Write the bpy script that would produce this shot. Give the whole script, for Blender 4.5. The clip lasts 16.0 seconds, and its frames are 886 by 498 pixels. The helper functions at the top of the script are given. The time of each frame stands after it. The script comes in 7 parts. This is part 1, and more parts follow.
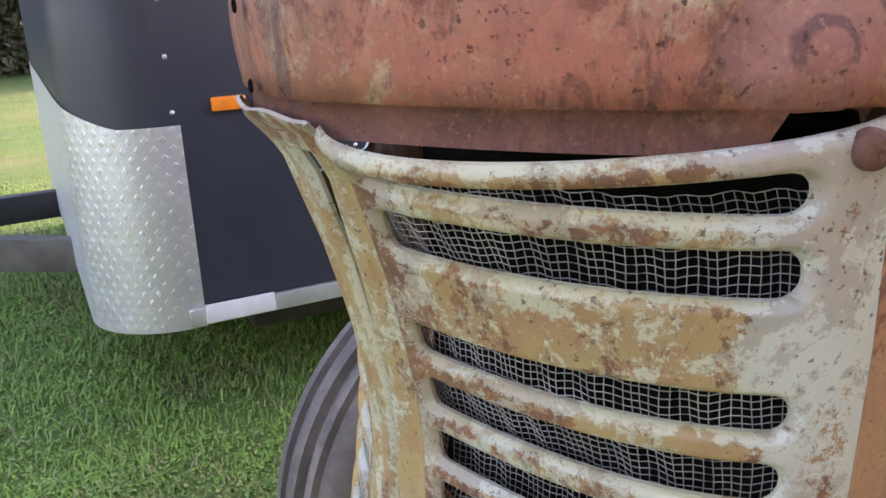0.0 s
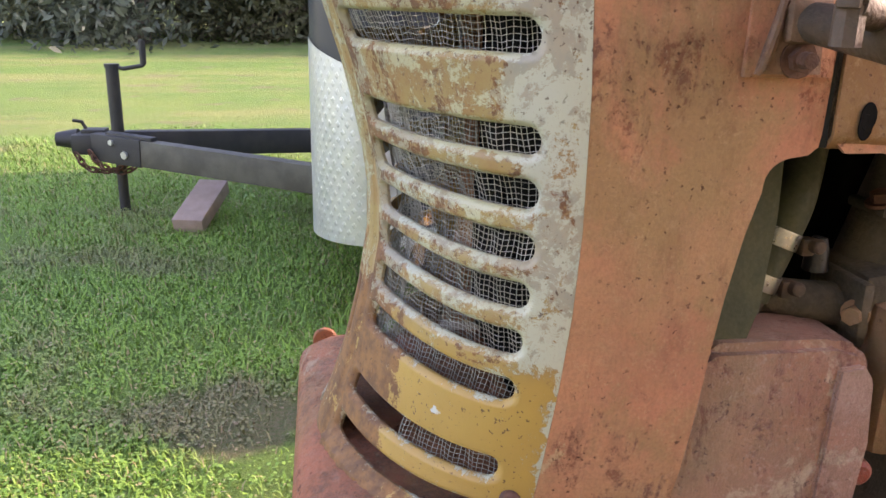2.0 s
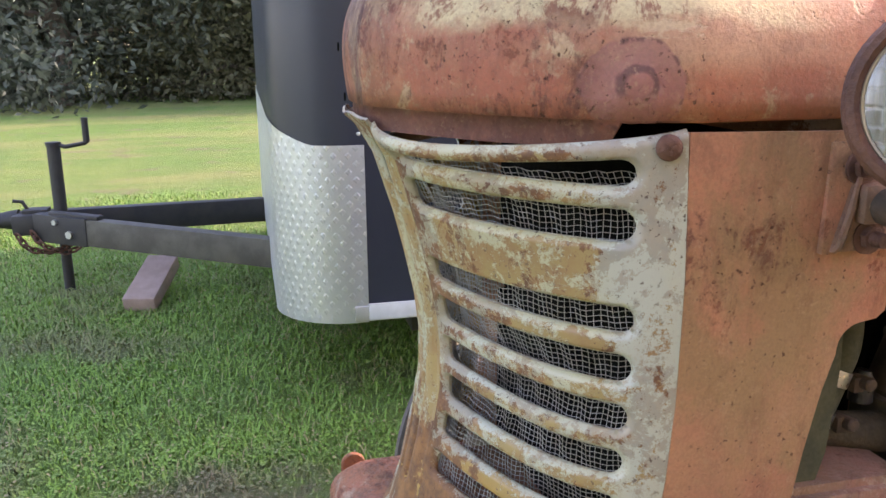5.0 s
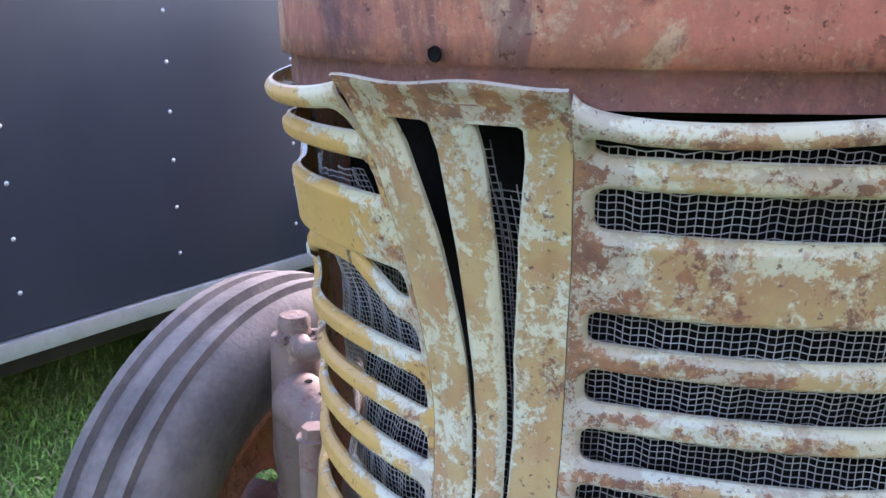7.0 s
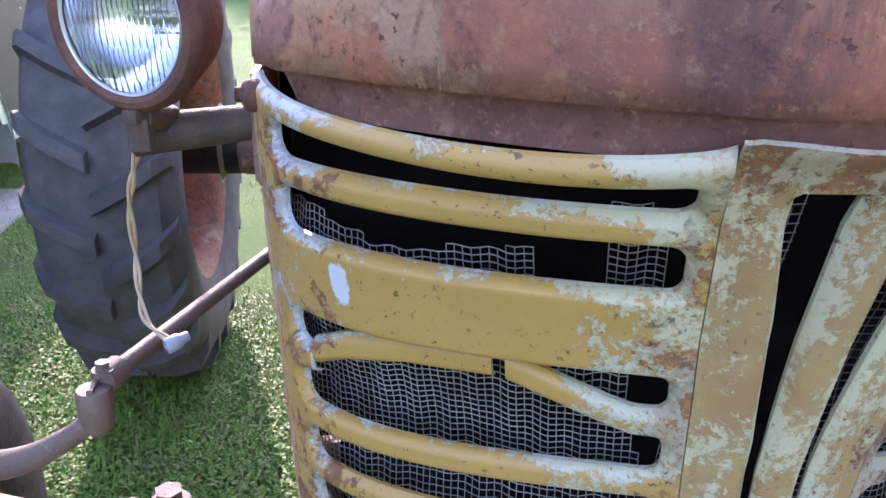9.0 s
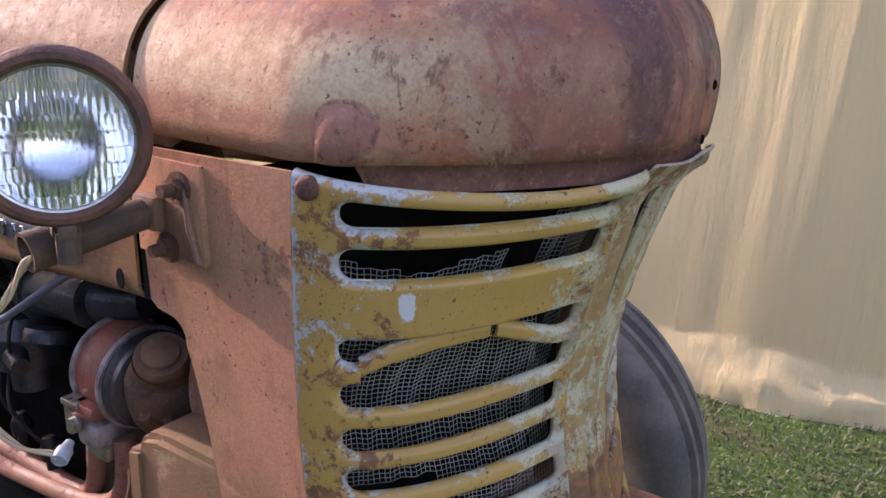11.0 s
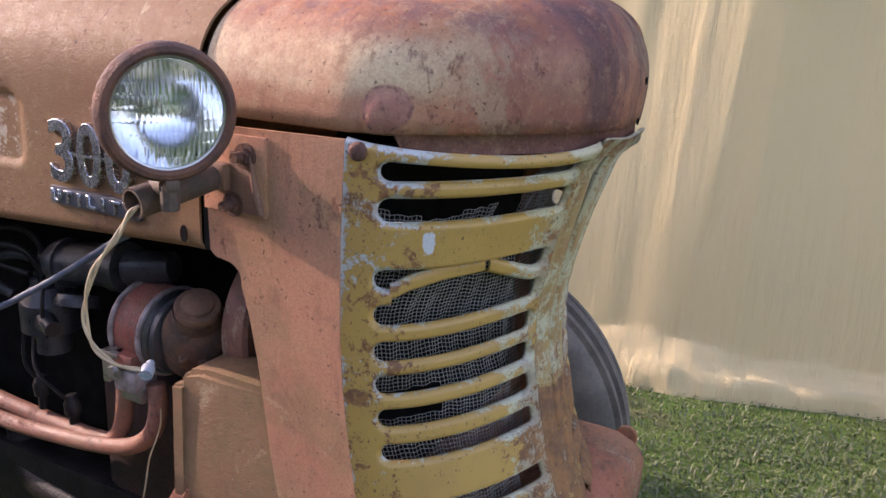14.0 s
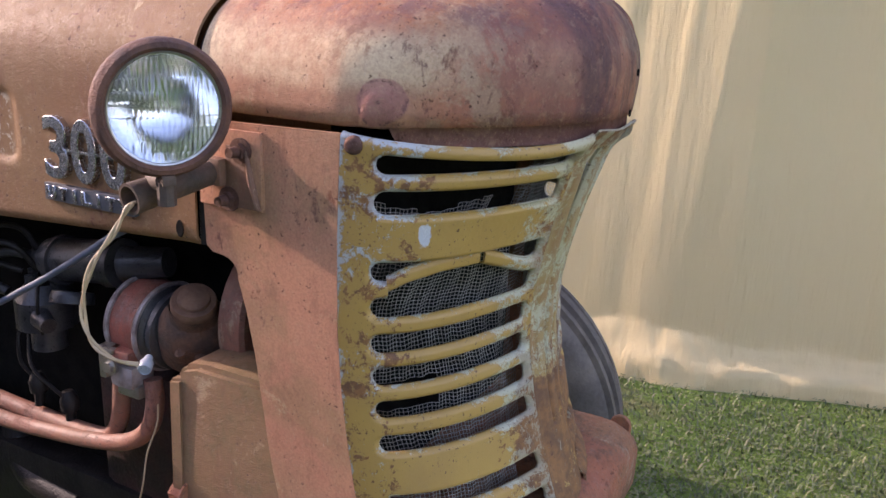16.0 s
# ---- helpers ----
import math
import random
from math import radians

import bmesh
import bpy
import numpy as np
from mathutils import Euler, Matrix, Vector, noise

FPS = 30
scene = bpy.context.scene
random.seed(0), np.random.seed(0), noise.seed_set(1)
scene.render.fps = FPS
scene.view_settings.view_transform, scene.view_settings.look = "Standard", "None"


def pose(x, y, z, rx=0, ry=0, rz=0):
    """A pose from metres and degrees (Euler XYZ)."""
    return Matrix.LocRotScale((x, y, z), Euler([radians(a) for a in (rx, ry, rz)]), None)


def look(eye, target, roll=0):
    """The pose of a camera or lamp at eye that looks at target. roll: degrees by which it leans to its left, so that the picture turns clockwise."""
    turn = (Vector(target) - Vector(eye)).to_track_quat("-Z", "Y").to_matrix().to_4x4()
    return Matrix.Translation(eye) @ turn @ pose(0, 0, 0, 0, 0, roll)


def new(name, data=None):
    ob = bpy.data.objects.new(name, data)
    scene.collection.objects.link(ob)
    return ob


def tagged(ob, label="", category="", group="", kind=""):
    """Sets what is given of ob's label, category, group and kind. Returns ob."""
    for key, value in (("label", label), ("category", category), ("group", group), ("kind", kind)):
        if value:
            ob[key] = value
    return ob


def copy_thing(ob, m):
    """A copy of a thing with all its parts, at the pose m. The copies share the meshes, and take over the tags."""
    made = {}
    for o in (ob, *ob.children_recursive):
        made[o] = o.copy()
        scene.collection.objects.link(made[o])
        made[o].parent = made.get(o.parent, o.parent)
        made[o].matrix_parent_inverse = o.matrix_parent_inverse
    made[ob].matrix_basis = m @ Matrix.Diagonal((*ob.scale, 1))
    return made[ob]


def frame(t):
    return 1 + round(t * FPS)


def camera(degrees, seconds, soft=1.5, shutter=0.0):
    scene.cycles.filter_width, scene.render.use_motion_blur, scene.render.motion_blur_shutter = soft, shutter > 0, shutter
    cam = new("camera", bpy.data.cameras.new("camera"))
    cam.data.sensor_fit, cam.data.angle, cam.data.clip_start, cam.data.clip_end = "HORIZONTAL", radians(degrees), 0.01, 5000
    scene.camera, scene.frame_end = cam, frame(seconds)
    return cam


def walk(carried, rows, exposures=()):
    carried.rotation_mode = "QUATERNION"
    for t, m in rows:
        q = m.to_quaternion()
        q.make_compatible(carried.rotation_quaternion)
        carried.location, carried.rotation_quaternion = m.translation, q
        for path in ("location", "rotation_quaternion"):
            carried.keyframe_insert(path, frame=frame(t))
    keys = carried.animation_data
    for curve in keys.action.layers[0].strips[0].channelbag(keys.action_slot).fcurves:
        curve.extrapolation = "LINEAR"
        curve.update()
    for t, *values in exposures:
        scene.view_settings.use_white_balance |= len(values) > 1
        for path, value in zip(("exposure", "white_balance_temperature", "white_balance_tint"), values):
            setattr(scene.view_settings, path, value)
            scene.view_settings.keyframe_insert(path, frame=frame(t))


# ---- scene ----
cam = camera(56.9, 16.0)
PATH = [
    (0, (0.383, 0.005, 1.107), (-1.322, 0.867, 0.518), -2.5),
    (0.5, (0.49, 0.051, 1.122), (-1.371, 0.592, 0.628), -2.5),
    (1, (0.553, 0.096, 1.112), (-1.34, 0.522, 0.627), -0.7),
    (1.5, (0.596, 0.122, 1.071), (-1.312, 0.461, 0.577), -0.4),
    (2, (0.635, 0.123, 1.028), (-1.254, 0.406, 0.436), 1.1),
    (2.5, (0.66, 0.128, 0.997), (-1.157, 0.381, 0.201), 1.6),
    (3, (0.671, 0.131, 1.003), (-1.149, 0.37, 0.209), 1.8),
    (3.5, (0.694, 0.131, 1.073), (-1.215, 0.366, 0.525), 0.0),
    (4, (0.714, 0.131, 1.104), (-1.212, 0.352, 0.61), -0.9),
    (4.2, (0.705, 0.123, 1.102), (-1.223, 0.333, 0.613), -1.0),
    (6.3, (0.39, -0.147, 1.12), (-1.085, 1.121, 0.653), 2.5),
    (6.5, (0.354, -0.161, 1.113), (-1.022, 1.214, 0.647), 2.9),
    (7, (0.192, -0.169, 1.079), (-0.893, 1.433, 0.571), 0.7),
    (7.5, (0.091, -0.187, 1.101), (-0.566, 1.598, 0.485), -1.2),
    (8, (-0.039, -0.275, 1.127), (-0.232, 1.607, 0.476), 0.9),
    (8.5, (-0.119, -0.212, 1.094), (-0.118, 1.682, 0.451), 2.6),
    (9, (-0.172, -0.111, 1.11), (0.053, 1.76, 0.442), 0.9),
    (9.5, (-0.249, -0.068, 1.12), (0.44, 1.633, 0.325), -2.0),
    (9.7, (-0.29, -0.049, 1.125), (0.678, 1.489, 0.289), -1.6),
    (11.8, (-0.628, -0.07, 1.174), (1.012, 0.925, 0.609), 2.7),
    (12, (-0.643, -0.072, 1.167), (1.012, 0.902, 0.608), 3.4),
    (12.5, (-0.674, -0.073, 1.158), (0.996, 0.879, 0.603), 3.5),
    (13, (-0.693, -0.081, 1.158), (1.001, 0.827, 0.604), 3.3),
    (13.5, (-0.71, -0.088, 1.159), (0.992, 0.8, 0.596), 3.2),
    (14, (-0.712, -0.086, 1.158), (0.989, 0.801, 0.594), 3.0),
    (14.5, (-0.709, -0.092, 1.16), (0.995, 0.79, 0.595), 2.9),
    (15, (-0.704, -0.095, 1.157), (1.003, 0.783, 0.594), 2.8),
    (15.5, (-0.713, -0.092, 1.151), (0.995, 0.774, 0.573), 2.7),
    (16, (-0.719, -0.085, 1.158), (0.99, 0.779, 0.581), 2.6),
]
walk(cam, [(t, look(eye, target, roll)) for t, eye, target, roll in PATH], [(0.0, 2.75, 7400, 38), (2.0, 2.8, 7900, 34), (3.2, 2.9, 7900, 34), (4.2, 2.65, 7900, 33), (6.3, 2.85, 6550, 37), (8.0, 2.95, 6050, 36), (9.0, 2.75, 6150, 38), (9.7, 2.45, 6500, 46), (11.8, 1.75, 7200, 36), (12.6, 1.9, 7200, 36), (16.0, 2.0, 7200, 36)])

# ---- world, sun ----
SUN_AZ, SUN_EL = radians(9.2), radians(24)
world = bpy.data.worlds.new("sky")
scene.world = world
world.use_nodes = True
wn = world.node_tree.nodes
sky = wn.new("ShaderNodeTexSky")
sky.sky_type, sky.sun_disc, sky.sun_elevation, sky.sun_rotation = "NISHITA", False, SUN_EL, -SUN_AZ
sky.air_density, sky.dust_density = 1.0, 1.0
wn["Background"].inputs["Strength"].default_value = 0.17
world.node_tree.links.new(sky.outputs[0], wn["Background"].inputs["Color"])
sun = new("sun", bpy.data.lights.new("sun", "SUN"))
sun.data.energy, sun.data.angle, sun.data.color = 1.55, radians(0.6), (1.0, 0.93, 0.82)
SUN_DIR = Vector((-math.sin(SUN_AZ) * math.cos(SUN_EL), math.cos(SUN_AZ) * math.cos(SUN_EL), math.sin(SUN_EL)))
sun.matrix_world = look(SUN_DIR * 30, (0, 0, 0))


# ---- materials ----
class Mat:
    """Small builder of node materials on object-space coordinates in metres."""

    def __init__(self, name, rough=0.6, metal=0.0):
        self.m = bpy.data.materials.new(name)
        self.m.use_nodes = True
        self.t = self.m.node_tree
        self.b = self.t.nodes["Principled BSDF"]
        self.b.inputs["Roughness"].default_value, self.b.inputs["Metallic"].default_value = rough, metal
        self.co = self.t.nodes.new("ShaderNodeTexCoord").outputs["Object"]

    def link(self, a, b):
        self.t.links.new(a, b)

    def mapped(self, scale=(1, 1, 1), offset=(0, 0, 0)):
        n = self.t.nodes.new("ShaderNodeMapping")
        n.inputs["Scale"].default_value, n.inputs["Location"].default_value = scale, offset
        self.link(self.co, n.inputs["Vector"])
        return n.outputs[0]

    def noise(self, scale, detail=6, rough=0.6, stretch=(1, 1, 1), distort=0.0, offset=(0, 0, 0)):
        n = self.t.nodes.new("ShaderNodeTexNoise")
        n.inputs["Scale"].default_value, n.inputs["Detail"].default_value = scale, detail
        n.inputs["Roughness"].default_value, n.inputs["Distortion"].default_value = rough, distort
        self.link(self.mapped(stretch, offset), n.inputs["Vector"])
        return n.outputs["Fac"]

    def cells(self, scale, stretch=(1, 1, 1), feature="F1"):
        n = self.t.nodes.new("ShaderNodeTexVoronoi")
        n.feature = feature
        n.inputs["Scale"].default_value = scale
        self.link(self.mapped(stretch), n.inputs["Vector"])
        return n.outputs["Distance"]

    def axis(self, which):
        n = self.t.nodes.new("ShaderNodeSeparateXYZ")
        self.link(self.co, n.inputs[0])
        return n.outputs["XYZ".index(which)]

    def step(self, value, low, high, a=0.0, b=1.0):
        n = self.t.nodes.new("ShaderNodeMapRange")
        n.interpolation_type = "SMOOTHSTEP"
        self.link(value, n.inputs["Value"])
        for key, v in (("From Min", low), ("From Max", high), ("To Min", a), ("To Max", b)):
            n.inputs[key].default_value = v
        return n.outputs[0]

    def math(self, op, a, b):
        n = self.t.nodes.new("ShaderNodeMath")
        n.operation = op
        for slot, v in ((0, a), (1, b)):
            if isinstance(v, (int, float)):
                n.inputs[slot].default_value = v
            else:
                self.link(v, n.inputs[slot])
        return n.outputs[0]

    def mix(self, fac, a, b, mode="MIX"):
        n = self.t.nodes.new("ShaderNodeMix")
        n.data_type, n.blend_type = "RGBA", mode
        for key, v in ((0, fac), (6, a), (7, b)):
            if isinstance(v, (int, float)):
                n.inputs[key].default_value = v
            elif isinstance(v, tuple):
                n.inputs[key].default_value = (*v, 1) if len(v) == 3 else v
            else:
                self.link(v, n.inputs[key])
        return n.outputs[2]

    def paint(self, color=None, rough=None, metal=None, bump=None, strength=0.3, dist=0.002):
        if color is not None:
            if isinstance(color, tuple):
                self.b.inputs["Base Color"].default_value = (*color, 1)
            else:
                self.link(color, self.b.inputs["Base Color"])
        if rough is not None:
            self.link(rough, self.b.inputs["Roughness"])
        if metal is not None:
            self.link(metal, self.b.inputs["Metallic"])
        if bump is not None:
            n = self.t.nodes.new("ShaderNodeBump")
            n.inputs["Strength"].default_value, n.inputs["Distance"].default_value = strength, dist
            self.link(bump, n.inputs["Height"])
            self.link(n.outputs[0], self.b.inputs["Normal"])
        return self.m


def plain(name, a, b, scale=30, rough=0.6, metal=0.0, bump=0.25, dist=0.001, grain=300):
    """A surface of two close colours, with blotches, fine grain and relief."""
    k = Mat(name, rough, metal)
    big, small = k.noise(scale, 5), k.noise(grain, 3)
    f = k.math("ADD", k.math("MULTIPLY", k.step(big, 0.35, 0.65), 0.7), k.math("MULTIPLY", small, 0.3))
    return k.paint(k.mix(f, a, b), rough=k.step(small, 0.2, 0.8, max(rough - 0.12, 0.05), min(rough + 0.12, 1)), bump=k.math("ADD", big, small), strength=bump, dist=dist)


RUST, RUST_DARK = (0.17, 0.062, 0.028), (0.075, 0.032, 0.022)


def faded_red(name, base, other, pale, wear, shift, hood=False, grime_on=0.0, depth=0.0011, dirt_color=(0.105, 0.07, 0.048), wash=0.25, panel=False):
    """Sun-bleached red sheet-metal paint: washes, primer patches with ragged rims, clustered rust, runs, scratches."""
    k = Mat(name, 0.5)
    off = (shift[1] + 2, shift[2] + 3, shift[0])
    col = k.mix(k.step(k.noise(7, 5, 0.6, offset=shift), 0.38, 0.62), base, other)
    col = k.mix(k.math("MULTIPLY", k.step(k.noise(9, 7, 0.65, offset=off), 0.42, 0.62), wash * 0.6), col, (0.42, 0.14, 0.10))
    col = k.mix(k.math("MULTIPLY", k.step(k.noise(9, 8, 0.7, distort=0.4, offset=(off[1], off[0], 1)), 0.45, 0.62), wash), col, (0.29, 0.19, 0.095))
    fine = k.noise(420, 3)
    mid = k.noise(70, 7, 0.75, offset=shift)
    # bleached primer showing through
    height = k.step(k.axis("Z"), 1.085, 1.16) if hood else 0.0
    ragged = k.math("ADD", k.math("MULTIPLY", k.noise(11, 9, 0.62, distort=0.8, offset=shift), 0.72), k.math("MULTIPLY", mid, 0.28))
    ragged = k.math("ADD", ragged, k.math("MULTIPLY", height, 0.085))
    primer = k.step(ragged, 0.585 - wear, 0.640 - wear)
    col = k.mix(k.math("MULTIPLY", primer, 0.72), col, k.mix(k.noise(40, 6, 0.7), pale, (0.52, 0.40, 0.24)))
    if hood:
        # near side bleached tan; chalky band along its middle, with the sheen painted in
        tanned = k.math("MULTIPLY", k.step(k.axis("X"), -0.10, -0.19), k.step(k.math("ADD", k.axis("Y"), k.math("MULTIPLY", k.noise(9, 5), 0.10)), 0.20, 0.29))
        col = k.mix(k.math("MULTIPLY", tanned, 0.7), col, k.mix(k.noise(30, 6, 0.7), (0.43, 0.25, 0.145), (0.36, 0.19, 0.11)))
        band = k.math("MULTIPLY", k.step(k.math("ADD", k.axis("Z"), k.math("MULTIPLY", k.noise(10, 4, offset=shift), 0.03)), 1.103, 1.120), k.step(k.math("ADD", k.axis("Z"), k.math("MULTIPLY", k.noise(16, 5, 0.65), 0.03)), 1.162, 1.142))
        soft = k.math("MULTIPLY", k.step(k.noise(9, 6, 0.6, offset=(1, 4, 2)), 0.36, 0.58), k.math("MULTIPLY", band, k.step(k.axis("X"), 0.05, -0.10, 0.4, 1.0)))
        col = k.mix(k.math("MULTIPLY", soft, k.step(k.axis("Y"), 0.17, 0.24, 0.25, 0.85)), col, (0.58, 0.45, 0.27))
    # clustered dark rust
    where = k.step(k.noise(6.5, 4, 0.6, distort=0.5, offset=off), 0.44, 0.62)
    blot = k.math("ADD", k.math("MULTIPLY", k.noise(30, 10, 0.74, stretch=(1.0, 1.5, 0.62), distort=1.1, offset=off), 0.6), k.math("MULTIPLY", k.noise(150, 6, 0.75), 0.4))
    blot = k.math("ADD", blot, k.math("MULTIPLY", where, 0.11))
    dark = k.step(blot, 0.600 - wear * 0.3, 0.69 - wear * 0.3)
    rust = k.mix(k.step(k.noise(28, 4, offset=shift), 0.4, 0.6), (0.17, 0.055, 0.035), (0.115, 0.05, 0.05))
    if hood:
        dark = k.math("MULTIPLY", dark, k.step(k.axis("Y"), 0.33, 0.20, 0.12, 1.0))
    col = k.mix(k.math("MULTIPLY", dark, 0.70), col, rust)
    # rain runs
    runs = k.step(k.noise(26, 8, 0.72, stretch=(1.6, 1.6, 0.22), distort=0.3, offset=off), 0.52, 0.70)
    col = k.mix(k.math("MULTIPLY", runs, 0.38), col, (0.20, 0.075, 0.05))
    if hood:
        # cream patch on the far shoulder with rusty smears across it
        up = k.math("ADD", k.axis("Z"), k.math("MULTIPLY", k.noise(13, 6, 0.65, offset=shift), 0.05))
        patch = k.math("MULTIPLY", k.step(up, 1.138, 1.150), k.math("MULTIPLY", k.step(k.math("ADD", k.axis("Y"), k.math("MULTIPLY", k.noise(8, 5), 0.1)), 0.40, 0.34), k.step(k.axis("X"), 0.07, 0.11)))
        col = k.mix(k.math("MULTIPLY", patch, k.step(mid, 0.30, 0.55, 0.55, 0.9)), col, (0.56, 0.45, 0.25))
        smear = k.step(k.math("ADD", k.math("MULTIPLY", k.noise(19, 8, 0.7, distort=1.3, stretch=(1, 1.5, 0.8), offset=off), 0.75), k.math("MULTIPLY", k.noise(140, 5, 0.75), 0.25)), 0.50, 0.56)
        col = k.mix(k.math("MULTIPLY", k.math("MULTIPLY", smear, patch), 0.85), col, k.mix(mid, (0.30, 0.10, 0.05), (0.15, 0.055, 0.045)))
        # bubbled orange rust on the shoulders, sooty runs down the middle, dull rim round the side bosses
        shoulder = k.math("MULTIPLY", k.step(k.math("ADD", k.axis("Z"), k.math("MULTIPLY", k.noise(12, 4, offset=off), 0.03)), 1.138, 1.168), k.math("MULTIPLY", k.step(k.axis("Y"), 0.42, 0.36), k.step(k.axis("X"), 0.09, 0.05)))
        bubble = k.step(k.math("ADD", k.math("MULTIPLY", k.noise(45, 8, 0.75), 0.7), k.math("MULTIPLY", k.noise(8, 4, offset=off), 0.3)), 0.36, 0.50)
        col = k.mix(k.math("MULTIPLY", k.math("MULTIPLY", shoulder, bubble), 0.8), col, k.mix(k.step(k.noise(24, 8, 0.72), 0.40, 0.60), (0.34, 0.115, 0.045), (0.15, 0.062, 0.058)))
        mauve = k.math("MULTIPLY", k.step(k.axis("X"), 0.03, -0.03), k.step(k.math("ADD", k.axis("Y"), k.math("MULTIPLY", k.noise(12, 6, 0.65, offset=off), 0.06)), 0.235, 0.185))
        col = k.mix(k.math("MULTIPLY", mauve, k.step(mid, 0.3, 0.6, 0.25, 0.6)), col, k.mix(k.noise(35, 5), (0.23, 0.095, 0.075), (0.15, 0.07, 0.065)))
        # dark runs along the raised strip's edges, its ridge's shadow line painted in
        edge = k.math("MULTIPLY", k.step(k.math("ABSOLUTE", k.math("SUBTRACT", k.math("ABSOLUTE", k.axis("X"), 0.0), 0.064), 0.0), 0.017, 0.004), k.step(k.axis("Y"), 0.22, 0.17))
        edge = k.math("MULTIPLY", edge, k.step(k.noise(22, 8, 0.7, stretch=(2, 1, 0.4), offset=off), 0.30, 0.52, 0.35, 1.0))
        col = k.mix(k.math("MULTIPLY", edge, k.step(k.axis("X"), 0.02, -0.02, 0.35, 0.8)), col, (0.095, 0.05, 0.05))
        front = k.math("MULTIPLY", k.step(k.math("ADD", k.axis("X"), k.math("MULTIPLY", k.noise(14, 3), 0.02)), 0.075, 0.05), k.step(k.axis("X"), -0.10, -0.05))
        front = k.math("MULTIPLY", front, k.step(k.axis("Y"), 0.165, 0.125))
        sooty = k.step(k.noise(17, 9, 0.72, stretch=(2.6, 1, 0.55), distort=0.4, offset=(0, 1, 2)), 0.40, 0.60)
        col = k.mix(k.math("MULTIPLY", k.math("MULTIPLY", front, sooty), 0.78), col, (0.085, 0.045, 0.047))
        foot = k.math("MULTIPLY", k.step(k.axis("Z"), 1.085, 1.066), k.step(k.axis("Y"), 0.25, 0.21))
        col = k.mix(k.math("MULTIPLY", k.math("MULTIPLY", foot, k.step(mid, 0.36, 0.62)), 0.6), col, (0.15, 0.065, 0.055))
        flange = k.math("MULTIPLY", k.step(k.axis("Z"), 1.0678, 1.0664), k.step(k.axis("Y"), 0.262, 0.256))
        col = k.mix(k.math("MULTIPLY", flange, k.step(mid, 0.25, 0.6, 0.55, 0.85)), col, k.mix(k.noise(55, 5), (0.19, 0.085, 0.062), (0.12, 0.06, 0.052)))
        dy, dz = k.math("SUBTRACT", k.axis("Y"), 0.233), k.math("SUBTRACT", k.axis("Z"), 1.086)
        away = k.math("SQRT", k.math("ADD", k.math("MULTIPLY", dy, dy), k.math("MULTIPLY", dz, dz)), 0.0)
        away = k.math("ADD", away, k.math("MULTIPLY", k.math("SUBTRACT", k.noise(60, 4), 0.5), 0.008))
        away = k.math("ADD", away, k.step(k.axis("X"), 0.01, -0.01, 0.0, 0.0085))
        disc = k.step(away, 0.0265, 0.0245)
        col = k.mix(k.math("MULTIPLY", disc, 0.72), col, (0.30, 0.125, 0.105))
        rim = k.math("MULTIPLY", k.math("MULTIPLY", disc, k.step(away, 0.0225, 0.0245)), k.step(k.noise(130, 3), 0.46, 0.56))
        # core: shade in the boss's arched dimple, painted as a dark arch
        core = k.math("MULTIPLY", k.math("MULTIPLY", k.step(away, 0.0115, 0.0095), k.step(away, 0.0055, 0.0075)), k.step(k.axis("Z"), 1.078, 1.084))
        col = k.mix(k.math("MULTIPLY", k.math("MAXIMUM", rim, core), 0.75), col, (0.10, 0.048, 0.045))
    if panel:
        # cream paint left in the pressed panel, short dark nicks along the shoulder
        inside = k.math("MULTIPLY", k.step(k.axis("Y"), 0.628, 0.640), k.math("MULTIPLY", k.step(k.axis("Z"), 0.996, 1.004), k.step(k.axis("Z"), 1.062, 1.054)))
        left_over = k.step(k.math("ADD", k.math("MULTIPLY", k.noise(16, 7, 0.65, offset=off), 0.6), k.math("MULTIPLY", mid, 0.4)), 0.46, 0.49)
        col = k.mix(k.math("MULTIPLY", inside, left_over), col, k.mix(mid, (0.50, 0.42, 0.30), (0.42, 0.37, 0.28)))
        nicks = k.math("MULTIPLY", k.step(k.noise(42, 4, 0.6, stretch=(1, 0.7, 3.0), distort=1.0, offset=shift), 0.66, 0.69), k.step(k.axis("Z"), 1.07, 1.10))
        col = k.mix(k.math("MULTIPLY", nicks, 0.8), col, (0.14, 0.05, 0.035))
    if grime_on:
        dirt = k.step(k.math("ADD", k.math("MULTIPLY", k.noise(20, 8, 0.7, offset=off), 0.6), k.math("MULTIPLY", k.noise(130, 5, 0.8), 0.4)), 0.44, 0.62)
        col = k.mix(k.math("MULTIPLY", dirt, grime_on), col, dirt_color)
    speck = k.math("MULTIPLY", k.step(k.noise(230, 4, 0.62), 0.615, 0.665), k.step(k.noise(20, 3), 0.38, 0.58))
    col = k.mix(k.math("MULTIPLY", speck, 0.85), col, RUST_DARK)
    scuff = k.math("MULTIPLY", k.step(k.noise(38, 6, 0.8, stretch=(1, 5.0, 0.8), distort=0.6, offset=off), 0.645, 0.68), k.step(k.noise(8, 2, offset=shift), 0.50, 0.56))
    col = k.mix(k.math("MULTIPLY", scuff, 0.55), col, (0.55, 0.42, 0.30))
    stain = k.step(k.noise(48, 8, 0.78, stretch=(1, 1, 0.7), offset=off), 0.52, 0.64)
    col = k.mix(k.math("MULTIPLY", stain, 0.30), col, (0.17, 0.075, 0.05))
    bloom = k.step(k.noise(95, 7, 0.75, offset=shift), 0.54, 0.66)
    col = k.mix(k.math("MULTIPLY", bloom, 0.22), col, pale)
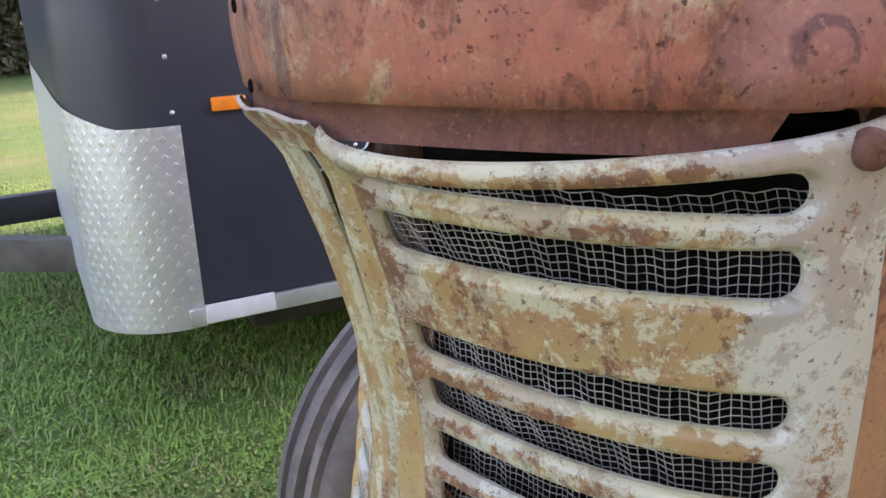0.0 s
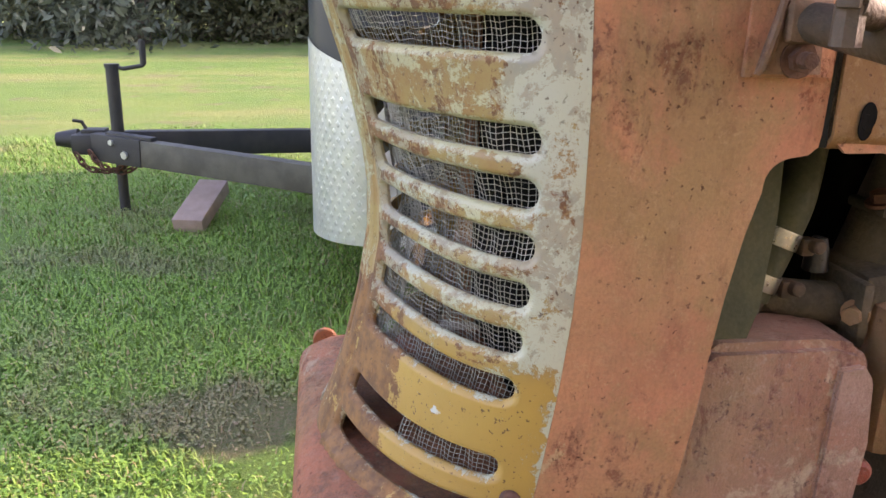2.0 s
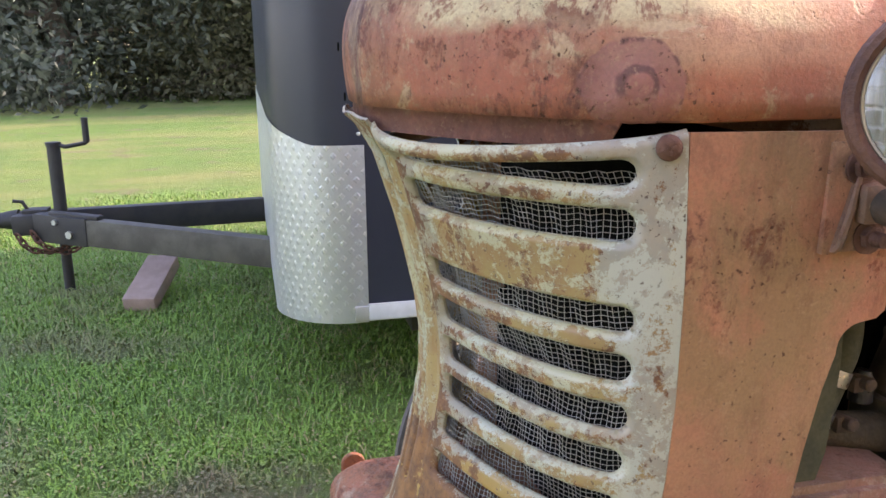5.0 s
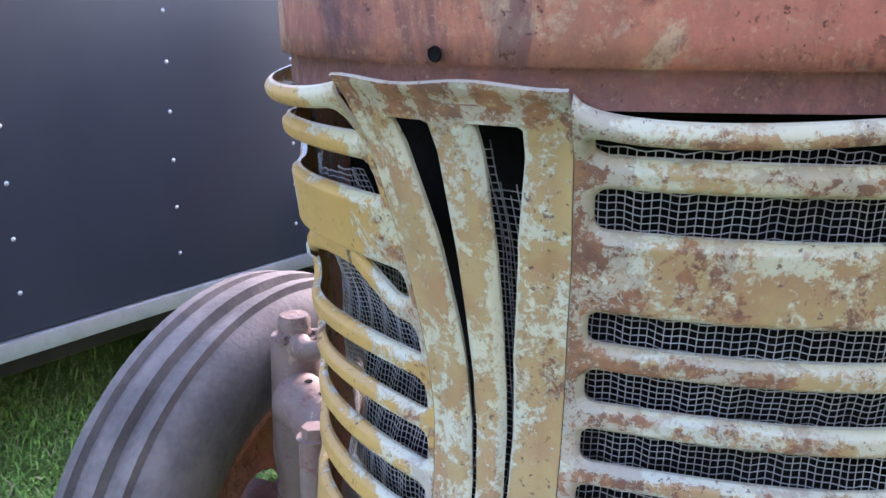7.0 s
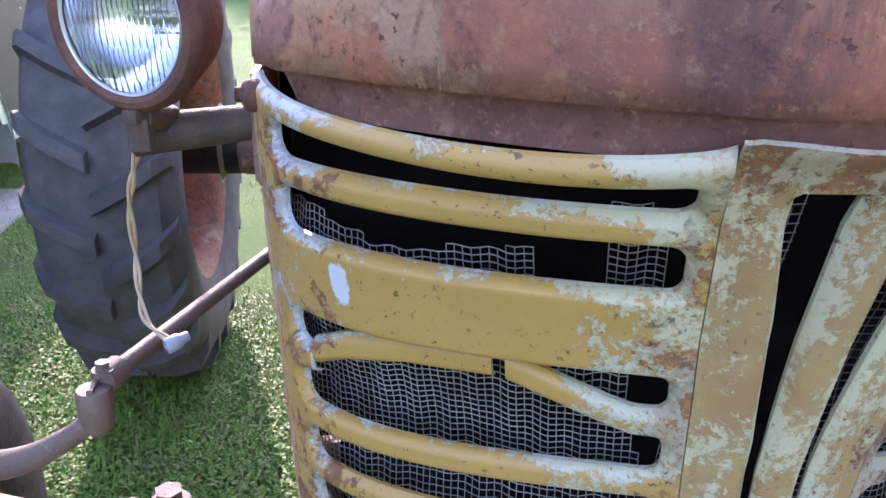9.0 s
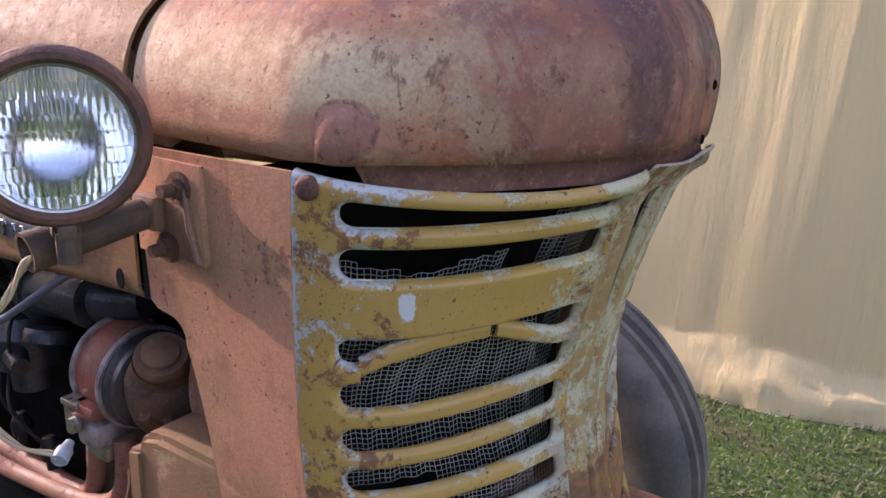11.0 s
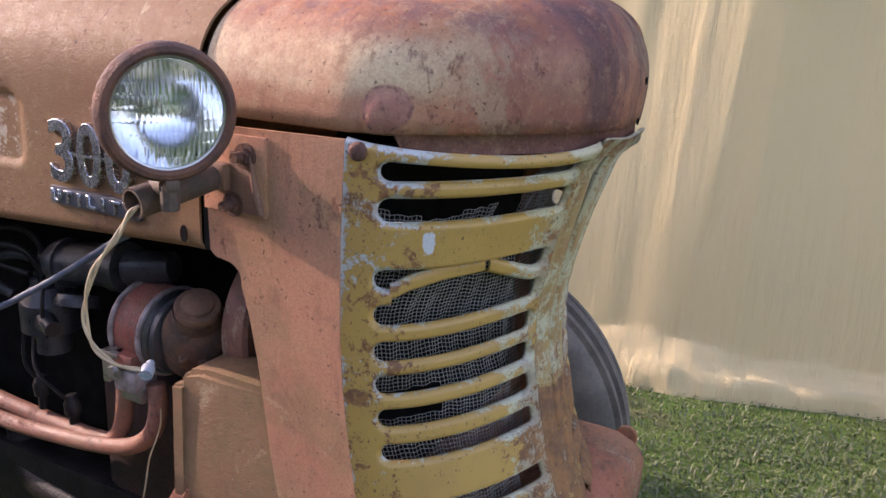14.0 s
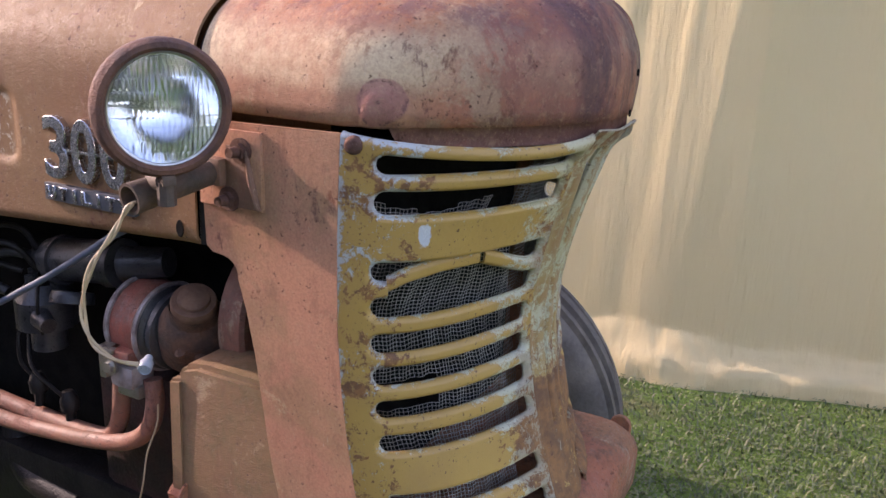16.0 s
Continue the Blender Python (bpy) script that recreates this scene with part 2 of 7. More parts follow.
    col = k.mix(k.math("MULTIPLY", k.step(fine, 0.40, 0.64), 0.24), col, (0.20, 0.11, 0.07))
    dust = k.math("MULTIPLY", k.step(k.noise(300, 4, 0.7, offset=off), 0.56, 0.66), k.step(k.noise(25, 4, offset=shift), 0.42, 0.60))
    col = k.mix(k.math("MULTIPLY", dust, 0.30), col, pale)
    rough = k.math("ADD", k.math("MULTIPLY", dark, 0.25), k.step(mid, 0.3, 0.7, 0.50, 0.70))
    relief = k.math("ADD", k.math("ADD", k.math("MULTIPLY", dark, -0.9), k.math("MULTIPLY", primer, -0.6)), k.math("ADD", k.math("MULTIPLY", fine, 0.7), k.math("ADD", k.math("MULTIPLY", mid, 1.3), k.math("MULTIPLY", speck, -1.0))))
    return k.paint(col, rough=rough, bump=relief, strength=0.55, dist=depth)


hood_red = faded_red("faded_red_hood_paint", (0.46, 0.165, 0.082), (0.38, 0.125, 0.072), (0.52, 0.33, 0.18), 0.030, (0.3, 0.1, 0.0), True, wash=0.35)
tin_red = faded_red("faded_red_side_sheet", (0.50, 0.225, 0.132), (0.40, 0.215, 0.12), (0.48, 0.32, 0.19), -0.02, (1.7, 0.4, 0.2), wash=0.75)
tan_red = faded_red("bleached_tan_red_hood_paint", (0.235, 0.135, 0.066), (0.215, 0.115, 0.055), (0.42, 0.31, 0.19), -0.035, (0.7, 2.3, 1.5), wash=0.10, panel=True)
# tan copy of tin_red for the near sheet, lightened for the sun on it
tin_tan = faded_red("tan_sunlit_side_sheet", (0.53, 0.255, 0.152), (0.45, 0.24, 0.14), (0.48, 0.32, 0.19), -0.02, (1.1, 0.9, 2.2), wash=0.5)
cast_red = faded_red("worn_red_casting_paint", (0.42, 0.145, 0.078), (0.34, 0.15, 0.075), (0.38, 0.265, 0.22), 0.025, (2.9, 1.1, 0.7), False, 0.74, 0.0032, wash=0.5)
for painted in (cast_red, hood_red, tan_red, tin_red, tin_tan):
    painted.node_tree.nodes["Principled BSDF"].inputs["Specular IOR Level"].default_value = 0.14


def grille_paint(name, mustard, chips, shift, gain, strip=False):
    """Tan or mustard paint over cream: crowns of the slats tan and rusty, lips and flats chipped to cream in fine ragged flakes."""
    k = Mat(name, 0.55)
    # pale slot edges: chipped paint, plus skylight on the lips put into colour
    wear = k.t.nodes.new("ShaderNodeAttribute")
    wear.attribute_name = "edge_wear_light"
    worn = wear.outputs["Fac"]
    off = (shift[2] + 4, shift[0] + 1, shift[1] + 2)
    ax, z = k.math("ABSOLUTE", k.axis("X"), 0.0), k.axis("Z")
    flake = k.math("ADD", k.math("MULTIPLY", k.noise(36, 12, 0.70, distort=0.5, offset=shift), 0.50), k.math("MULTIPLY", k.noise(190, 12, 0.86, offset=shift), 0.50))
    cream = k.mix(k.step(k.noise(9, 4, offset=shift), 0.4, 0.62), (0.47, 0.435, 0.275), (0.43, 0.425, 0.315))
    crumbs = k.math("MULTIPLY", k.step(k.noise(330, 5, 0.75), 0.53, 0.59), k.step(k.noise(15, 5, 0.6, offset=off), 0.40, 0.60))
    cream = k.mix(k.math("MULTIPLY", crumbs, 0.85), cream, (0.36, 0.22, 0.085))
    tan = k.mix(k.step(k.noise(19, 7, 0.65, offset=off), 0.42, 0.60), (0.36, 0.245, 0.100), (0.325, 0.185, 0.080))
    yellow = k.mix(k.noise(30, 6, 0.6), (0.47, 0.285, 0.068), (0.38, 0.215, 0.062))
    low = k.step(k.math("ADD", z, k.math("MULTIPLY", k.noise(18, 5), 0.05)), 0.852, 0.815)
    top = yellow if mustard else k.mix(low, tan, yellow)
    if mustard:
        inner = k.step(ax, 0.100, 0.078, 0.0, 0.105)
        edge_flat = k.math("MULTIPLY", k.step(ax, 0.168, 0.190), k.step(z, 0.90, 0.99, 0.6, 1.0))
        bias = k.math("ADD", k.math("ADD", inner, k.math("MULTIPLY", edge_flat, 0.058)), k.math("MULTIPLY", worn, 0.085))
        cream = k.mix(k.step(ax, 0.17, 0.20), cream, (0.43, 0.46, 0.45))
    else:
        flat = k.step(ax, 0.184, 0.198, 0.0, 0.055)
        cream = k.mix(k.step(ax, 0.180, 0.200, 0.0, 0.7), cream, (0.46, 0.48, 0.415))
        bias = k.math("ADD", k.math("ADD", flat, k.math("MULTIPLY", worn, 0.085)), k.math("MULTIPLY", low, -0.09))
    field = k.math("ADD", flake, bias)
    mask = k.step(field, chips, chips + 0.004)
    rim = k.math("SUBTRACT", k.step(field, chips - 0.010, chips - 0.004), mask)
    col = k.mix(mask, top, cream)
    col = k.mix(k.math("MULTIPLY", rim, 0.70), col, (0.20, 0.095, 0.040))
    # rust on crowns, at the slat ends, the crease, the foot
    if strip:
        ends, foot = k.step(z, 1.032, 1.052, 0.0, 0.11), k.step(z, 0.885, 0.800, 0.0, 0.15)
    else:
        ends = k.math("ADD", k.step(ax, 0.074 if mustard else 0.088, 0.058 if mustard else 0.066, 0.0, 0.10 if mustard else 0.08), k.math("MULTIPLY", k.step(ax, 0.165, 0.183, 0.0, 0.085), 1.0 if mustard else 0.2))
        foot = k.math("ADD", k.step(z, 0.712, 0.690, 0.0, 0.13), k.math("MULTIPLY", k.step(ax, 0.112, 0.086), k.step(z, 0.86, 0.76, 0.0, 0.13)))
        crowns = k.math("MULTIPLY", k.step(z, 0.985, 1.005), k.math("SUBTRACT", 1.0, worn))
        foot = k.math("ADD", foot, k.math("MULTIPLY", crowns, 0.0 if mustard else 0.055))
        foot = k.math("ADD", foot, k.math("MULTIPLY", k.math("MULTIPLY", low, k.step(ax, 0.10, 0.12)), 0.0 if mustard else -0.07))
    field2 = k.math("ADD", k.math("ADD", k.math("MULTIPLY", k.noise(21, 9, 0.7, distort=0.5, offset=off), 0.65), k.math("MULTIPLY", k.noise(140, 7, 0.8, offset=off), 0.35)), k.math("ADD", ends, foot))
    rust = k.math("MULTIPLY", k.step(field2, gain, gain + 0.022), k.math("SUBTRACT", 1.0, k.math("MULTIPLY", mask, 0.55)))
    col = k.mix(k.math("MULTIPLY", rust, 0.85), col, k.mix(k.step(k.noise(60, 7, 0.75), 0.36, 0.62), (0.26, 0.105, 0.040), (0.11, 0.042, 0.028)))
    stain = k.step(k.noise(13, 6, 0.6, stretch=(1, 1, 0.6), offset=off), 0.50, 0.70)
    col = k.mix(k.math("MULTIPLY", stain, 0.22), col, (0.28, 0.15, 0.075))
    pits = k.math("MULTIPLY", k.step(k.noise(280, 3), 0.62, 0.67), k.step(k.noise(25, 3), 0.42, 0.58))
    col = k.mix(k.math("MULTIPLY", pits, 0.8), col, RUST_DARK)
    nick = k.math("MULTIPLY", k.step(k.noise(60, 8, 0.8, stretch=(1, 1, 3.5), distort=0.3, offset=off), 0.655, 0.68), 1.0 if mustard else low)
    col = k.mix(k.math("MULTIPLY", nick, 0.8), col, (0.52, 0.48, 0.36))
    # one big bare flake
    cx, cy, cz = (-0.179, 0.204, 0.981) if mustard else (0.152, 0.189, 0.763)
    dx, dy, dz = k.math("SUBTRACT", k.axis("X"), cx), k.math("SUBTRACT", k.axis("Y"), cy), k.math("MULTIPLY", k.math("SUBTRACT", z, cz), 0.5 if mustard else 1.0)
    far = k.math("SQRT", k.math("ADD", k.math("MULTIPLY", dx, dx), k.math("ADD", k.math("MULTIPLY", dy, dy), k.math("MULTIPLY", dz, dz))), 0.0)
    bare = k.step(k.math("ADD", far, k.math("MULTIPLY", k.math("SUBTRACT", k.noise(170, 5), 0.5), 0.008)), 0.0062, 0.0052)
    col = k.mix(bare, col, (0.52, 0.54, 0.55))
    rough = k.math("ADD", k.step(flake, 0.3, 0.7, 0.42, 0.6), k.math("MULTIPLY", rust, 0.25))
    relief = k.math("ADD", k.math("ADD", k.math("MULTIPLY", mask, -0.7), k.math("MULTIPLY", rust, 0.5)), k.math("ADD", k.math("MULTIPLY", k.noise(380, 3), 0.5), k.math("ADD", k.math("MULTIPLY", pits, -1.0), k.math("MULTIPLY", k.noise(70, 6, 0.7), 1.5))))
    return k.paint(col, rough=rough, bump=relief, strength=0.45, dist=0.0008)


grille_cream = grille_paint("chipped_cream_grille_paint", False, 0.510, (0.0, 0.0, 0.0), 0.530)
grille_mustard = grille_paint("mustard_grille_paint", True, 0.603, (0.6, 0.2, 0.5), 0.605)
grille_centre = grille_paint("chipped_centre_grille_paint", False, 0.522, (0.9, 0.0, 0.3), 0.575, True)

# near black: stands for deep shade in the radiator, holes and engine bay
black_core = plain("near_black_recess", (0.006, 0.006, 0.006), (0.012, 0.011, 0.01), 40, 0.8)
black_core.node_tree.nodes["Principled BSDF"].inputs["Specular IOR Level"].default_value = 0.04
wire_steel = plain("galvanised_wire", (0.50, 0.49, 0.45), (0.30, 0.28, 0.24), 25, 0.5, 0.4, 0.1)
rusty_iron = plain("rusty_iron", (0.16, 0.068, 0.04), (0.075, 0.036, 0.028), 55, 0.8, 0.1, 0.7, 0.002)
olive_iron = plain("grimy_brown_iron", (0.105, 0.062, 0.042), (0.05, 0.038, 0.028), 45, 0.7, 0.0, 0.6, 0.0015)
rubbed_iron = faded_red("rubbed_grey_iron", (0.33, 0.20, 0.165), (0.30, 0.135, 0.095), (0.42, 0.36, 0.33), 0.06, (5.1, 1.2, 0.4), False, 0.45, 0.002, wash=0.05)
flaky_rust = plain("flaky_dark_rust", (0.135, 0.062, 0.033), (0.030, 0.020, 0.016), 30, 0.8, 0.0, 0.9, 0.003)
cap_rust = plain("dusty_brown_cap", (0.20, 0.105, 0.06), (0.11, 0.055, 0.035), 45, 0.8, 0.0, 0.5, 0.001)
# oily iron, darkened further to carry the engine bay's deep shade
grime = plain("oily_black_iron", (0.007, 0.0068, 0.007), (0.026, 0.022, 0.02), 35, 0.5, 0.1, 0.5, 0.002)
dusty_olive = plain("dusty_olive_casting", (0.10, 0.075, 0.046), (0.034, 0.027, 0.019), 24, 0.8, 0.0, 0.6, 0.002)
worn_pale = plain("rubbed_pale_metal", (0.36, 0.32, 0.31), (0.13, 0.085, 0.075), 55, 0.5, 0.2, 0.5, 0.001)
unit_black = plain("scuffed_black_enamel", (0.010, 0.010, 0.0115), (0.052, 0.052, 0.056), 28, 0.36, 0.1, 0.5, 0.0015)
rail_mauve = faded_red("dusty_mauve_rail_paint", (0.275, 0.165, 0.118), (0.30, 0.135, 0.09), (0.43, 0.34, 0.29), 0.02, (6.3, 1.8, 0.9), False, 0.5, 0.0024, (0.15, 0.105, 0.06), wash=0.35)
bracket_paint = faded_red("grimy_bracket_paint", (0.24, 0.13, 0.085), (0.20, 0.10, 0.06), (0.36, 0.26, 0.18), -0.02, (3.1, 2.8, 0.4), False, 0.6, 0.0015)
grime.node_tree.nodes["Principled BSDF"].inputs["Specular IOR Level"].default_value = 0.25
ochre_cast = faded_red("ochre_dusty_casting", (0.225, 0.13, 0.062), (0.22, 0.10, 0.055), (0.29, 0.195, 0.11), -0.02, (0.8, 2.1, 1.3), False, 0.6, 0.002, (0.13, 0.105, 0.045), wash=0.15)
engine_red = faded_red("engine_red_paint", (0.30, 0.055, 0.032), (0.20, 0.045, 0.032), (0.36, 0.31, 0.30), 0.02, (1.4, 0.3, 2.2), False, 0.5, 0.0015, (0.03, 0.025, 0.026))
dull_red = plain("oily_dark_red_casting", (0.055, 0.022, 0.019), (0.02, 0.014, 0.013), 24, 0.55, 0.0, 0.5, 0.002)
pipe_pink = faded_red("dusty_red_pipe", (0.29, 0.11, 0.068), (0.22, 0.085, 0.058), (0.34, 0.23, 0.17), 0.0, (4.1, 0.2, 0.6), False, 0.55)
axle_red = faded_red("worn_red_axle_paint", (0.32, 0.115, 0.085), (0.24, 0.125, 0.10), (0.33, 0.25, 0.21), 0.01, (7.3, 0.4, 2.9), False, 0.62, 0.0022, (0.13, 0.085, 0.065), wash=0.3)
# near axle half: dusty brown, darkened and greyed for the shade and haze there
axle_grey = faded_red("dusty_shaded_axle_paint", (0.145, 0.115, 0.088), (0.14, 0.092, 0.070), (0.21, 0.175, 0.14), 0.02, (3.3, 0.9, 1.9), False, 0.45, 0.0014, wash=0.1)
hose_olive = plain("old_olive_hose", (0.07, 0.07, 0.035), (0.04, 0.045, 0.025), 40, 0.75, 0.0, 0.4)
clamp_steel = plain("clamp_steel", (0.5, 0.49, 0.46), (0.34, 0.33, 0.3), 60, 0.35, 0.9, 0.1)
chrome = plain("pitted_chrome", (0.62, 0.63, 0.66), (0.42, 0.43, 0.46), 120, 0.24, 1.0, 0.05, 0.0003)
emblem_ground = plain("emblem_dark_enamel", (0.05, 0.055, 0.065), (0.1, 0.1, 0.11), 80, 0.4)
rubber = plain("dusty_tyre_rubber", (0.055, 0.052, 0.05), (0.11, 0.10, 0.092), 14, 0.85, 0.0, 0.5, 0.002, 160)
front_rubber = plain("sun_bleached_front_tyre", (0.19, 0.155, 0.125), (0.075, 0.063, 0.054), 9, 0.85, 0.0, 0.6, 0.002, 120)
wire_beige = plain("old_cream_wire", (0.48, 0.38, 0.24), (0.38, 0.27, 0.16), 50, 0.6)
plug_grey = plain("pale_blue_plastic_plug", (0.30, 0.335, 0.37), (0.22, 0.245, 0.27), 90, 0.45)
cable_blue = plain("blue_grey_cable", (0.06, 0.085, 0.13), (0.10, 0.12, 0.16), 40, 0.5)
trailer_black = plain("dark_trailer_aluminium_skin", (0.018, 0.022, 0.032), (0.028, 0.032, 0.042), 2, 0.38, 0.0, 0.03)
rail_alu = plain("dull_aluminium_rail", (0.55, 0.55, 0.50), (0.42, 0.42, 0.38), 12, 0.45, 0.6, 0.1)
fender_alu = plain("brushed_aluminium_fender", (0.62, 0.64, 0.62), (0.50, 0.52, 0.50), 6, 0.38, 0.7, 0.05)
rim_white = plain("white_wheel_paint", (0.66, 0.66, 0.63), (0.55, 0.54, 0.50), 14, 0.4, 0.0, 0.1)
marker_orange = plain("orange_marker_lens", (0.85, 0.22, 0.02), (0.75, 0.17, 0.015), 40, 0.25)
tongue_paint = plain("weathered_black_steel", (0.014, 0.014, 0.015), (0.036, 0.032, 0.027), 9, 0.6, 0.0, 0.3, 0.001)
tongue_grey = plain("weathered_grey_steel", (0.095, 0.089, 0.066), (0.05, 0.042, 0.03), 9, 0.65, 0.0, 0.3, 0.001)
tongue_board = plain("weathered_grey_board", (0.36, 0.34, 0.31), (0.27, 0.25, 0.22), 10, 0.85, 0.0, 0.5)
block_wood = plain("weathered_pink_board", (0.36, 0.25, 0.21), (0.27, 0.19, 0.15), 16, 0.8, 0.0, 0.5)
bark = plain("tree_bark", (0.11, 0.085, 0.06), (0.06, 0.048, 0.036), 8, 0.9, 0.0, 0.8, 0.02, 60)


def diamond_plate():
    k = Mat("aluminium_tread_plate", 0.4, 0.75)
    a = k.t.nodes.new("ShaderNodeTexWave")
    b = k.t.nodes.new("ShaderNodeTexWave")
    for n, s in ((a, (1, 1, 1)), (b, (-1, -1, 1))):
        n.inputs["Scale"].default_value, n.bands_direction = 14, "DIAGONAL"
        k.link(k.mapped(s), n.inputs["Vector"])
    bars = k.math("MULTIPLY", k.step(a.outputs["Fac"], 0.45, 0.8), k.step(b.outputs["Fac"], 0.45, 0.8))
    col = k.mix(k.noise(7, 5), (0.60, 0.61, 0.59), (0.46, 0.48, 0.48))
    return k.paint(col, rough=k.step(k.noise(40, 4), 0.3, 0.7, 0.34, 0.52), bump=bars, strength=0.4, dist=0.002)


def glass():
    k = Mat("lamp_glass", 0.03)
    k.b.inputs["Transmission Weight"].default_value, k.b.inputs["IOR"].default_value = 1.0, 1.47
    return k.paint((0.96, 0.98, 1.0))


def mirror():
    k = Mat("lamp_reflector", 0.17, 1.0)
    return k.paint(k.mix(k.noise(60, 4), (0.90, 0.91, 0.93), (0.74, 0.76, 0.80)))


def worn_spot(k):
    """Scuffed earth beside the tractor's nose."""
    dx, dy = k.math("ADD", k.axis("X"), 1.26), k.math("ADD", k.axis("Y"), 0.12)
    d = k.math("SQRT", k.math("ADD", k.math("MULTIPLY", dx, dx), k.math("MULTIPLY", k.math("MULTIPLY", dy, dy), 0.45)), 0.0)
    return k.step(k.math("ADD", d, k.math("MULTIPLY", k.math("SUBTRACT", k.noise(7, 6, 0.7), 0.5), 0.45)), 0.24, 0.12)


def lawn():
    k = Mat("lawn_soil_and_turf", 0.95)
    big = k.step(k.noise(0.7, 5, 0.6), 0.35, 0.7)
    col = k.mix(big, (0.095, 0.22, 0.025), (0.18, 0.26, 0.045))
    bare = k.step(k.noise(1.9, 7, 0.68, offset=(3.1, 0.4, 0)), 0.55, 0.66)
    col = k.mix(k.math("MULTIPLY", bare, 0.8), col, (0.19, 0.15, 0.085))
    # far lawn: dry yellow streaks, the sunlit tone out there painted in with them
    dry_lit = k.math("MULTIPLY", k.step(k.noise(0.35, 6, 0.65, stretch=(2.2, 0.6, 1)), 0.42, 0.62), k.step(k.axis("X"), -3.0, -4.6))
    col = k.mix(k.math("MULTIPLY", dry_lit, 0.5), col, (0.36, 0.29, 0.11))
    col = k.mix(k.math("MULTIPLY", worn_spot(k), 0.85), col, (0.17, 0.12, 0.08))
    col = k.mix(k.math("MULTIPLY", k.step(k.noise(90, 6, 0.75), 0.38, 0.66), 0.7), col, (0.05, 0.10, 0.02))
    col = k.mix(k.math("MULTIPLY", k.noise(14, 6, 0.7), 0.25), col, (0.16, 0.19, 0.05))
    return k.paint(col, bump=k.noise(120, 5, 0.8), strength=0.9, dist=0.02)


def blade_mat():
    k = Mat("grass_blades", 0.6)
    r = k.t.nodes.new("ShaderNodeNewGeometry").outputs["Random Per Island"]
    col = k.mix(r, (0.085, 0.205, 0.022), (0.205, 0.345, 0.048))
    col = k.mix(k.math("MULTIPLY", k.step(k.noise(2.3, 6, 0.65), 0.40, 0.62), 0.55), col, (0.18, 0.345, 0.04))
    col = k.mix(k.step(r, 0.88, 0.91), col, (0.30, 0.25, 0.11))
    col = k.mix(k.math("MULTIPLY", k.step(k.noise(1.9, 7, 0.68, offset=(3.1, 0.4, 0)), 0.52, 0.66), 0.6), col, (0.23, 0.20, 0.10))
    col = k.mix(k.math("MULTIPLY", worn_spot(k), 0.75), col, (0.19, 0.14, 0.085))
    # blades towards the tent painted darker and duller for the shade there
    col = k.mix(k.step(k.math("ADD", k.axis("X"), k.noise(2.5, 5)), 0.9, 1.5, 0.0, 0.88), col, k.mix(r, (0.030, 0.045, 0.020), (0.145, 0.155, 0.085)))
    return k.paint(col)


def canvas():
    k = Mat("beige_tent_fabric", 0.75)
    col = k.mix(k.noise(1.5, 5), (0.82, 0.68, 0.385), (0.76, 0.62, 0.345))
    low = k.step(k.math("ADD", k.axis("Z"), k.math("MULTIPLY", k.noise(8, 4), 0.06)), 0.06, 0.02)
    col = k.mix(k.math("MULTIPLY", low, 0.35), col, (0.30, 0.27, 0.17))
    weave = k.noise(500, 2)
    m = k.paint(col, bump=k.math("ADD", k.math("MULTIPLY", weave, 0.4), k.math("ADD", k.math("MULTIPLY", k.noise(9, 6, 0.55, stretch=(1, 1.6, 0.16)), 3.0), k.math("MULTIPLY", k.noise(5, 7, 0.6, stretch=(1, 1, 0.5), distort=0.8), 2.0))), strength=0.9, dist=0.008)
    add, trans = k.t.nodes.new("ShaderNodeMixShader"), k.t.nodes.new("ShaderNodeBsdfTranslucent")
    k.link(col, trans.inputs["Color"])
    add.inputs[0].default_value = 0.27
    k.link(k.b.outputs[0], add.inputs[1])
    k.link(trans.outputs[0], add.inputs[2])
    k.link(add.outputs[0], k.t.nodes["Material Output"].inputs["Surface"])
    return m


def leaves(name, dark, light):
    k = Mat(name, 0.6)
    g = k.t.nodes.new("ShaderNodeNewGeometry")
    col = k.mix(g.outputs["Random Per Island"], dark, light)
    col = k.mix(k.step(k.noise(0.8, 3), 0.4, 0.7), col, light)
    m = k.paint(col)
    add, trans = k.t.nodes.new("ShaderNodeMixShader"), k.t.nodes.new("ShaderNodeBsdfTranslucent")
    k.link(col, trans.inputs["Color"])
    add.inputs[0].default_value = 0.3
    k.link(k.b.outputs[0], add.inputs[1])
    k.link(trans.outputs[0], add.inputs[2])
    k.link(add.outputs[0], k.t.nodes["Material Output"].inputs["Surface"])
    return m


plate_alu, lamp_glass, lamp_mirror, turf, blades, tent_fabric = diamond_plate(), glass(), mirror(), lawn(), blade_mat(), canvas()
leaf_grey = leaves("grey_green_needles", (0.035, 0.052, 0.032), (0.10, 0.115, 0.08))
# warm copy of the foliage, its sunlight put into the colour
leaf_warm = leaves("sunlit_warm_foliage", (0.05, 0.065, 0.032), (0.14, 0.135, 0.07))


# ---- mesh tools ----
def mesh_of(name, verts, faces, smooth=True):
    me = bpy.data.meshes.new(name)
    me.from_pydata([tuple(map(float, v)) for v in verts], [], [tuple(map(int, f)) for f in faces])
    me.update()
    if smooth:
        me.shade_smooth()
    return me


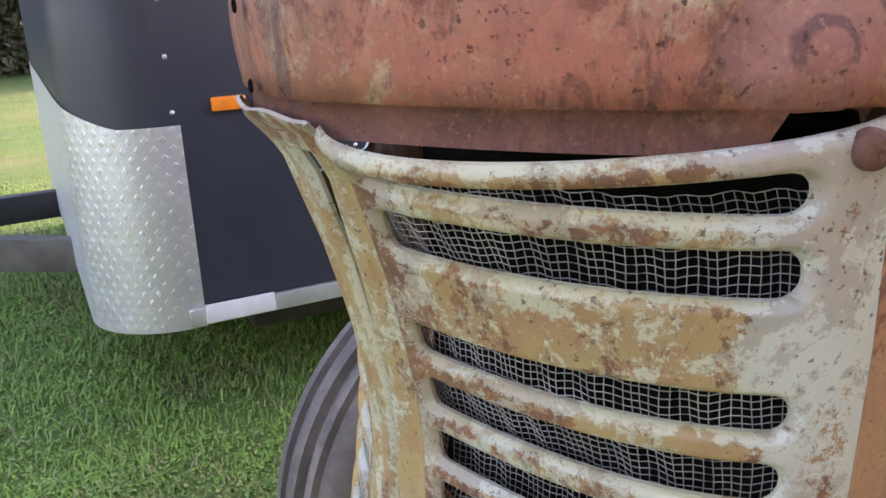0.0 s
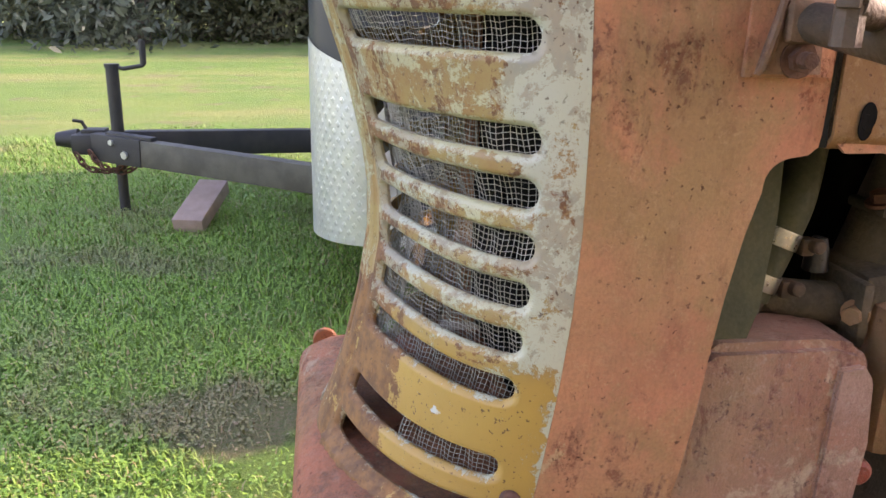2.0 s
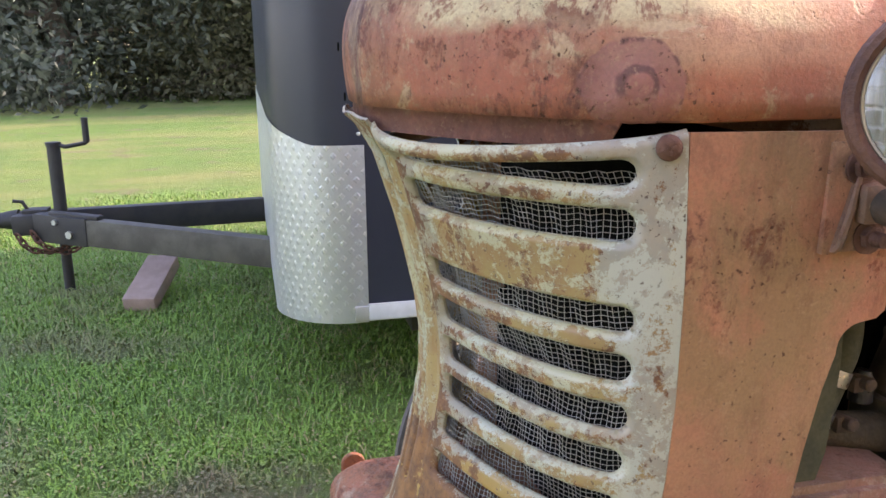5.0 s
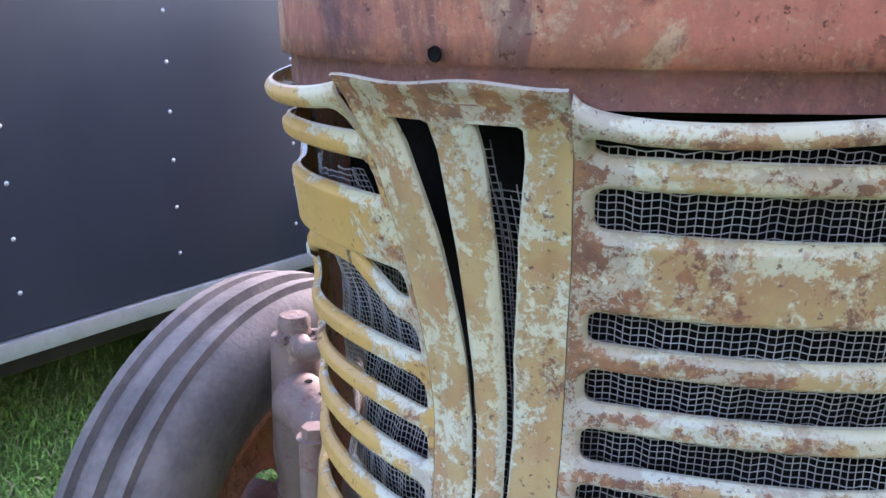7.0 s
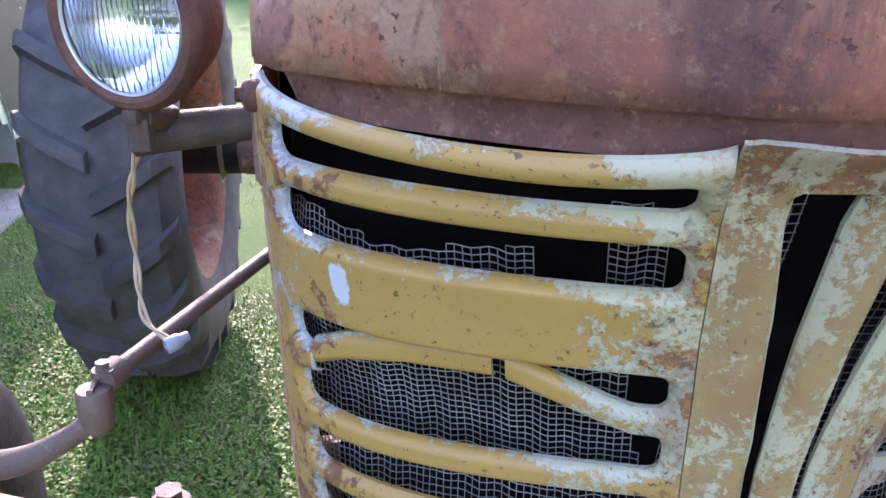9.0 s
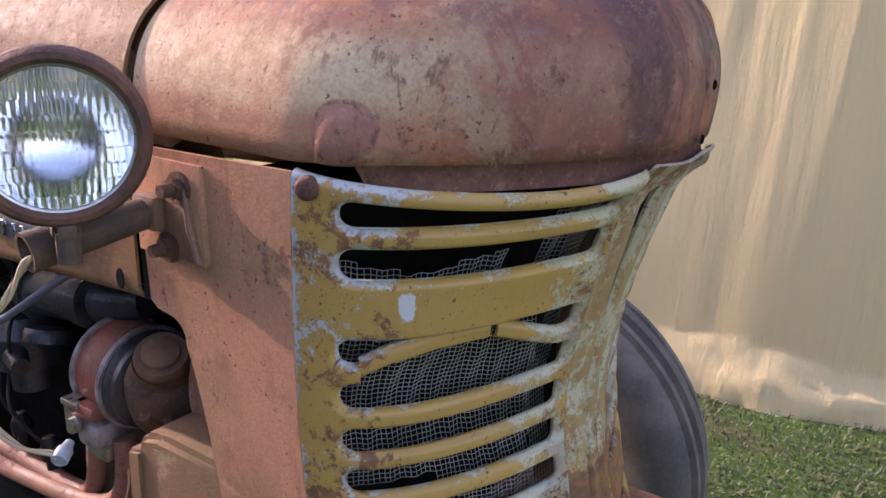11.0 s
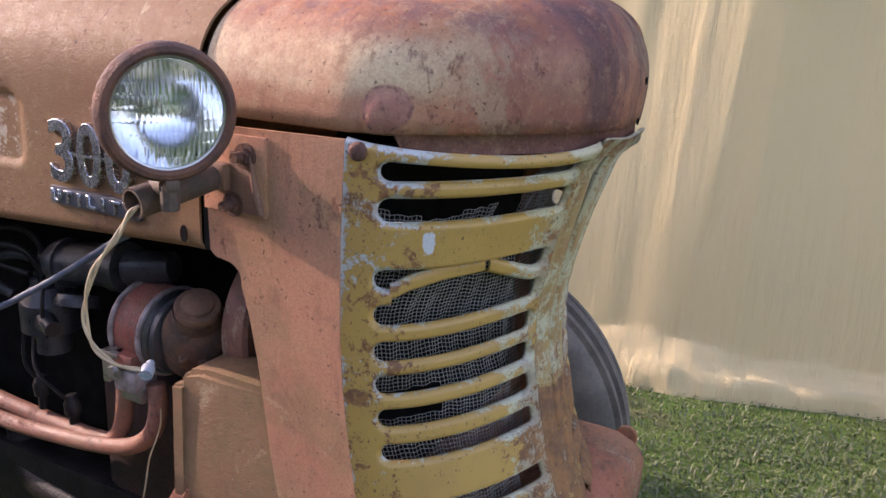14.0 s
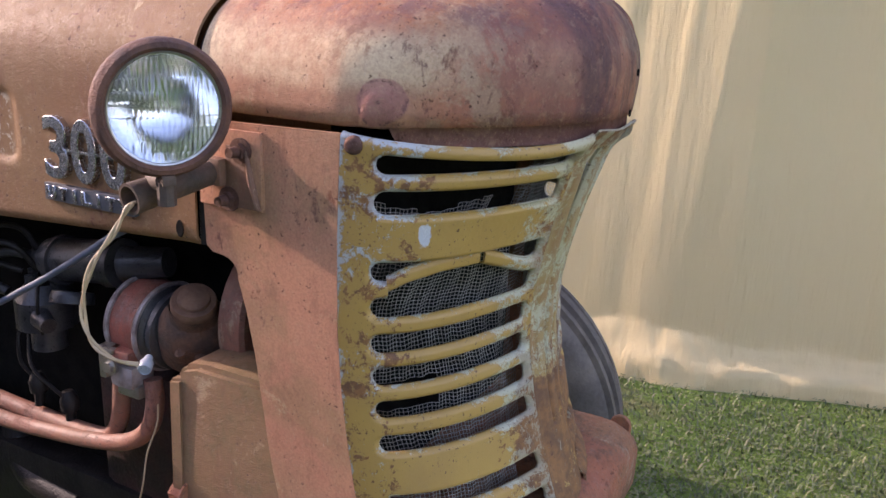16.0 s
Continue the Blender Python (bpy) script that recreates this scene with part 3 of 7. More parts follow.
def part(name, data, material, parent=None, label="", kind="", local=False):
    """Links a bmesh or mesh as one object under a thing or a part. Its points are in the world, or, if local, in the parent's own frame."""
    if isinstance(data, bmesh.types.BMesh):
        bm, data = data, bpy.data.meshes.new(name)
        bmesh.ops.recalc_face_normals(bm, faces=bm.faces)
        bm.to_mesh(data)
        bm.free()
        data.shade_smooth()
        data.set_sharp_from_angle(angle=radians(38))
    if not data.materials:
        data.materials.append(material)
    ob = new(name, data)
    if parent is not None:
        ob.parent = parent
        if not local and parent.parent is None:
            ob.matrix_parent_inverse = parent.matrix_basis.inverted()
    return tagged(ob, label=label, kind=kind)


def thing(name, at, label, category, group="", kind=""):
    ob = new(name)
    ob.empty_display_size = 0.1
    ob.matrix_basis = Matrix.Translation(at)
    return tagged(ob, label, category, group, kind)


def box(bm, lo, hi, bevel=0.0, turn=None, segments=2):
    lo, hi = Vector(lo), Vector(hi)
    got = bmesh.ops.create_cube(bm, size=1.0, matrix=Matrix.LocRotScale((lo + hi) / 2, None, hi - lo))["verts"]
    if bevel:
        edges = list({e for v in got for e in v.link_edges})
        got = bmesh.ops.bevel(bm, geom=edges, offset=bevel, segments=segments, profile=0.6, affect="EDGES", clamp_overlap=True)["verts"]
    if turn is not None:
        bmesh.ops.transform(bm, matrix=turn, verts=list(got))
    return bm


def tube(bm, pts, radius, sides=10, cap=True):
    """A round bar along a line of points; radius may be one number or one per point."""
    pts = [Vector(p) for p in pts]
    rs = radius if isinstance(radius, (list, tuple)) else [radius] * len(pts)
    rings, side = [], None
    for n, p in enumerate(pts):
        ahead = (pts[min(n + 1, len(pts) - 1)] - pts[max(n - 1, 0)]).normalized()
        if side is None:
            side = ahead.orthogonal().normalized()
        side = (side - ahead * side.dot(ahead)).normalized()
        up = ahead.cross(side)
        rings.append([bm.verts.new(p + rs[n] * (side * math.cos(a) + up * math.sin(a))) for a in [2 * math.pi * k / sides for k in range(sides)]])
    for a, b in zip(rings, rings[1:]):
        for k in range(sides):
            bm.faces.new((a[k], a[(k + 1) % sides], b[(k + 1) % sides], b[k]))
    if cap:
        bm.faces.new(rings[0][::-1])
        bm.faces.new(rings[-1])
    return bm


def curve_pts(ctrl, steps=8):
    """A smooth line through control points."""
    c = [Vector(p) for p in ctrl]
    c = [c[0] * 2 - c[1]] + c + [c[-1] * 2 - c[-2]]
    out = []
    for a, b, d, e in zip(c, c[1:], c[2:], c[3:]):
        for k in range(steps):
            t = k / steps
            out.append(0.5 * (2 * b + (d - a) * t + (2 * a - 5 * b + 4 * d - e) * t * t + (3 * b - a - 3 * d + e) * t ** 3))
    return out + [c[-2]]


def lathe(bm, profile, m, sides=32):
    """Turns (radius, along) pairs round the x axis of the pose m."""
    rings = []
    for r, h in profile:
        rings.append([bm.verts.new(m @ Vector((h, r * math.cos(a), r * math.sin(a)))) for a in [2 * math.pi * k / sides for k in range(sides)]])
    for a, b in zip(rings, rings[1:]):
        for k in range(sides):
            bm.faces.new((a[k], a[(k + 1) % sides], b[(k + 1) % sides], b[k]))
    return bm


def plate(bm, outline, thick, to_world, bevel=0.0):
    """A flat plate from a 2D outline, pushed to a thickness; to_world maps (a, b, depth) to a place."""
    front = [bm.verts.new(to_world(a, b, 0.0)) for a, b in outline]
    back = [bm.verts.new(to_world(a, b, thick)) for a, b in outline]
    n = len(outline)
    bm.faces.new(front)
    bm.faces.new(back[::-1])
    for k in range(n):
        bm.faces.new((front[k], back[k], back[(k + 1) % n], front[(k + 1) % n]))
    return bm


def hex_bolt(bm, at, axis, r=0.009, h=0.007):
    axis = Vector(axis).normalized()
    tube(bm, [Vector(at), Vector(at) + axis * h], r, 6)
    tube(bm, [Vector(at) - axis * 0.001, Vector(at) + axis * 0.0015], r * 1.5, 14)
    return bm


def arc(cx, cy, r, a0, a1, n=8):
    return [(cx + r * math.cos(radians(a0 + (a1 - a0) * k / n)), cy + r * math.sin(radians(a0 + (a1 - a0) * k / n))) for k in range(n + 1)]


# ---- ground ----
def ground_height(x, y):
    """Faint ripples; raised towards the trailer's tongue and tent to fit the camera's view."""
    def ease(v):
        v = np.clip(v, 0, 1)
        return v * v * (3 - 2 * v)

    fade = np.clip((7 - np.maximum(abs(x), abs(y))) / 2, 0, 1)
    return 0.012 * np.sin(1.7 * x + 0.4) * np.sin(1.3 * y) * fade + 0.095 * ease((-0.6 - x) / 2.4) + 0.030 * ease((x - 0.8) / 0.9)


def build_ground():
    near = np.linspace(-6, 6, 97)
    far = np.array([6.5, 8, 10, 14, 20, 30, 50, 90, 200, 500, 1500])
    line = np.concatenate([-far[::-1], near, far])
    xs, ys = np.meshgrid(line, line, indexing="ij")
    verts = np.stack([xs, ys, ground_height(xs, ys)], -1).reshape(-1, 3)
    n = len(line)
    faces = [(a * n + b, (a + 1) * n + b, (a + 1) * n + b + 1, a * n + b + 1) for a in range(n - 1) for b in range(n - 1)]
    tagged(part("ground", mesh_of("ground", verts, faces), turf), "mown grass lawn with thin earthy patches", "lawn", kind="structure")


def grass_patch(name, x0, x1, y0, y1, count, tall, seed, thin):
    """Short mown lawn: bent blades, and small rounded clover leaflets lying between them."""
    rng = np.random.default_rng(seed)
    x, y = rng.uniform(x0, x1, count), rng.uniform(y0, y1, count)
    keep = np.sin(2.1 * x + 0.7) * np.sin(1.9 * y + 1.3) + 0.6 * np.sin(7 * x + 2 * y) * np.sin(6 * y - x) + rng.normal(0, 0.5, count) > -0.75
    # the outer borders thin out unevenly
    for side, gap in zip("LRBT", (x - x0, x1 - x, y - y0, y1 - y)):
        if side in thin:
            keep &= gap + 0.35 * np.sin(3 * x + 1) * np.sin(2.6 * y) > 0.9 * rng.random(count) ** 0.8 + 0.2
    x, y = x[keep], y[keep]
    n = len(x)
    z = ground_height(x, y)
    a, h, w = rng.uniform(0, 2 * np.pi, n), tall * rng.uniform(0.3, 1.0, n) ** 1.3, rng.uniform(0.0011, 0.0025, n)
    lean = rng.uniform(0.4, 1.6, n) * h
    d, s = np.stack([np.cos(a), np.sin(a)], -1), np.stack([-np.sin(a), np.cos(a)], -1)
    root = np.stack([x, y], -1)
    pts = np.empty((n, 5, 3))
    mid = root + d * (lean * 0.35)[:, None]
    pts[:, 0, :2], pts[:, 0, 2] = root - s * w[:, None], z - 0.004
    pts[:, 1, :2], pts[:, 1, 2] = root + s * w[:, None], z - 0.004
    pts[:, 2, :2], pts[:, 2, 2] = mid + s * w[:, None] * 0.8, z + h * 0.6
    pts[:, 3, :2], pts[:, 3, 2] = mid - s * w[:, None] * 0.8, z + h * 0.6
    pts[:, 4, :2], pts[:, 4, 2] = root + d * lean[:, None], z + h * 0.85
    # every third one is a leaflet
    leaf = rng.random(n) < 0.42
    c = np.stack([x, y, z + h * 0.55], -1)[leaf]
    r = rng.uniform(0.002, 0.0055, leaf.sum())[:, None]
    tilt = rng.uniform(-0.5, 0.5, leaf.sum())[:, None]
    D, S = np.concatenate([d[leaf], tilt], 1), np.concatenate([s[leaf], tilt * 0.4], 1)
    for n5, (u, v) in enumerate(((-0.9, -0.4), (-0.5, 0.8), (0.5, 0.85), (0.5, -0.85), (1.1, 0.0))):
        pts[leaf, n5] = c + D * r * u + S * r * v
    base = np.arange(n)[:, None] * 5
    me = bpy.data.meshes.new(name)
    me.vertices.add(n * 5)
    me.vertices.foreach_set("co", pts.reshape(-1))
    loops = np.concatenate([base + np.array([0, 1, 2, 3]), base + np.array([3, 2, 4])], 1).reshape(-1)
    me.loops.add(n * 7)
    me.loops.foreach_set("vertex_index", loops.astype(np.int32))
    me.polygons.add(n * 2)
    starts = (np.arange(n)[:, None] * 7 + np.array([0, 4])).reshape(-1)
    me.polygons.foreach_set("loop_start", starts.astype(np.int32))
    me.update(calc_edges=True)
    me.validate()
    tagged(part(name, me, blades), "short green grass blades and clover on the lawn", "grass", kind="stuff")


build_ground()
grass_patch("grass", -1.6, 0.15, -2.2, 3.0, 250000, 0.030, 1, "BT")
grass_patch("grass", -5.6, -1.6, -3.4, 1.0, 260000, 0.037, 2, "LB")
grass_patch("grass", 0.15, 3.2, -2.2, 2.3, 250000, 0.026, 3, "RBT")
grass_patch("grass", -4.0, -0.3, 1.0, 6.0, 110000, 0.045, 4, "LRT")


# ---- tractor ----
tractor = thing("tractor", (0, 0.9, 0), "old faded red tractor with a chipped mustard and cream grille", "tractor")

ZS = [0.66, 0.69, 0.72, 0.75, 0.80, 0.85, 0.884, 0.914, 0.947, 0.98, 1.03, 1.065, 1.08]
CREASE_Y = [0.114, 0.122, 0.133, 0.143, 0.155, 0.163, 0.1635, 0.160, 0.153, 0.145, 0.129, 0.1085, 0.104]
CREASE_X = [0.036, 0.035, 0.034, 0.034, 0.035, 0.037, 0.038, 0.040, 0.043, 0.047, 0.053, 0.060, 0.062]
EDGE_X = [0.190, 0.191, 0.193, 0.1955, 0.199, 0.203, 0.205, 0.207, 0.209, 0.2105, 0.2125, 0.2135, 0.2135]
EDGE_Y = [0.241, 0.246, 0.251, 0.2555, 0.2615, 0.2655, 0.267, 0.267, 0.2665, 0.265, 0.262, 0.260, 0.260]


def section(z, t, cy=None, cx=None):
    """Plan of the grille at a height: from the crease beside the middle strip (t = 0) round to the side edge (t = 1)."""
    x0, y0 = np.interp(z, ZS, CREASE_X), np.interp(z, ZS, CREASE_Y)
    x3, y3 = np.interp(z, ZS, EDGE_X), np.interp(z, ZS, EDGE_Y)
    x1, y1 = x0 + 0.47 * (x3 - x0), y0 + 0.16 * (y3 - y0)
    x2, y2 = x3 - 0.07 * (x3 - x0), y3 - 0.53 * (y3 - y0)
    a, b, c, d = (1 - t) ** 3, 3 * t * (1 - t) ** 2, 3 * t * t * (1 - t), t ** 3
    return a * x0 + b * x1 + c * x2 + d * x3, a * y0 + b * y1 + c * y2 + d * y3


TT = np.linspace(0, 1, 60)


def along(z, q):
    """Plan point q metres along the section from the crease, and the section's length."""
    x, y = section(z, TT)
    run = np.concatenate([[0], np.cumsum(np.hypot(np.diff(x), np.diff(y)))])
    return np.interp(q, run, x), np.interp(q, run, y), run[-1]


SLOTS = [(1.0405, 0.0200), (1.0080, 0.0195), (0.9507, 0.0165), (0.9193, 0.0182), (0.8868, 0.0178), (0.8565, 0.0172), (0.8255, 0.0168), (0.7930, 0.0160), (0.7360, 0.0155), (0.7020, 0.0145)]
Z_LOW, Z_TOP = 0.676, 1.063


def slot_distance(q, z, length):
    """Signed distance to the nearest slot's outline (inside: minus)."""
    best = np.full(q.shape, 1.0)
    for zc, high in SLOTS:
        q0, q1 = 0.008, length - 0.0275
        hx, hz = (q1 - q0) / 2, high / 2
        mid = (q0 + q1) / 2
        r = np.where(q > mid, hz * 0.98, hz * 0.62)
        dx, dz = np.abs(q - mid) - hx + r, np.abs(z - zc) - hz + r
        d = np.hypot(np.maximum(dx, 0), np.maximum(dz, 0)) + np.minimum(np.maximum(dx, dz), 0) - r
        best = np.minimum(best, d)
    return best


def sheet_mesh(name, front, cells, thick=0.0022, normal=None, wear=None):
    """A pressed sheet: a grid of points with normals, the cells kept of it, and a folded-back rim where it ends."""
    ids = sorted({v for c in cells for v in c})
    at = {v: n for n, v in enumerate(ids)}
    f = front[ids]
    b = f - normal[ids] * thick
    verts = list(f) + list(b)
    n = len(ids)
    faces = [tuple(at[v] for v in c) for c in cells] + [tuple(at[v] + n for v in c[::-1]) for c in cells]
    edges = {}
    for c in cells:
        for a, d in zip(c, c[1:] + c[:1]):
            edges[(a, d)] = edges.get((a, d), 0) + 1
    for (a, d) in edges:
        if (d, a) not in edges:
            k = len(verts)
            verts += [front[a], front[d], front[d] - normal[d] * thick, front[a] - normal[a] * thick]
            faces.append((k, k + 3, k + 2, k + 1))
    me = mesh_of(name, verts, faces)
    if wear is not None:
        values = np.ones(len(verts))
        values[:n] = wear[ids]
        values[n:2 * n] = wear[ids]
        me.attributes.new("edge_wear_light", "FLOAT", "POINT").data.foreach_set("value", values.astype(np.float32))
    return me


def grille_wing(side, material, grille, bent):
    cols, rows = 76, 252
    qn, zr = np.linspace(0, 1, cols + 1), np.linspace(Z_LOW, Z_TOP, rows + 1)
    lengths = np.array([along(z, 0.0)[2] for z in zr])
    q, z = qn[None, :] * lengths[:, None], np.repeat(zr[:, None], cols + 1, 1)
    L = lengths[:, None]
    cell_q, cell_z = L * (1 / cols), zr[1] - zr[0]
    mid_q, mid_z = (q[:-1, :-1] + q[1:, 1:]) / 2, (z[:-1, :-1] + z[1:, 1:]) / 2
    hole = slot_distance(mid_q, mid_z, (L[:-1] + L[1:]) / 2) < 0
    # outward direction of the plain sheet, before the slots are cut
    sx, sy = np.empty_like(q), np.empty_like(q)
    for a in range(rows + 1):
        sx[a], sy[a], _ = along(zr[a], q[a])
    sheet = np.stack([sx, sy, z], -1)
    N = np.cross(np.gradient(sheet, axis=1), np.gradient(sheet, axis=0))
    N /= np.linalg.norm(N, axis=-1, keepdims=True)
    # pull the points beside a slot on to its outline
    for _ in range(3):
        d = slot_distance(q, z, L)
        e = 2e-4
        gq, gz = (slot_distance(q + e, z, L) - d) / e, (slot_distance(q, z + e, L) - d) / e
        near = np.abs(d) < 0.0017
        g2 = np.maximum(gq ** 2 + gz ** 2, 0.2)
        q, z = q - np.where(near, d * gq / g2, 0), z - np.where(near, d * gz / g2, 0)
    x, y = np.empty_like(q), np.empty_like(q)
    for a in range(rows + 1):
        xx, yy, _ = along(zr[a], q[a])
        x[a], y[a] = xx, yy
    d = slot_distance(q, z, L)
    # dips of the top rim, flared lip at the foot
    s = np.clip(q / L, 0, 1)
    lift = np.clip((z - 1.031) / 0.026, 0, 1)
    z = z - lift * ((0.0135 if side > 0 else 0.010) * np.abs(np.sin(np.pi * np.clip(s, 0.001, 0.999) ** (0.58 if side > 0 else 0.85))) ** 0.7 + 0.006 * (1 - s) ** 2)
    flare = np.clip((0.694 - z) / 0.010, 0, 1)
    P = np.stack([x, y, z], -1)
    lip = -0.0042 * np.clip(1 - np.maximum(d, 0) / 0.0042, 0, 1) ** 2
    rim = -0.004 * np.clip(1 - (Z_TOP - zr[:, None]) / 0.004, 0, 1) ** 2 + 0.005 * flare ** 2
    rng = np.random.default_rng(5 + int(side))
    dent = 0.0010 * np.sin(31 * q + 3 * side) * np.sin(23 * z + side)
    worn = np.where(zr[:, None] < 0.700, 0.0005 * rng.normal(0, 1, q.shape), 0)
    P = P + N * (lip + rim + dent + worn)[..., None]
    P[..., 0] *= side
    N[..., 0] *= side
    W = cols + 1
    regions = {"frame": []}
    for a in range(rows):
        for b in range(cols):
            if hole[a, b]:
                continue
            c = (a * W + b, a * W + b + 1, (a + 1) * W + b + 1, (a + 1) * W + b)
            key = "frame"
            if 0.018 < mid_q[a, b] < L[a, 0] - 0.042:
                for n, (top, low) in enumerate(zip(SLOTS, SLOTS[1:])):
                    if low[0] < mid_z[a, b] < top[0]:
                        key = n
            regions.setdefault(key, []).append(c if side > 0 else c[::-1])
    front, normal = P.reshape(-1, 3), N.reshape(-1, 3)
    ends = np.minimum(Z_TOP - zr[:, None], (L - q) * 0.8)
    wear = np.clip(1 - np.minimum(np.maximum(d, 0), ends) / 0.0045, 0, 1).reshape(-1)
    for key, cells in regions.items():
        f = front.copy()
        if bent and key == 2:
            u = np.clip((q / L - 0.10) / 0.76, 0, 1).reshape(-1)
            f[:, 2] += 0.0170 * np.interp(u, [0, 0.05, 0.15, 0.31, 0.34, 0.60, 0.80, 0.92, 1], [0, 0.12, 0.42, 0.93, 1.0, 0.96, 0.66, 0.25, 0])
            f[:, 1] += 0.006 * np.sin(np.pi * u)
            cells = [c for c in cells if not 0.312 < u[c[0]] < 0.338]
        if key == "frame":
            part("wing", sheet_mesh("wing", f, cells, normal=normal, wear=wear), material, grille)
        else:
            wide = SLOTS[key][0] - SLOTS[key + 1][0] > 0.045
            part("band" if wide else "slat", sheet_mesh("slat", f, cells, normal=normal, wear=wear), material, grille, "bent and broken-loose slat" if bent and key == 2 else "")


def slit(z):
    """Inner and outer edge of the tapering gap beside the middle bar."""
    return np.interp(z, [0.70, 0.84, 1.06], [0.0075, 0.008, 0.0125]), np.interp(z, [0.70, 0.80, 0.85, 0.93, 0.99, 1.03, 1.06], [0.0090, 0.0098, 0.0105, 0.0145, 0.0225, 0.031, 0.0365])


def grille_centre_strip(grille):
    rows = 190
    zr = np.linspace(Z_LOW, Z_TOP - 0.003, rows + 1)
    grid, cols = [], None
    for z in zr:
        xi, xo = slit(z)
        cx = float(np.interp(z, ZS, CREASE_X)) - 0.0005
        parts = [np.linspace(-cx, -xo, 9), np.linspace(-xo, -xi, 4)[1:], np.linspace(-xi, xi, 9)[1:], np.linspace(xi, xo, 4)[1:], np.linspace(xo, cx, 9)[1:]]
        row = np.concatenate(parts)
        cols = len(row) - 1
        cy = float(np.interp(z, ZS, CREASE_Y))
        y = cy - 0.007 * (1 - (row / cx) ** 2)
        gap = 0.76 < z < 1.043
        edge = np.minimum(np.abs(np.abs(row) - xi), np.abs(np.abs(row) - xo))
        if gap:
            y = y + 0.004 * np.clip(1 - edge / 0.0035, 0, 1) ** 2
        y = y + 0.0018 * np.exp(-((np.abs(row) - cx + 0.006) / 0.0018) ** 2)
        y = y - 0.003 * np.clip((z - 1.050) / 0.007, 0, 1) ** 2
        lift = 0.0015 * np.sin(90 * row) * np.clip((z - 1.045) / 0.02, 0, 1)
        grid.append(np.stack([row, y, np.full_like(row, z) + lift], -1))
    P = np.array(grid)
    N = np.cross(np.gradient(P, axis=1), np.gradient(P, axis=0))
    N /= np.linalg.norm(N, axis=-1, keepdims=True)
    W = cols + 1
    bar, rest = [], []
    for a in range(rows):
        z = (zr[a] + zr[a + 1]) / 2
        for b in range(cols):
            open_here = 0.76 < z < 1.043
            if open_here and (8 <= b < 11 or 19 <= b < 22):
                continue
            c = (a * W + b, a * W + b + 1, (a + 1) * W + b + 1, (a + 1) * W + b)
            (bar if open_here and 11 <= b < 19 else rest).append(c)
    f, n = P.reshape(-1, 3), N.reshape(-1, 3)
    xi, xo = slit(P[..., 2])
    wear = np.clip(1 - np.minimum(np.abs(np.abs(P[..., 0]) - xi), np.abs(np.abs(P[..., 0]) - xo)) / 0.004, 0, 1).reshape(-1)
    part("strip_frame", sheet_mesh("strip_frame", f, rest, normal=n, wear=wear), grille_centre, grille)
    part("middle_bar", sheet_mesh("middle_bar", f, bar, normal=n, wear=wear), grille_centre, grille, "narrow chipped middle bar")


def wire_screen(side, grille):
    """Hardware cloth hung behind the slots: square wires on a loose, creased sheet."""
    pitch, r = 0.0036, 0.00029
    verts, faces = [], []

    def place(q, z):
        z2 = np.clip(z, 0.69, 1.05)
        x, y, _ = along(float(z2), q)
        crease = 0.004 * math.sin(26 * q + 21 * z + side) + 0.003 * math.sin(60 * z - 18 * q) + 0.0009 * math.sin(300 * q + 90 * z)
        back = 0.012 + crease + (0.010 if side < 0 else 0.0)
        return Vector((side * (x - 0.35 * back), y + back, z + 0.0012 * math.sin(70 * q + 8 * z) + 0.0006 * math.sin(410 * q)))

    def strand(pts):
        k = len(verts)
        for n, p in enumerate(pts):
            ahead = (pts[min(n + 1, len(pts) - 1)] - pts[max(n - 1, 0)]).normalized()
            s = ahead.orthogonal().normalized()
            u = ahead.cross(s)
            verts.extend((p + r * s, p + r * (-0.5 * s + 0.87 * u), p + r * (-0.5 * s - 0.87 * u)))
        for n in range(len(pts) - 1):
            for j in range(3):
                a, b = k + 3 * n + j, k + 3 * n + (j + 1) % 3
                faces.append((a, b, b + 3, a + 3))

    # wires left out where torn, and where they would only hang in shade
    def torn_or_shaded(q, z):
        if side > 0:
            return (q > 0.205) or z > 1.040 or (z < 0.72) or (z < 0.75 and q < 0.085)
        return z > 1.030 or q < 0.012 or (q < 0.018 + 0.004 * math.sin(55 * z) and not 0.99 < z < 1.02) or (z > 1.004 + 0.004 * math.sin(40 * q) and q > 0.036) or (0.990 < z and 0.036 < q < 0.062) or (0.815 < z < 0.842 and 0.105 < q < 0.16 + 0.4 * (z - 0.815))

    zs = np.arange(0.695, 1.052, pitch)
    qs = np.arange(0.006, 0.212, pitch)
    for z in zs:
        run = []
        for q in np.arange(0.006, 0.213, pitch * 1.0):
            if torn_or_shaded(q, z):
                if len(run) > 1:
                    strand(run)
                run = []
            else:
                run.append(place(q, z))
        if len(run) > 1:
            strand(run)
    for q in qs:
        run = []
        for z in np.arange(0.695, 1.052, pitch * 1.0):
            if torn_or_shaded(q, z):
                if len(run) > 1:
                    strand(run)
                run = []
            else:
                run.append(place(q, z))
        if len(run) > 1:
            strand(run)
    part("wire_screen", mesh_of("wire_screen", verts, faces), wire_steel, grille, "creased galvanised wire mesh", "stuff")


grille = tagged(new("grille"), "chipped cream and mustard pressed-steel grille with rust")
grille.parent, grille.matrix_parent_inverse = tractor, tractor.matrix_basis.inverted()
grille_wing(1, grille_cream, grille, False)
grille_wing(-1, grille_mustard, grille, True)
grille_centre_strip(grille)
wire_screen(1, grille)
wire_screen(-1, grille)


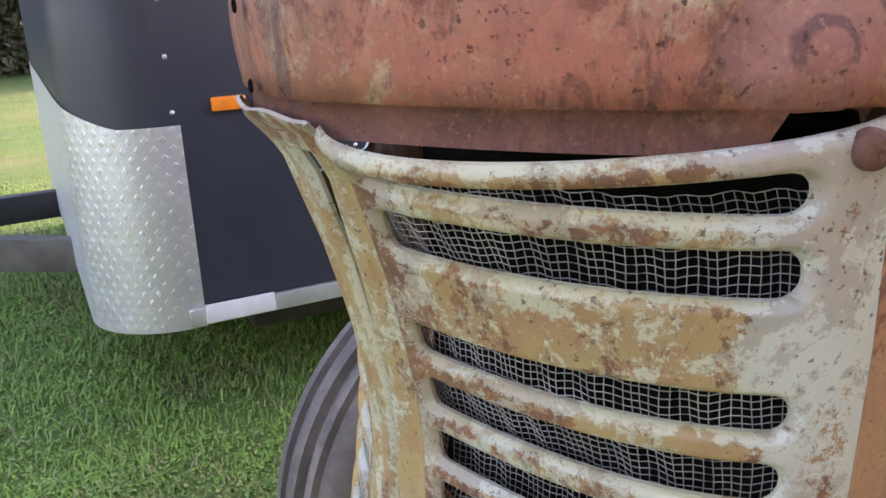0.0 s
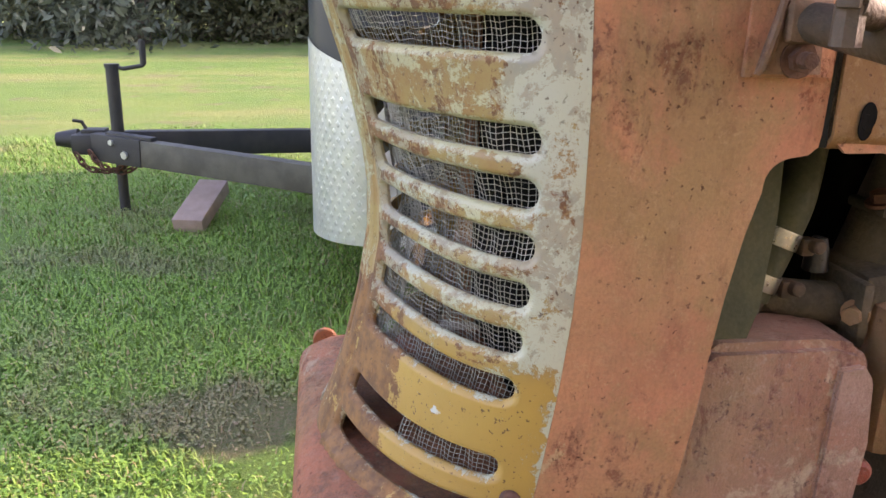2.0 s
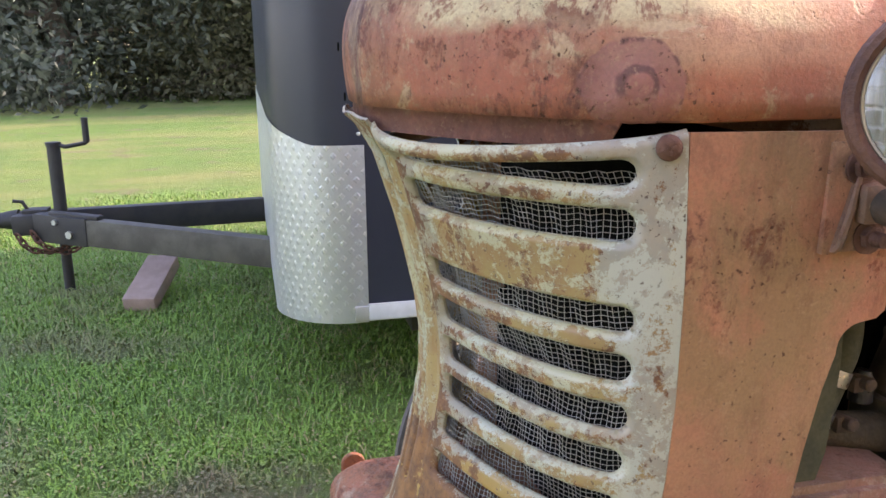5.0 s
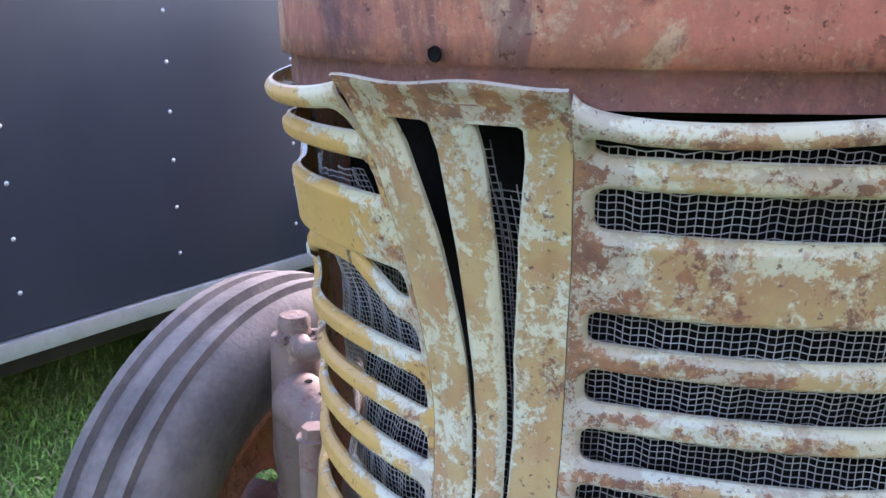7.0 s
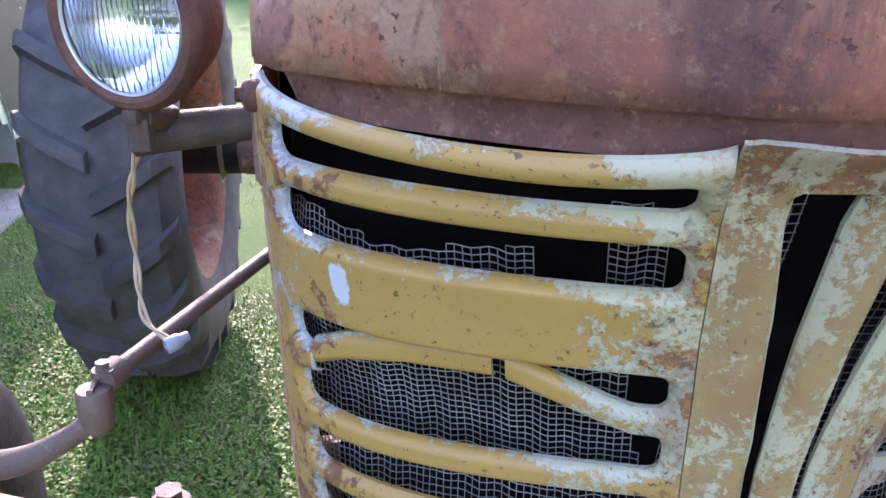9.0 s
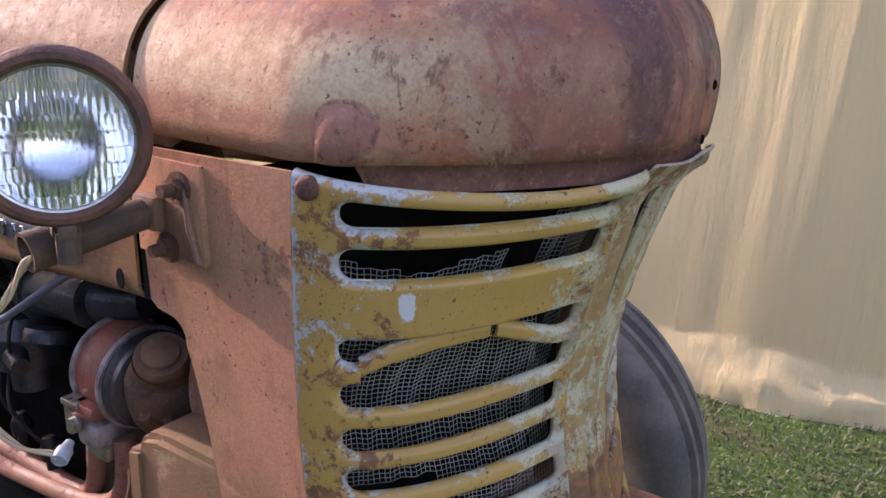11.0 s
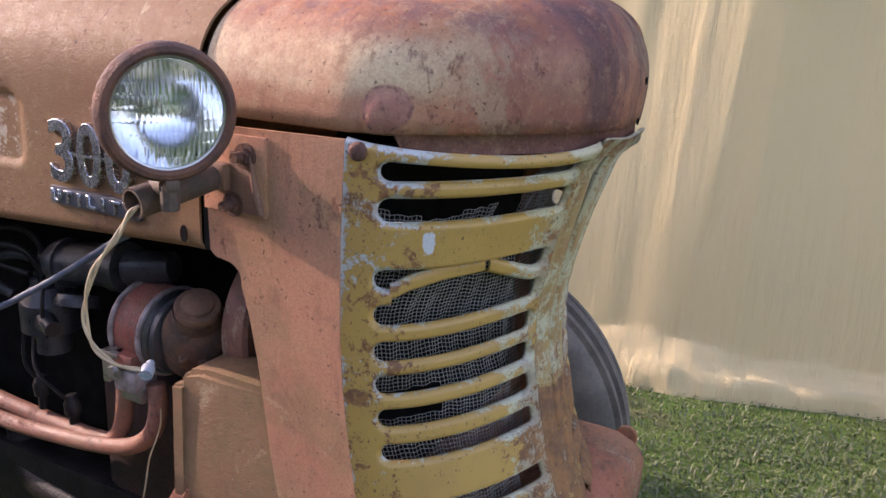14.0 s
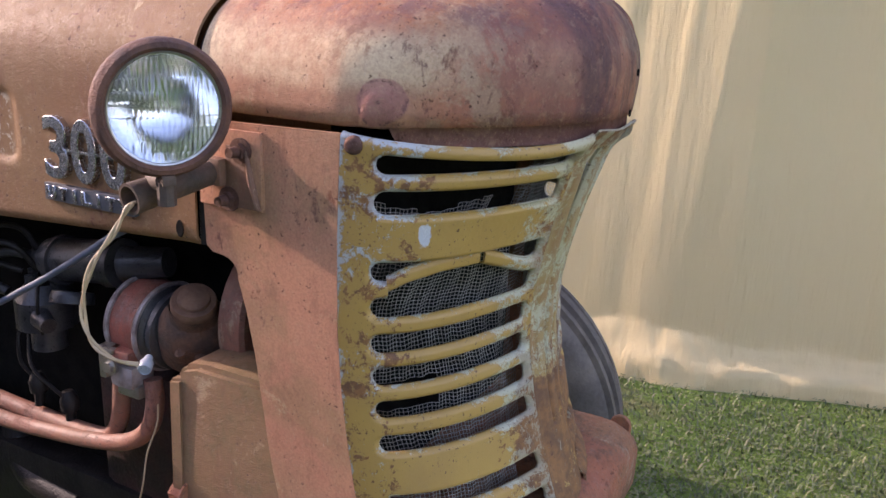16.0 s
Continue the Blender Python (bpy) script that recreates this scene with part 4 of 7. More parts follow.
def centre_screen(grille):
    """Wire cloth behind the two tapering gaps of the middle strip, deeper on one side."""
    for x0, x1, top, back in ((0.004, 0.034, 1.012, 0.016), (-0.034, -0.004, 1.030, 0.034)):
        verts, faces = [], []

        def spot(x, z):
            y = float(np.interp(z, ZS, CREASE_Y)) + back + 0.002 * math.sin(60 * z + 40 * x)
            return Vector((x + 0.0005 * math.sin(90 * z), y, z + 0.0006 * math.sin(150 * x)))

        def wire(pts):
            k = len(verts)
            for p in pts:
                verts.extend((p + Vector((0.0003, 0, 0.0003)), p + Vector((-0.0003, 0, -0.0003)), p + Vector((0, -0.0004, 0))))
            for n in range(len(pts) - 1):
                for j in range(3):
                    a, b = k + 3 * n + j, k + 3 * n + (j + 1) % 3
                    faces.append((a, b, b + 3, a + 3))

        for x in np.arange(x0, x1 + 0.001, 0.0042):
            wire([spot(x, z) for z in np.arange(0.75, top + 0.004 * math.sin(900 * x), 0.006)])
        for z in np.arange(0.75, top, 0.0042):
            wire([spot(x, z) for x in np.arange(x0, x1 + 0.001, 0.005)])
        part("centre_screen", mesh_of("centre_screen", verts, faces), wire_steel, grille, "galvanised wire mesh in the middle gaps", "stuff")


centre_screen(grille)


def big_screw(at, axis, name="screw"):
    bm = bmesh.new()
    axis = Vector(axis).normalized()
    m = Matrix.Translation(at) @ axis.to_track_quat("X", "Z").to_matrix().to_4x4()
    lathe(bm, [(0.0, 0.0042), (0.0036, 0.0041), (0.0056, 0.0034), (0.0068, 0.002), (0.0072, 0.0), (0.0072, -0.003)], m, 20)
    for turn in (0, 90):
        box(bm, (0.0030, -0.0036, -0.0007), (0.0046, 0.0036, 0.0007), 0.0, m @ pose(0, 0, 0, turn + 20, 0, 0))
    return part(name, bm, rusty_iron, grille, "rusty domed screw")


big_screw((0.2125, 0.2495, 1.0535), (0.93, -0.37, 0))
big_screw((-0.2125, 0.2495, 1.0535), (-0.93, -0.37, 0))
big_screw((0.1905, 0.236, 0.717), (0.9, -0.43, 0.05))
big_screw((-0.1905, 0.236, 0.717), (-0.9, -0.43, 0.05))

# radiator behind the grille; upper box widened to keep the slot ends dark
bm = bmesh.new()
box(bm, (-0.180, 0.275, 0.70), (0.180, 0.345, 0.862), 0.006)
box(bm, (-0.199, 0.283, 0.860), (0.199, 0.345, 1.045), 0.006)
part("radiator", bm, black_core, tractor, "near-black radiator core")


# ---- hood ----
def hood_cap():
    """Nose of the hood: plan of the grille carried up and over to a ridge strip along the middle."""
    z0, high, p = 1.0680, 0.1125, 2.9
    ts = np.concatenate([np.linspace(0, 1, 46)])
    plan = []
    for x in np.linspace(0, 0.055, 10)[:-1]:
        plan.append((x, 0.1130 + 0.007 * (x / 0.058) ** 2, 0.0))
    sx, sy = section(1.063, ts)
    for x, y, t in zip(sx, sy, ts):
        plan.append((x - 0.002 * math.sin(math.pi * t), y + 0.007 + 0.009 * math.sin(math.pi * t) ** 0.8, t))
    for y in np.linspace(0.282, 0.399, 14):
        plan.append((0.2135, y, 1.0))
    half = len(plan)
    plan = [(-x, y, t) for x, y, t in plan[::-1]][:-1] + plan
    phis = np.concatenate([[0.0], np.linspace(0.0, 0.5, 14)[1:], np.linspace(0.5, math.pi / 2, 34)[1:]])
    P = np.zeros((len(phis), len(plan), 3))
    for b, (x, y, t) in enumerate(plan):
        s = abs(x) / 0.2135
        back = np.clip((y - 0.108) / (0.399 - 0.108), 0, 1)
        ty = 0.215 + (0.399 - 0.215) * back
        for a, phi in enumerate(phis):
            f = 1 - max(math.cos(phi), 0.0) ** (2 / p)
            g = math.sin(phi) ** (2 / p)
            px, py, pz = x * (1 - f), y + (ty - y) * f, z0 + high * g
            front = 1 - back
            py -= 0.008 * front * math.sin(min(g / 0.72, 1.0) * math.pi / 2) * (1 - f)
            # raised strip down the middle of the nose
            w = 0.057 - 0.006 * g
            ridge = 0.5 - 0.5 * math.tanh((abs(px) - w) / 0.0028)
            rise = 0.0068 * ridge * min(1.0, front * 1.6 + 0.25)
            py -= rise * (1 - f)
            pz += rise * f
            # folded flange along the lower edge
            P[a, b] = (px, py, pz)
    # rolled flange: step in and down from the lowest row
    low1, low2 = P[0].copy(), P[0].copy()
    inx = np.where(np.abs(low1[:, 0]) > 0.02, np.sign(low1[:, 0]) * 0.0045, 0)
    low1[:, 0] -= inx
    low1[:, 1] += np.where(low1[:, 1] < 0.25, 0.003, 0)
    low1[:, 2] -= 0.001
    low2[:, 0] -= inx
    low2[:, 1] += np.where(low2[:, 1] < 0.25, 0.003, 0)
    drop = np.where(low2[:, 1] < 0.226, 0.0165, 0.002)
    low2[:, 2] -= drop
    P = np.concatenate([low2[None], low1[None], P])
    # domed boss and its dimple on each side
    for sgn in (-1, 1):
        c = np.array([sgn * 0.2105, 0.232, 1.074])
        d = np.hypot((P[..., 1] - c[1]) / 0.017, (P[..., 2] - c[2]) / 0.024)
        on = (np.sign(P[..., 0]) == sgn) & (np.abs(P[..., 0]) > 0.17)
        P[..., 0] += np.where(on, sgn * 0.0055 * np.clip(1 - d ** 4, 0, 1), 0)
        P[..., 0] -= np.where(on, sgn * 0.004 * np.exp(-(d / 0.35) ** 2), 0)
    return P


def grid_mesh(name, P, thick, closed=False):
    N = np.cross(np.gradient(P, axis=1), np.gradient(P, axis=0))
    N /= np.maximum(np.linalg.norm(N, axis=-1, keepdims=True), 1e-9)
    h, w = P.shape[:2]
    cells = [(a * w + b, a * w + b + 1, (a + 1) * w + b + 1, (a + 1) * w + b) for a in range(h - 1) for b in range(w - 1)]
    me = sheet_mesh(name, P.reshape(-1, 3), cells, thick, N.reshape(-1, 3))
    return me


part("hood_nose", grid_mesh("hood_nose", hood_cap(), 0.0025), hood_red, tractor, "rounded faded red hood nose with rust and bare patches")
# bolt holes here and below are near-black discs standing for their inner shade
for zz, yy in ((1.0715, 0.1085), (1.107, 0.1050)):
    bm = bmesh.new()
    lathe(bm, [(0.0033, 0.0004), (0.0030, -0.0004), (0.0026, 0.0006), (0.0, 0.001)], Matrix.Translation((0.0035, yy - 0.0070, zz)) @ pose(0, 0, 0, 0, 0, 90), 14)
    part("hole", bm, black_core, tractor, "dark rusty bolt hole")


def rear_hood():
    ys = np.concatenate([np.linspace(0.404, 0.60, 34), np.linspace(0.605, 0.90, 60), np.linspace(0.95, 1.62, 10)])
    P = []
    for y in ys:
        row = []
        wide = 0.2155 + 0.004 * min((y - 0.404) / 0.3, 1)
        low = 0.951 - 0.060 * min(max(y - 0.42, 0), 0.5)
        for z in np.linspace(low, 1.0680, 52):
            dep = 0.0
            # pressed panel with rounded corners
            dy, dz = abs(y - 0.763) - 0.143, abs(z - 1.029) - 0.038
            d = math.hypot(max(dy + 0.02, 0), max(dz + 0.02, 0)) - 0.02 + min(max(dy + 0.02, dz + 0.02), 0)
            dep = 0.004 * min(max(-d / 0.007, 0), 1)
            hem = 0.006 * min(max((low + 0.008 - z) / 0.008, 0), 1) ** 2
            row.append((wide - dep - hem, y, z))
        for phi in np.linspace(0, math.pi / 2, 24)[1:]:
            f, g = 1 - max(math.cos(phi), 0) ** (2 / 2.9), math.sin(phi) ** (2 / 2.9)
            row.append((wide * (1 - f), y, 1.0680 + 0.1135 * g))
        row = [(-x, yy, zz) for x, yy, zz in row] + row[::-1][1:]
        P.append(row)
    return np.array(P)


part("hood", grid_mesh("hood", rear_hood()[:, ::-1], 0.0025), tan_red, tractor, "long faded red hood with a pressed side panel")
# dark bar inside the seam between nose and hood, standing in for its shade
bm = bmesh.new()
prof = [(0.2075 * (1 - (1 - max(math.cos(p), 0) ** (2 / 2.9))), 1.060 + 0.113 * math.sin(p) ** (2 / 2.9)) for p in np.linspace(0, math.pi / 2, 16)]
pts = [(-0.2075, 0.4015, 0.95)] + [(-x, 0.4015, z) for x, z in prof] + [(x, 0.4015, z) for x, z in prof[::-1]] + [(0.2075, 0.4015, 0.95)]
tube(bm, pts, 0.0065, 6)
part("hood_seam_shade", bm, grime, tractor)


# ---- side sheets beside the radiator ----
def side_sheet(side):
    """Sheet-metal side: straight front edge, arm to the rear at the top, curved cut-out below it."""
    back, dy = (0.400, 0.0) if side > 0 else (0.398, -0.004)
    outline = [(0.2605, 1.0615), (0.2650, 0.98), (0.2670, 0.90), (0.2655, 0.85), (0.2615, 0.80), (0.2555, 0.75), (0.247, 0.690)]
    outline += [(0.275, 0.685), (0.331, 0.684)]
    outline += [(y + dy, z) for y, z in ((0.342, 0.705), (0.347, 0.735), (0.3505, 0.766), (0.3550, 0.826), (0.358, 0.858), (0.364, 0.898), (0.370, 0.924))]
    outline += [(y + dy, z + 0.003) for y, z in arc(0.386, 0.925, 0.016, 180, 100, 5)]
    outline += [(back - 0.006, 0.9455), (back, 0.951), (back, 1.003), (back, 1.059)]
    bm = bmesh.new()

    def at(y, z, dep):
        x = np.interp(z, ZS, EDGE_X) + 0.0005 + 0.020 * (y - 0.25) - dep
        return (side * x, y, z)

    plate(bm, outline, 0.003, at)
    ob = part("side_sheet", bm, tin_red if side > 0 else tin_tan, tractor, "faded red side sheet with stains and scratches")
    for y, z in (((0.308, 0.7085),) if side > 0 else ()):
        hb = bmesh.new()
        x = np.interp(z, ZS, EDGE_X) + 0.0015 + 0.02 * (y - 0.25)
        lathe(hb, [(0.0048, 0.0), (0.0044, 0.0006), (0.0, 0.0004)], Matrix.Translation((side * x, y, z)) @ pose(0, 0, 0, 0, 0, 0 if side > 0 else 180), 12)
        part("hole", hb, black_core, ob, "dark open bolt hole")
    # shallow pressed mounting pad for the lamp arm
    pad = bmesh.new()
    x, y0 = 0.2150, 0.347 if side > 0 else 0.333
    box(pad, (side * x - 0.0030, y0, 0.989), (side * x + 0.0020, 0.398, 1.054), 0.0009)
    part("lamp_pad", pad, tin_red if side > 0 else tin_tan, ob)
    return ob


side_sheet(1)
side_sheet(-1)


# ---- lamps ----
def headlight(side, at, out, up, tube_end, wire, plug_at):
    """Round lamp on a bent tube arm: rim, shell, ribbed glass, reflector, wire and plug."""
    c = Vector(at)
    face = Vector((side * math.sin(radians(out)), -math.cos(radians(out)), math.sin(radians(up)))).normalized()
    m = Matrix.Translation(c) @ face.to_track_quat("X", "Z").to_matrix().to_4x4() @ Matrix.Scale(0.865, 4)
    sh = bmesh.new()
    lathe(sh, [(0.0, -0.066), (0.012, -0.065), (0.030, -0.056), (0.044, -0.040), (0.0515, -0.020), (0.0535, -0.004), (0.052, 0.001)], m, 40)
    lamp = part("headlight", sh, rusty_iron, tractor, "round work lamp with a rusty rim and ribbed glass")
    rim = bmesh.new()
    lathe(rim, [(0.0535, -0.010), (0.0565, -0.008), (0.0580, -0.002), (0.0575, 0.004), (0.0545, 0.0085), (0.0505, 0.0095), (0.0475, 0.007), (0.0470, 0.002)], m, 48)
    part("rim", rim, rusty_iron, lamp, "rusty red-brown rim")
    ring = bmesh.new()
    lathe(ring, [(0.0478, 0.0062), (0.0468, 0.0072), (0.0455, 0.0066), (0.0450, 0.0045)], m, 48)
    part("lens_ring", ring, clamp_steel, lamp)
    ref = bmesh.new()
    lathe(ref, [(0.0460, 0.001), (0.042, -0.007), (0.034, -0.017), (0.024, -0.026), (0.012, -0.031), (0.0, -0.0325)], m, 40)
    part("reflector", ref, lamp_mirror, lamp, "silvered reflector bowl")
    # stub added to hide the reflector's glare; a sealed lamp has none
    glare = bmesh.new()
    lathe(glare, [(0.0, -0.012), (0.004, -0.0125), (0.006, -0.016), (0.006, -0.031)], m, 16)
    part("glare_stop", glare, clamp_steel, lamp)
    # glass: fine upright flutes in bands, scalloped near the foot
    n = 72
    verts, faces = [], []
    for layer in (0, 1):
        for a in range(n + 1):
            for b in range(n + 1):
                u, v = -1 + 2 * a / n, -1 + 2 * b / n
                uu, vv = u * math.sqrt(1 - v * v / 2), v * math.sqrt(1 - u * u / 2)
                r2 = uu * uu + vv * vv
                h = 0.0055 + 0.0035 * (1 - r2)
                if layer:
                    band = int((vv + 1) * 4.5)
                    flute = 0.0009 * math.cos(uu * (58 + 8 * (band % 3)) + band * 1.7)
                    scallop = 0.0011 * math.cos(uu * 30) * max(0, 1 - abs(vv + 0.72) / 0.2)
                    step = -0.0005 if min(abs((vv + 1) * 4.5 - k) for k in range(1, 9)) < 0.07 else 0
                    h += -0.0022 + (flute + scallop) * (1 - r2 ** 4) + step
                verts.append(m @ Vector((h, 0.0463 * uu, 0.0463 * vv)))
    w = n + 1
    for layer in (0, 1):
        o = layer * w * w
        for a in range(n):
            for b in range(n):
                f = (o + a * w + b, o + (a + 1) * w + b, o + (a + 1) * w + b + 1, o + a * w + b + 1)
                faces.append(f if layer == 0 else f[::-1])
    ring_ids = [(a, 0) for a in range(n)] + [(n, b) for b in range(n)] + [(a, n) for a in range(n, 0, -1)] + [(0, b) for b in range(n, 0, -1)]
    for (a0, b0), (a1, b1) in zip(ring_ids, ring_ids[1:] + ring_ids[:1]):
        i, j = a0 * w + b0, a1 * w + b1
        faces.append((j, i, i + w * w, j + w * w))
    lens = part("lens", mesh_of("lens", verts, faces), lamp_glass, lamp, "ribbed clear glass")
    lens.visible_shadow = False
    # clip at the foot of the rim
    clip = bmesh.new()
    low = m @ Vector((0.0, 0, -0.0575))
    box(clip, (-0.004, -0.005, -0.006), (0.009, 0.005, 0.002), 0.0015, Matrix.Translation(low) @ face.to_track_quat("X", "Z").to_matrix().to_4x4())
    tube(clip, [low + Vector((0, 0, -0.004)), low + Vector((0, 0, -0.022))], 0.007, 8)
    part("rim_clamp", clip, olive_iron, lamp)
    # arm: flattened at the sheet, open tube at the outer end
    arm = bmesh.new()
    y0 = tube_end[1]
    root = Vector((side * 0.217, y0 - 0.012, 1.019))
    end = Vector(tube_end)
    tube(arm, [root, root.lerp(end, 0.25), root.lerp(end, 0.55), end], [0.0098, 0.0108, 0.0116, 0.0125], 20, cap=False)
    tube(arm, [end, root.lerp(end, 0.4)], [0.0102, 0.0102], 20, cap=False)
    lathe(arm, [(0.0125, 0.0), (0.0102, 0.0)], Matrix.Translation(end) @ (end - root).normalized().to_track_quat("X", "Z").to_matrix().to_4x4(), 20)
    armo = part("arm", arm, olive_iron, lamp, "grimy iron lamp arm with an open tube end")
    stem = bmesh.new()
    tube(stem, [root.lerp(end, 0.72) + Vector((0, 0, 0.008)), low + Vector((0, 0, -0.004))], 0.008, 12)
    part("stem", stem, olive_iron, lamp)
    # three-cornered foot plate with a turned-up front lip
    foot = bmesh.new()
    f0 = 0.352 if side > 0 else 0.333
    plate(foot, [(f0, 0.991), (f0 + 0.037, 0.991), (f0 + 0.034, 1.041), (f0 + 0.013, 1.041)], 0.003, lambda a, b, d: (side * (0.2195 - d), a, b))
    tube(foot, [(side * 0.2185, f0 + 0.0015, 0.991), (side * 0.2205, f0 + 0.003, 0.994), (side * 0.2215, f0 + 0.008, 1.016), (side * 0.2195, f0 + 0.0135, 1.040)], [0.0015, 0.0026, 0.0026, 0.0015], 8)
    box(foot, (side * 0.2215 - 0.006, y0 - 0.024, 1.007), (side * 0.2215 + 0.006, y0 + 0.000, 1.031), 0.005)
    part("foot_plate", foot, bracket_paint, lamp, "grimy three-cornered bracket bolted to the side sheet")
    for yy, zz in ((0.375, 0.999), (0.366, 1.040)) if side > 0 else ((0.365, 0.997), (0.352, 1.038)):
        bolt = bmesh.new()
        hex_bolt(bolt, (side * 0.219, yy, zz), (side, 0, 0), 0.0070, 0.006)
        tube(bolt, [(side * 0.224, yy, zz), (side * 0.233, yy, zz)], [0.0046, 0.0042], 10)
        part("bolt", bolt, rusty_iron, lamp)
    cord = bmesh.new()
    line = curve_pts(wire, 7)
    twist = [Vector((0.0015 * math.cos(k * 0.4), 0.0015 * math.sin(k * 0.4), 0)) for k in range(len(line))]
    tube(cord, [p + d for p, d in zip(line, twist)], 0.0013, 7)
    tube(cord, [p - d for p, d in zip(line, twist)], 0.0013, 7)
    part("wire", cord, wire_beige, lamp, "old cream two-core wire hanging loose")
    pl = bmesh.new()
    pm = Matrix.Translation(plug_at) @ Vector((side * 0.8, -0.5, -0.25)).to_track_quat("X", "Z").to_matrix().to_4x4()
    lathe(pl, [(0.0, -0.010), (0.0032, -0.010), (0.0040, -0.005), (0.0054, -0.003), (0.0056, 0.005), (0.0050, 0.0062), (0.0044, 0.0054), (0.0, 0.0054)], pm, 18)
    for dy in (-0.003, 0.003):
        box(pl, (0.005, dy * 0.8 - 0.0006, -0.002), (0.0068, dy * 0.8 + 0.0006, 0.002), 0.0, pm)
    part("plug", pl, plug_grey, lamp, "pale plastic connector")


headlight(-1, (-0.289, 0.361, 1.077), 28, -3, (-0.2985, 0.391, 1.0075), [(-0.2940, 0.390, 1.0050), (-0.2985, 0.394, 0.9995), (-0.306, 0.4035, 0.979), (-0.314, 0.419, 0.954), (-0.3165, 0.4295, 0.920), (-0.3155, 0.4245, 0.893), (-0.309, 0.409, 0.878), (-0.294, 0.397, 0.870)], (-0.289, 0.3955, 0.868))
headlight(1, (0.286, 0.357, 1.081), 47, 4, (0.296, 0.388, 1.011), [(0.292, 0.388, 1.011), (0.297, 0.389, 1.010), (0.301, 0.400, 0.996), (0.299, 0.407, 0.964), (0.296, 0.404, 0.923), (0.293, 0.402, 0.900), (0.299, 0.411, 0.897)], (0.3005, 0.413, 0.896))


# ---- emblem figures and plate ----
def emblem(text, fit_to, at, turn, deep):
    cu = bpy.data.curves.new("figures", "FONT")
    cu.body, cu.size, cu.extrude, cu.bevel_depth, cu.space_character = text, fit_to[1] * 1.4, deep, 0.0008, 1.08
    cu.offset = fit_to[1] * 0.022
    tmp = bpy.data.objects.new("figures", cu)
    scene.collection.objects.link(tmp)
    dg = bpy.context.evaluated_depsgraph_get()
    me = bpy.data.meshes.new_from_object(tmp.evaluated_get(dg))
    bpy.data.objects.remove(tmp)
    bpy.data.curves.remove(cu)
    me.materials.clear()
    xs, ys = [v.co.x for v in me.vertices], [v.co.y for v in me.vertices]
    fitted = Matrix.Diagonal((fit_to[0] / (max(xs) - min(xs)), fit_to[1] / (max(ys) - min(ys)), 1, 1)) @ Matrix.Translation((-min(xs), -min(ys), 0))
    me.transform(Matrix.Translation(at) @ turn @ fitted)
    return me


for side in (-1, 1):
    face = Matrix(((0, 0, side, 0), (side, 0, 0, 0), (0, 1, 0, 0), (0, 0, 0, 1)))
    y0 = 0.583 if side < 0 else 0.478
    pl = bmesh.new()
    w = 0.112
    ya, yb = (y0 - w, y0) if side < 0 else (y0, y0 + w)
    box(pl, (side * 0.2215 - 0.003, ya - 0.002, 0.9655), (side * 0.2215 + 0.003, yb + 0.002, 0.9820), 0.001)
    em = part("model_plate", pl, emblem_ground, tractor, "chrome figures and name strip on the hood side")
    for slot, digit in enumerate("300"):
        part("figure", emblem(digit, (0.0315, 0.058), (side * 0.2225, y0 + side * (0.004 + 0.0365 * slot), 0.9875), face, 0.003), chrome, em, "chrome figure")
    for slot, letter in enumerate("UTILITY"):
        wide = 0.0035 if letter == "I" else 0.0125
        part("letter", emblem(letter, (wide, 0.0125), (side * 0.2240, y0 + side * (0.002 + 0.0155 * slot + (0.0125 - wide) / 2), 0.9675), face, 0.0015), chrome, em)
    bar = bmesh.new()
    box(bar, (side * 0.2235 - 0.002, ya + 0.01, 1.0135), (side * 0.2235 + 0.002, yb - 0.01, 1.017), 0.0008)
    part("cross_bar", bar, chrome, em)
    # bolt hole in the hood's front corner
    hb = bmesh.new()
    lathe(hb, [(0.0065, 0.0), (0.006, 0.0007), (0.0, 0.0005)], Matrix.Translation((side * 0.2195, 0.421, 0.9625)) @ pose(0, 0, 0, 0, 0, 0 if side > 0 else 180) @ Matrix.Diagonal((1, 0.7, 1.2, 1)), 14)
    part("hole", hb, black_core, tractor, "dark bolt hole")
# torn flap of the hood's lower front corner
bm = bmesh.new()
flap = [(0.409, 1.019), (0.409, 0.952), (0.414, 0.947), (0.434, 0.948), (0.456, 0.941), (0.478, 0.945), (0.488, 1.015)]
plate(bm, flap, 0.003, lambda y, z, d: (0.2175 - d + 0.004 * math.sin(60 * y), y, z))
part("hood_flap", bm, tin_red, tractor, "crumpled red lower corner of the hood")
bm = bmesh.new()
lathe(bm, [(0.0065, 0.0), (0.006, 0.0007), (0.0, 0.0005)], Matrix.Translation((0.2195, 0.422, 0.968)) @ Matrix.Diagonal((1, 0.8, 1.3, 1)), 14)
part("hole", bm, black_core, tractor, "dark slotted bolt hole")


# ---- front frame, side rails ----
bm = bmesh.new()
out = [(-0.192, 0.334), (-0.192, 0.107), (-0.178, 0.092), (0.178, 0.092), (0.192, 0.107), (0.192, 0.334)]
rings = []
for z, inset, fwd in ((0.603, 0.004, 0.0), (0.611, 0.0, 0.0), (0.655, 0.0, 0.0), (0.668, 0.003, 0.005), (0.679, 0.010, 0.020), (0.684, 0.026, 0.045)):
    rings.append([bm.verts.new((x - math.copysign(inset, x), y + (fwd + inset * 0.3 if y < 0.2 else 0), z)) for x, y in out])
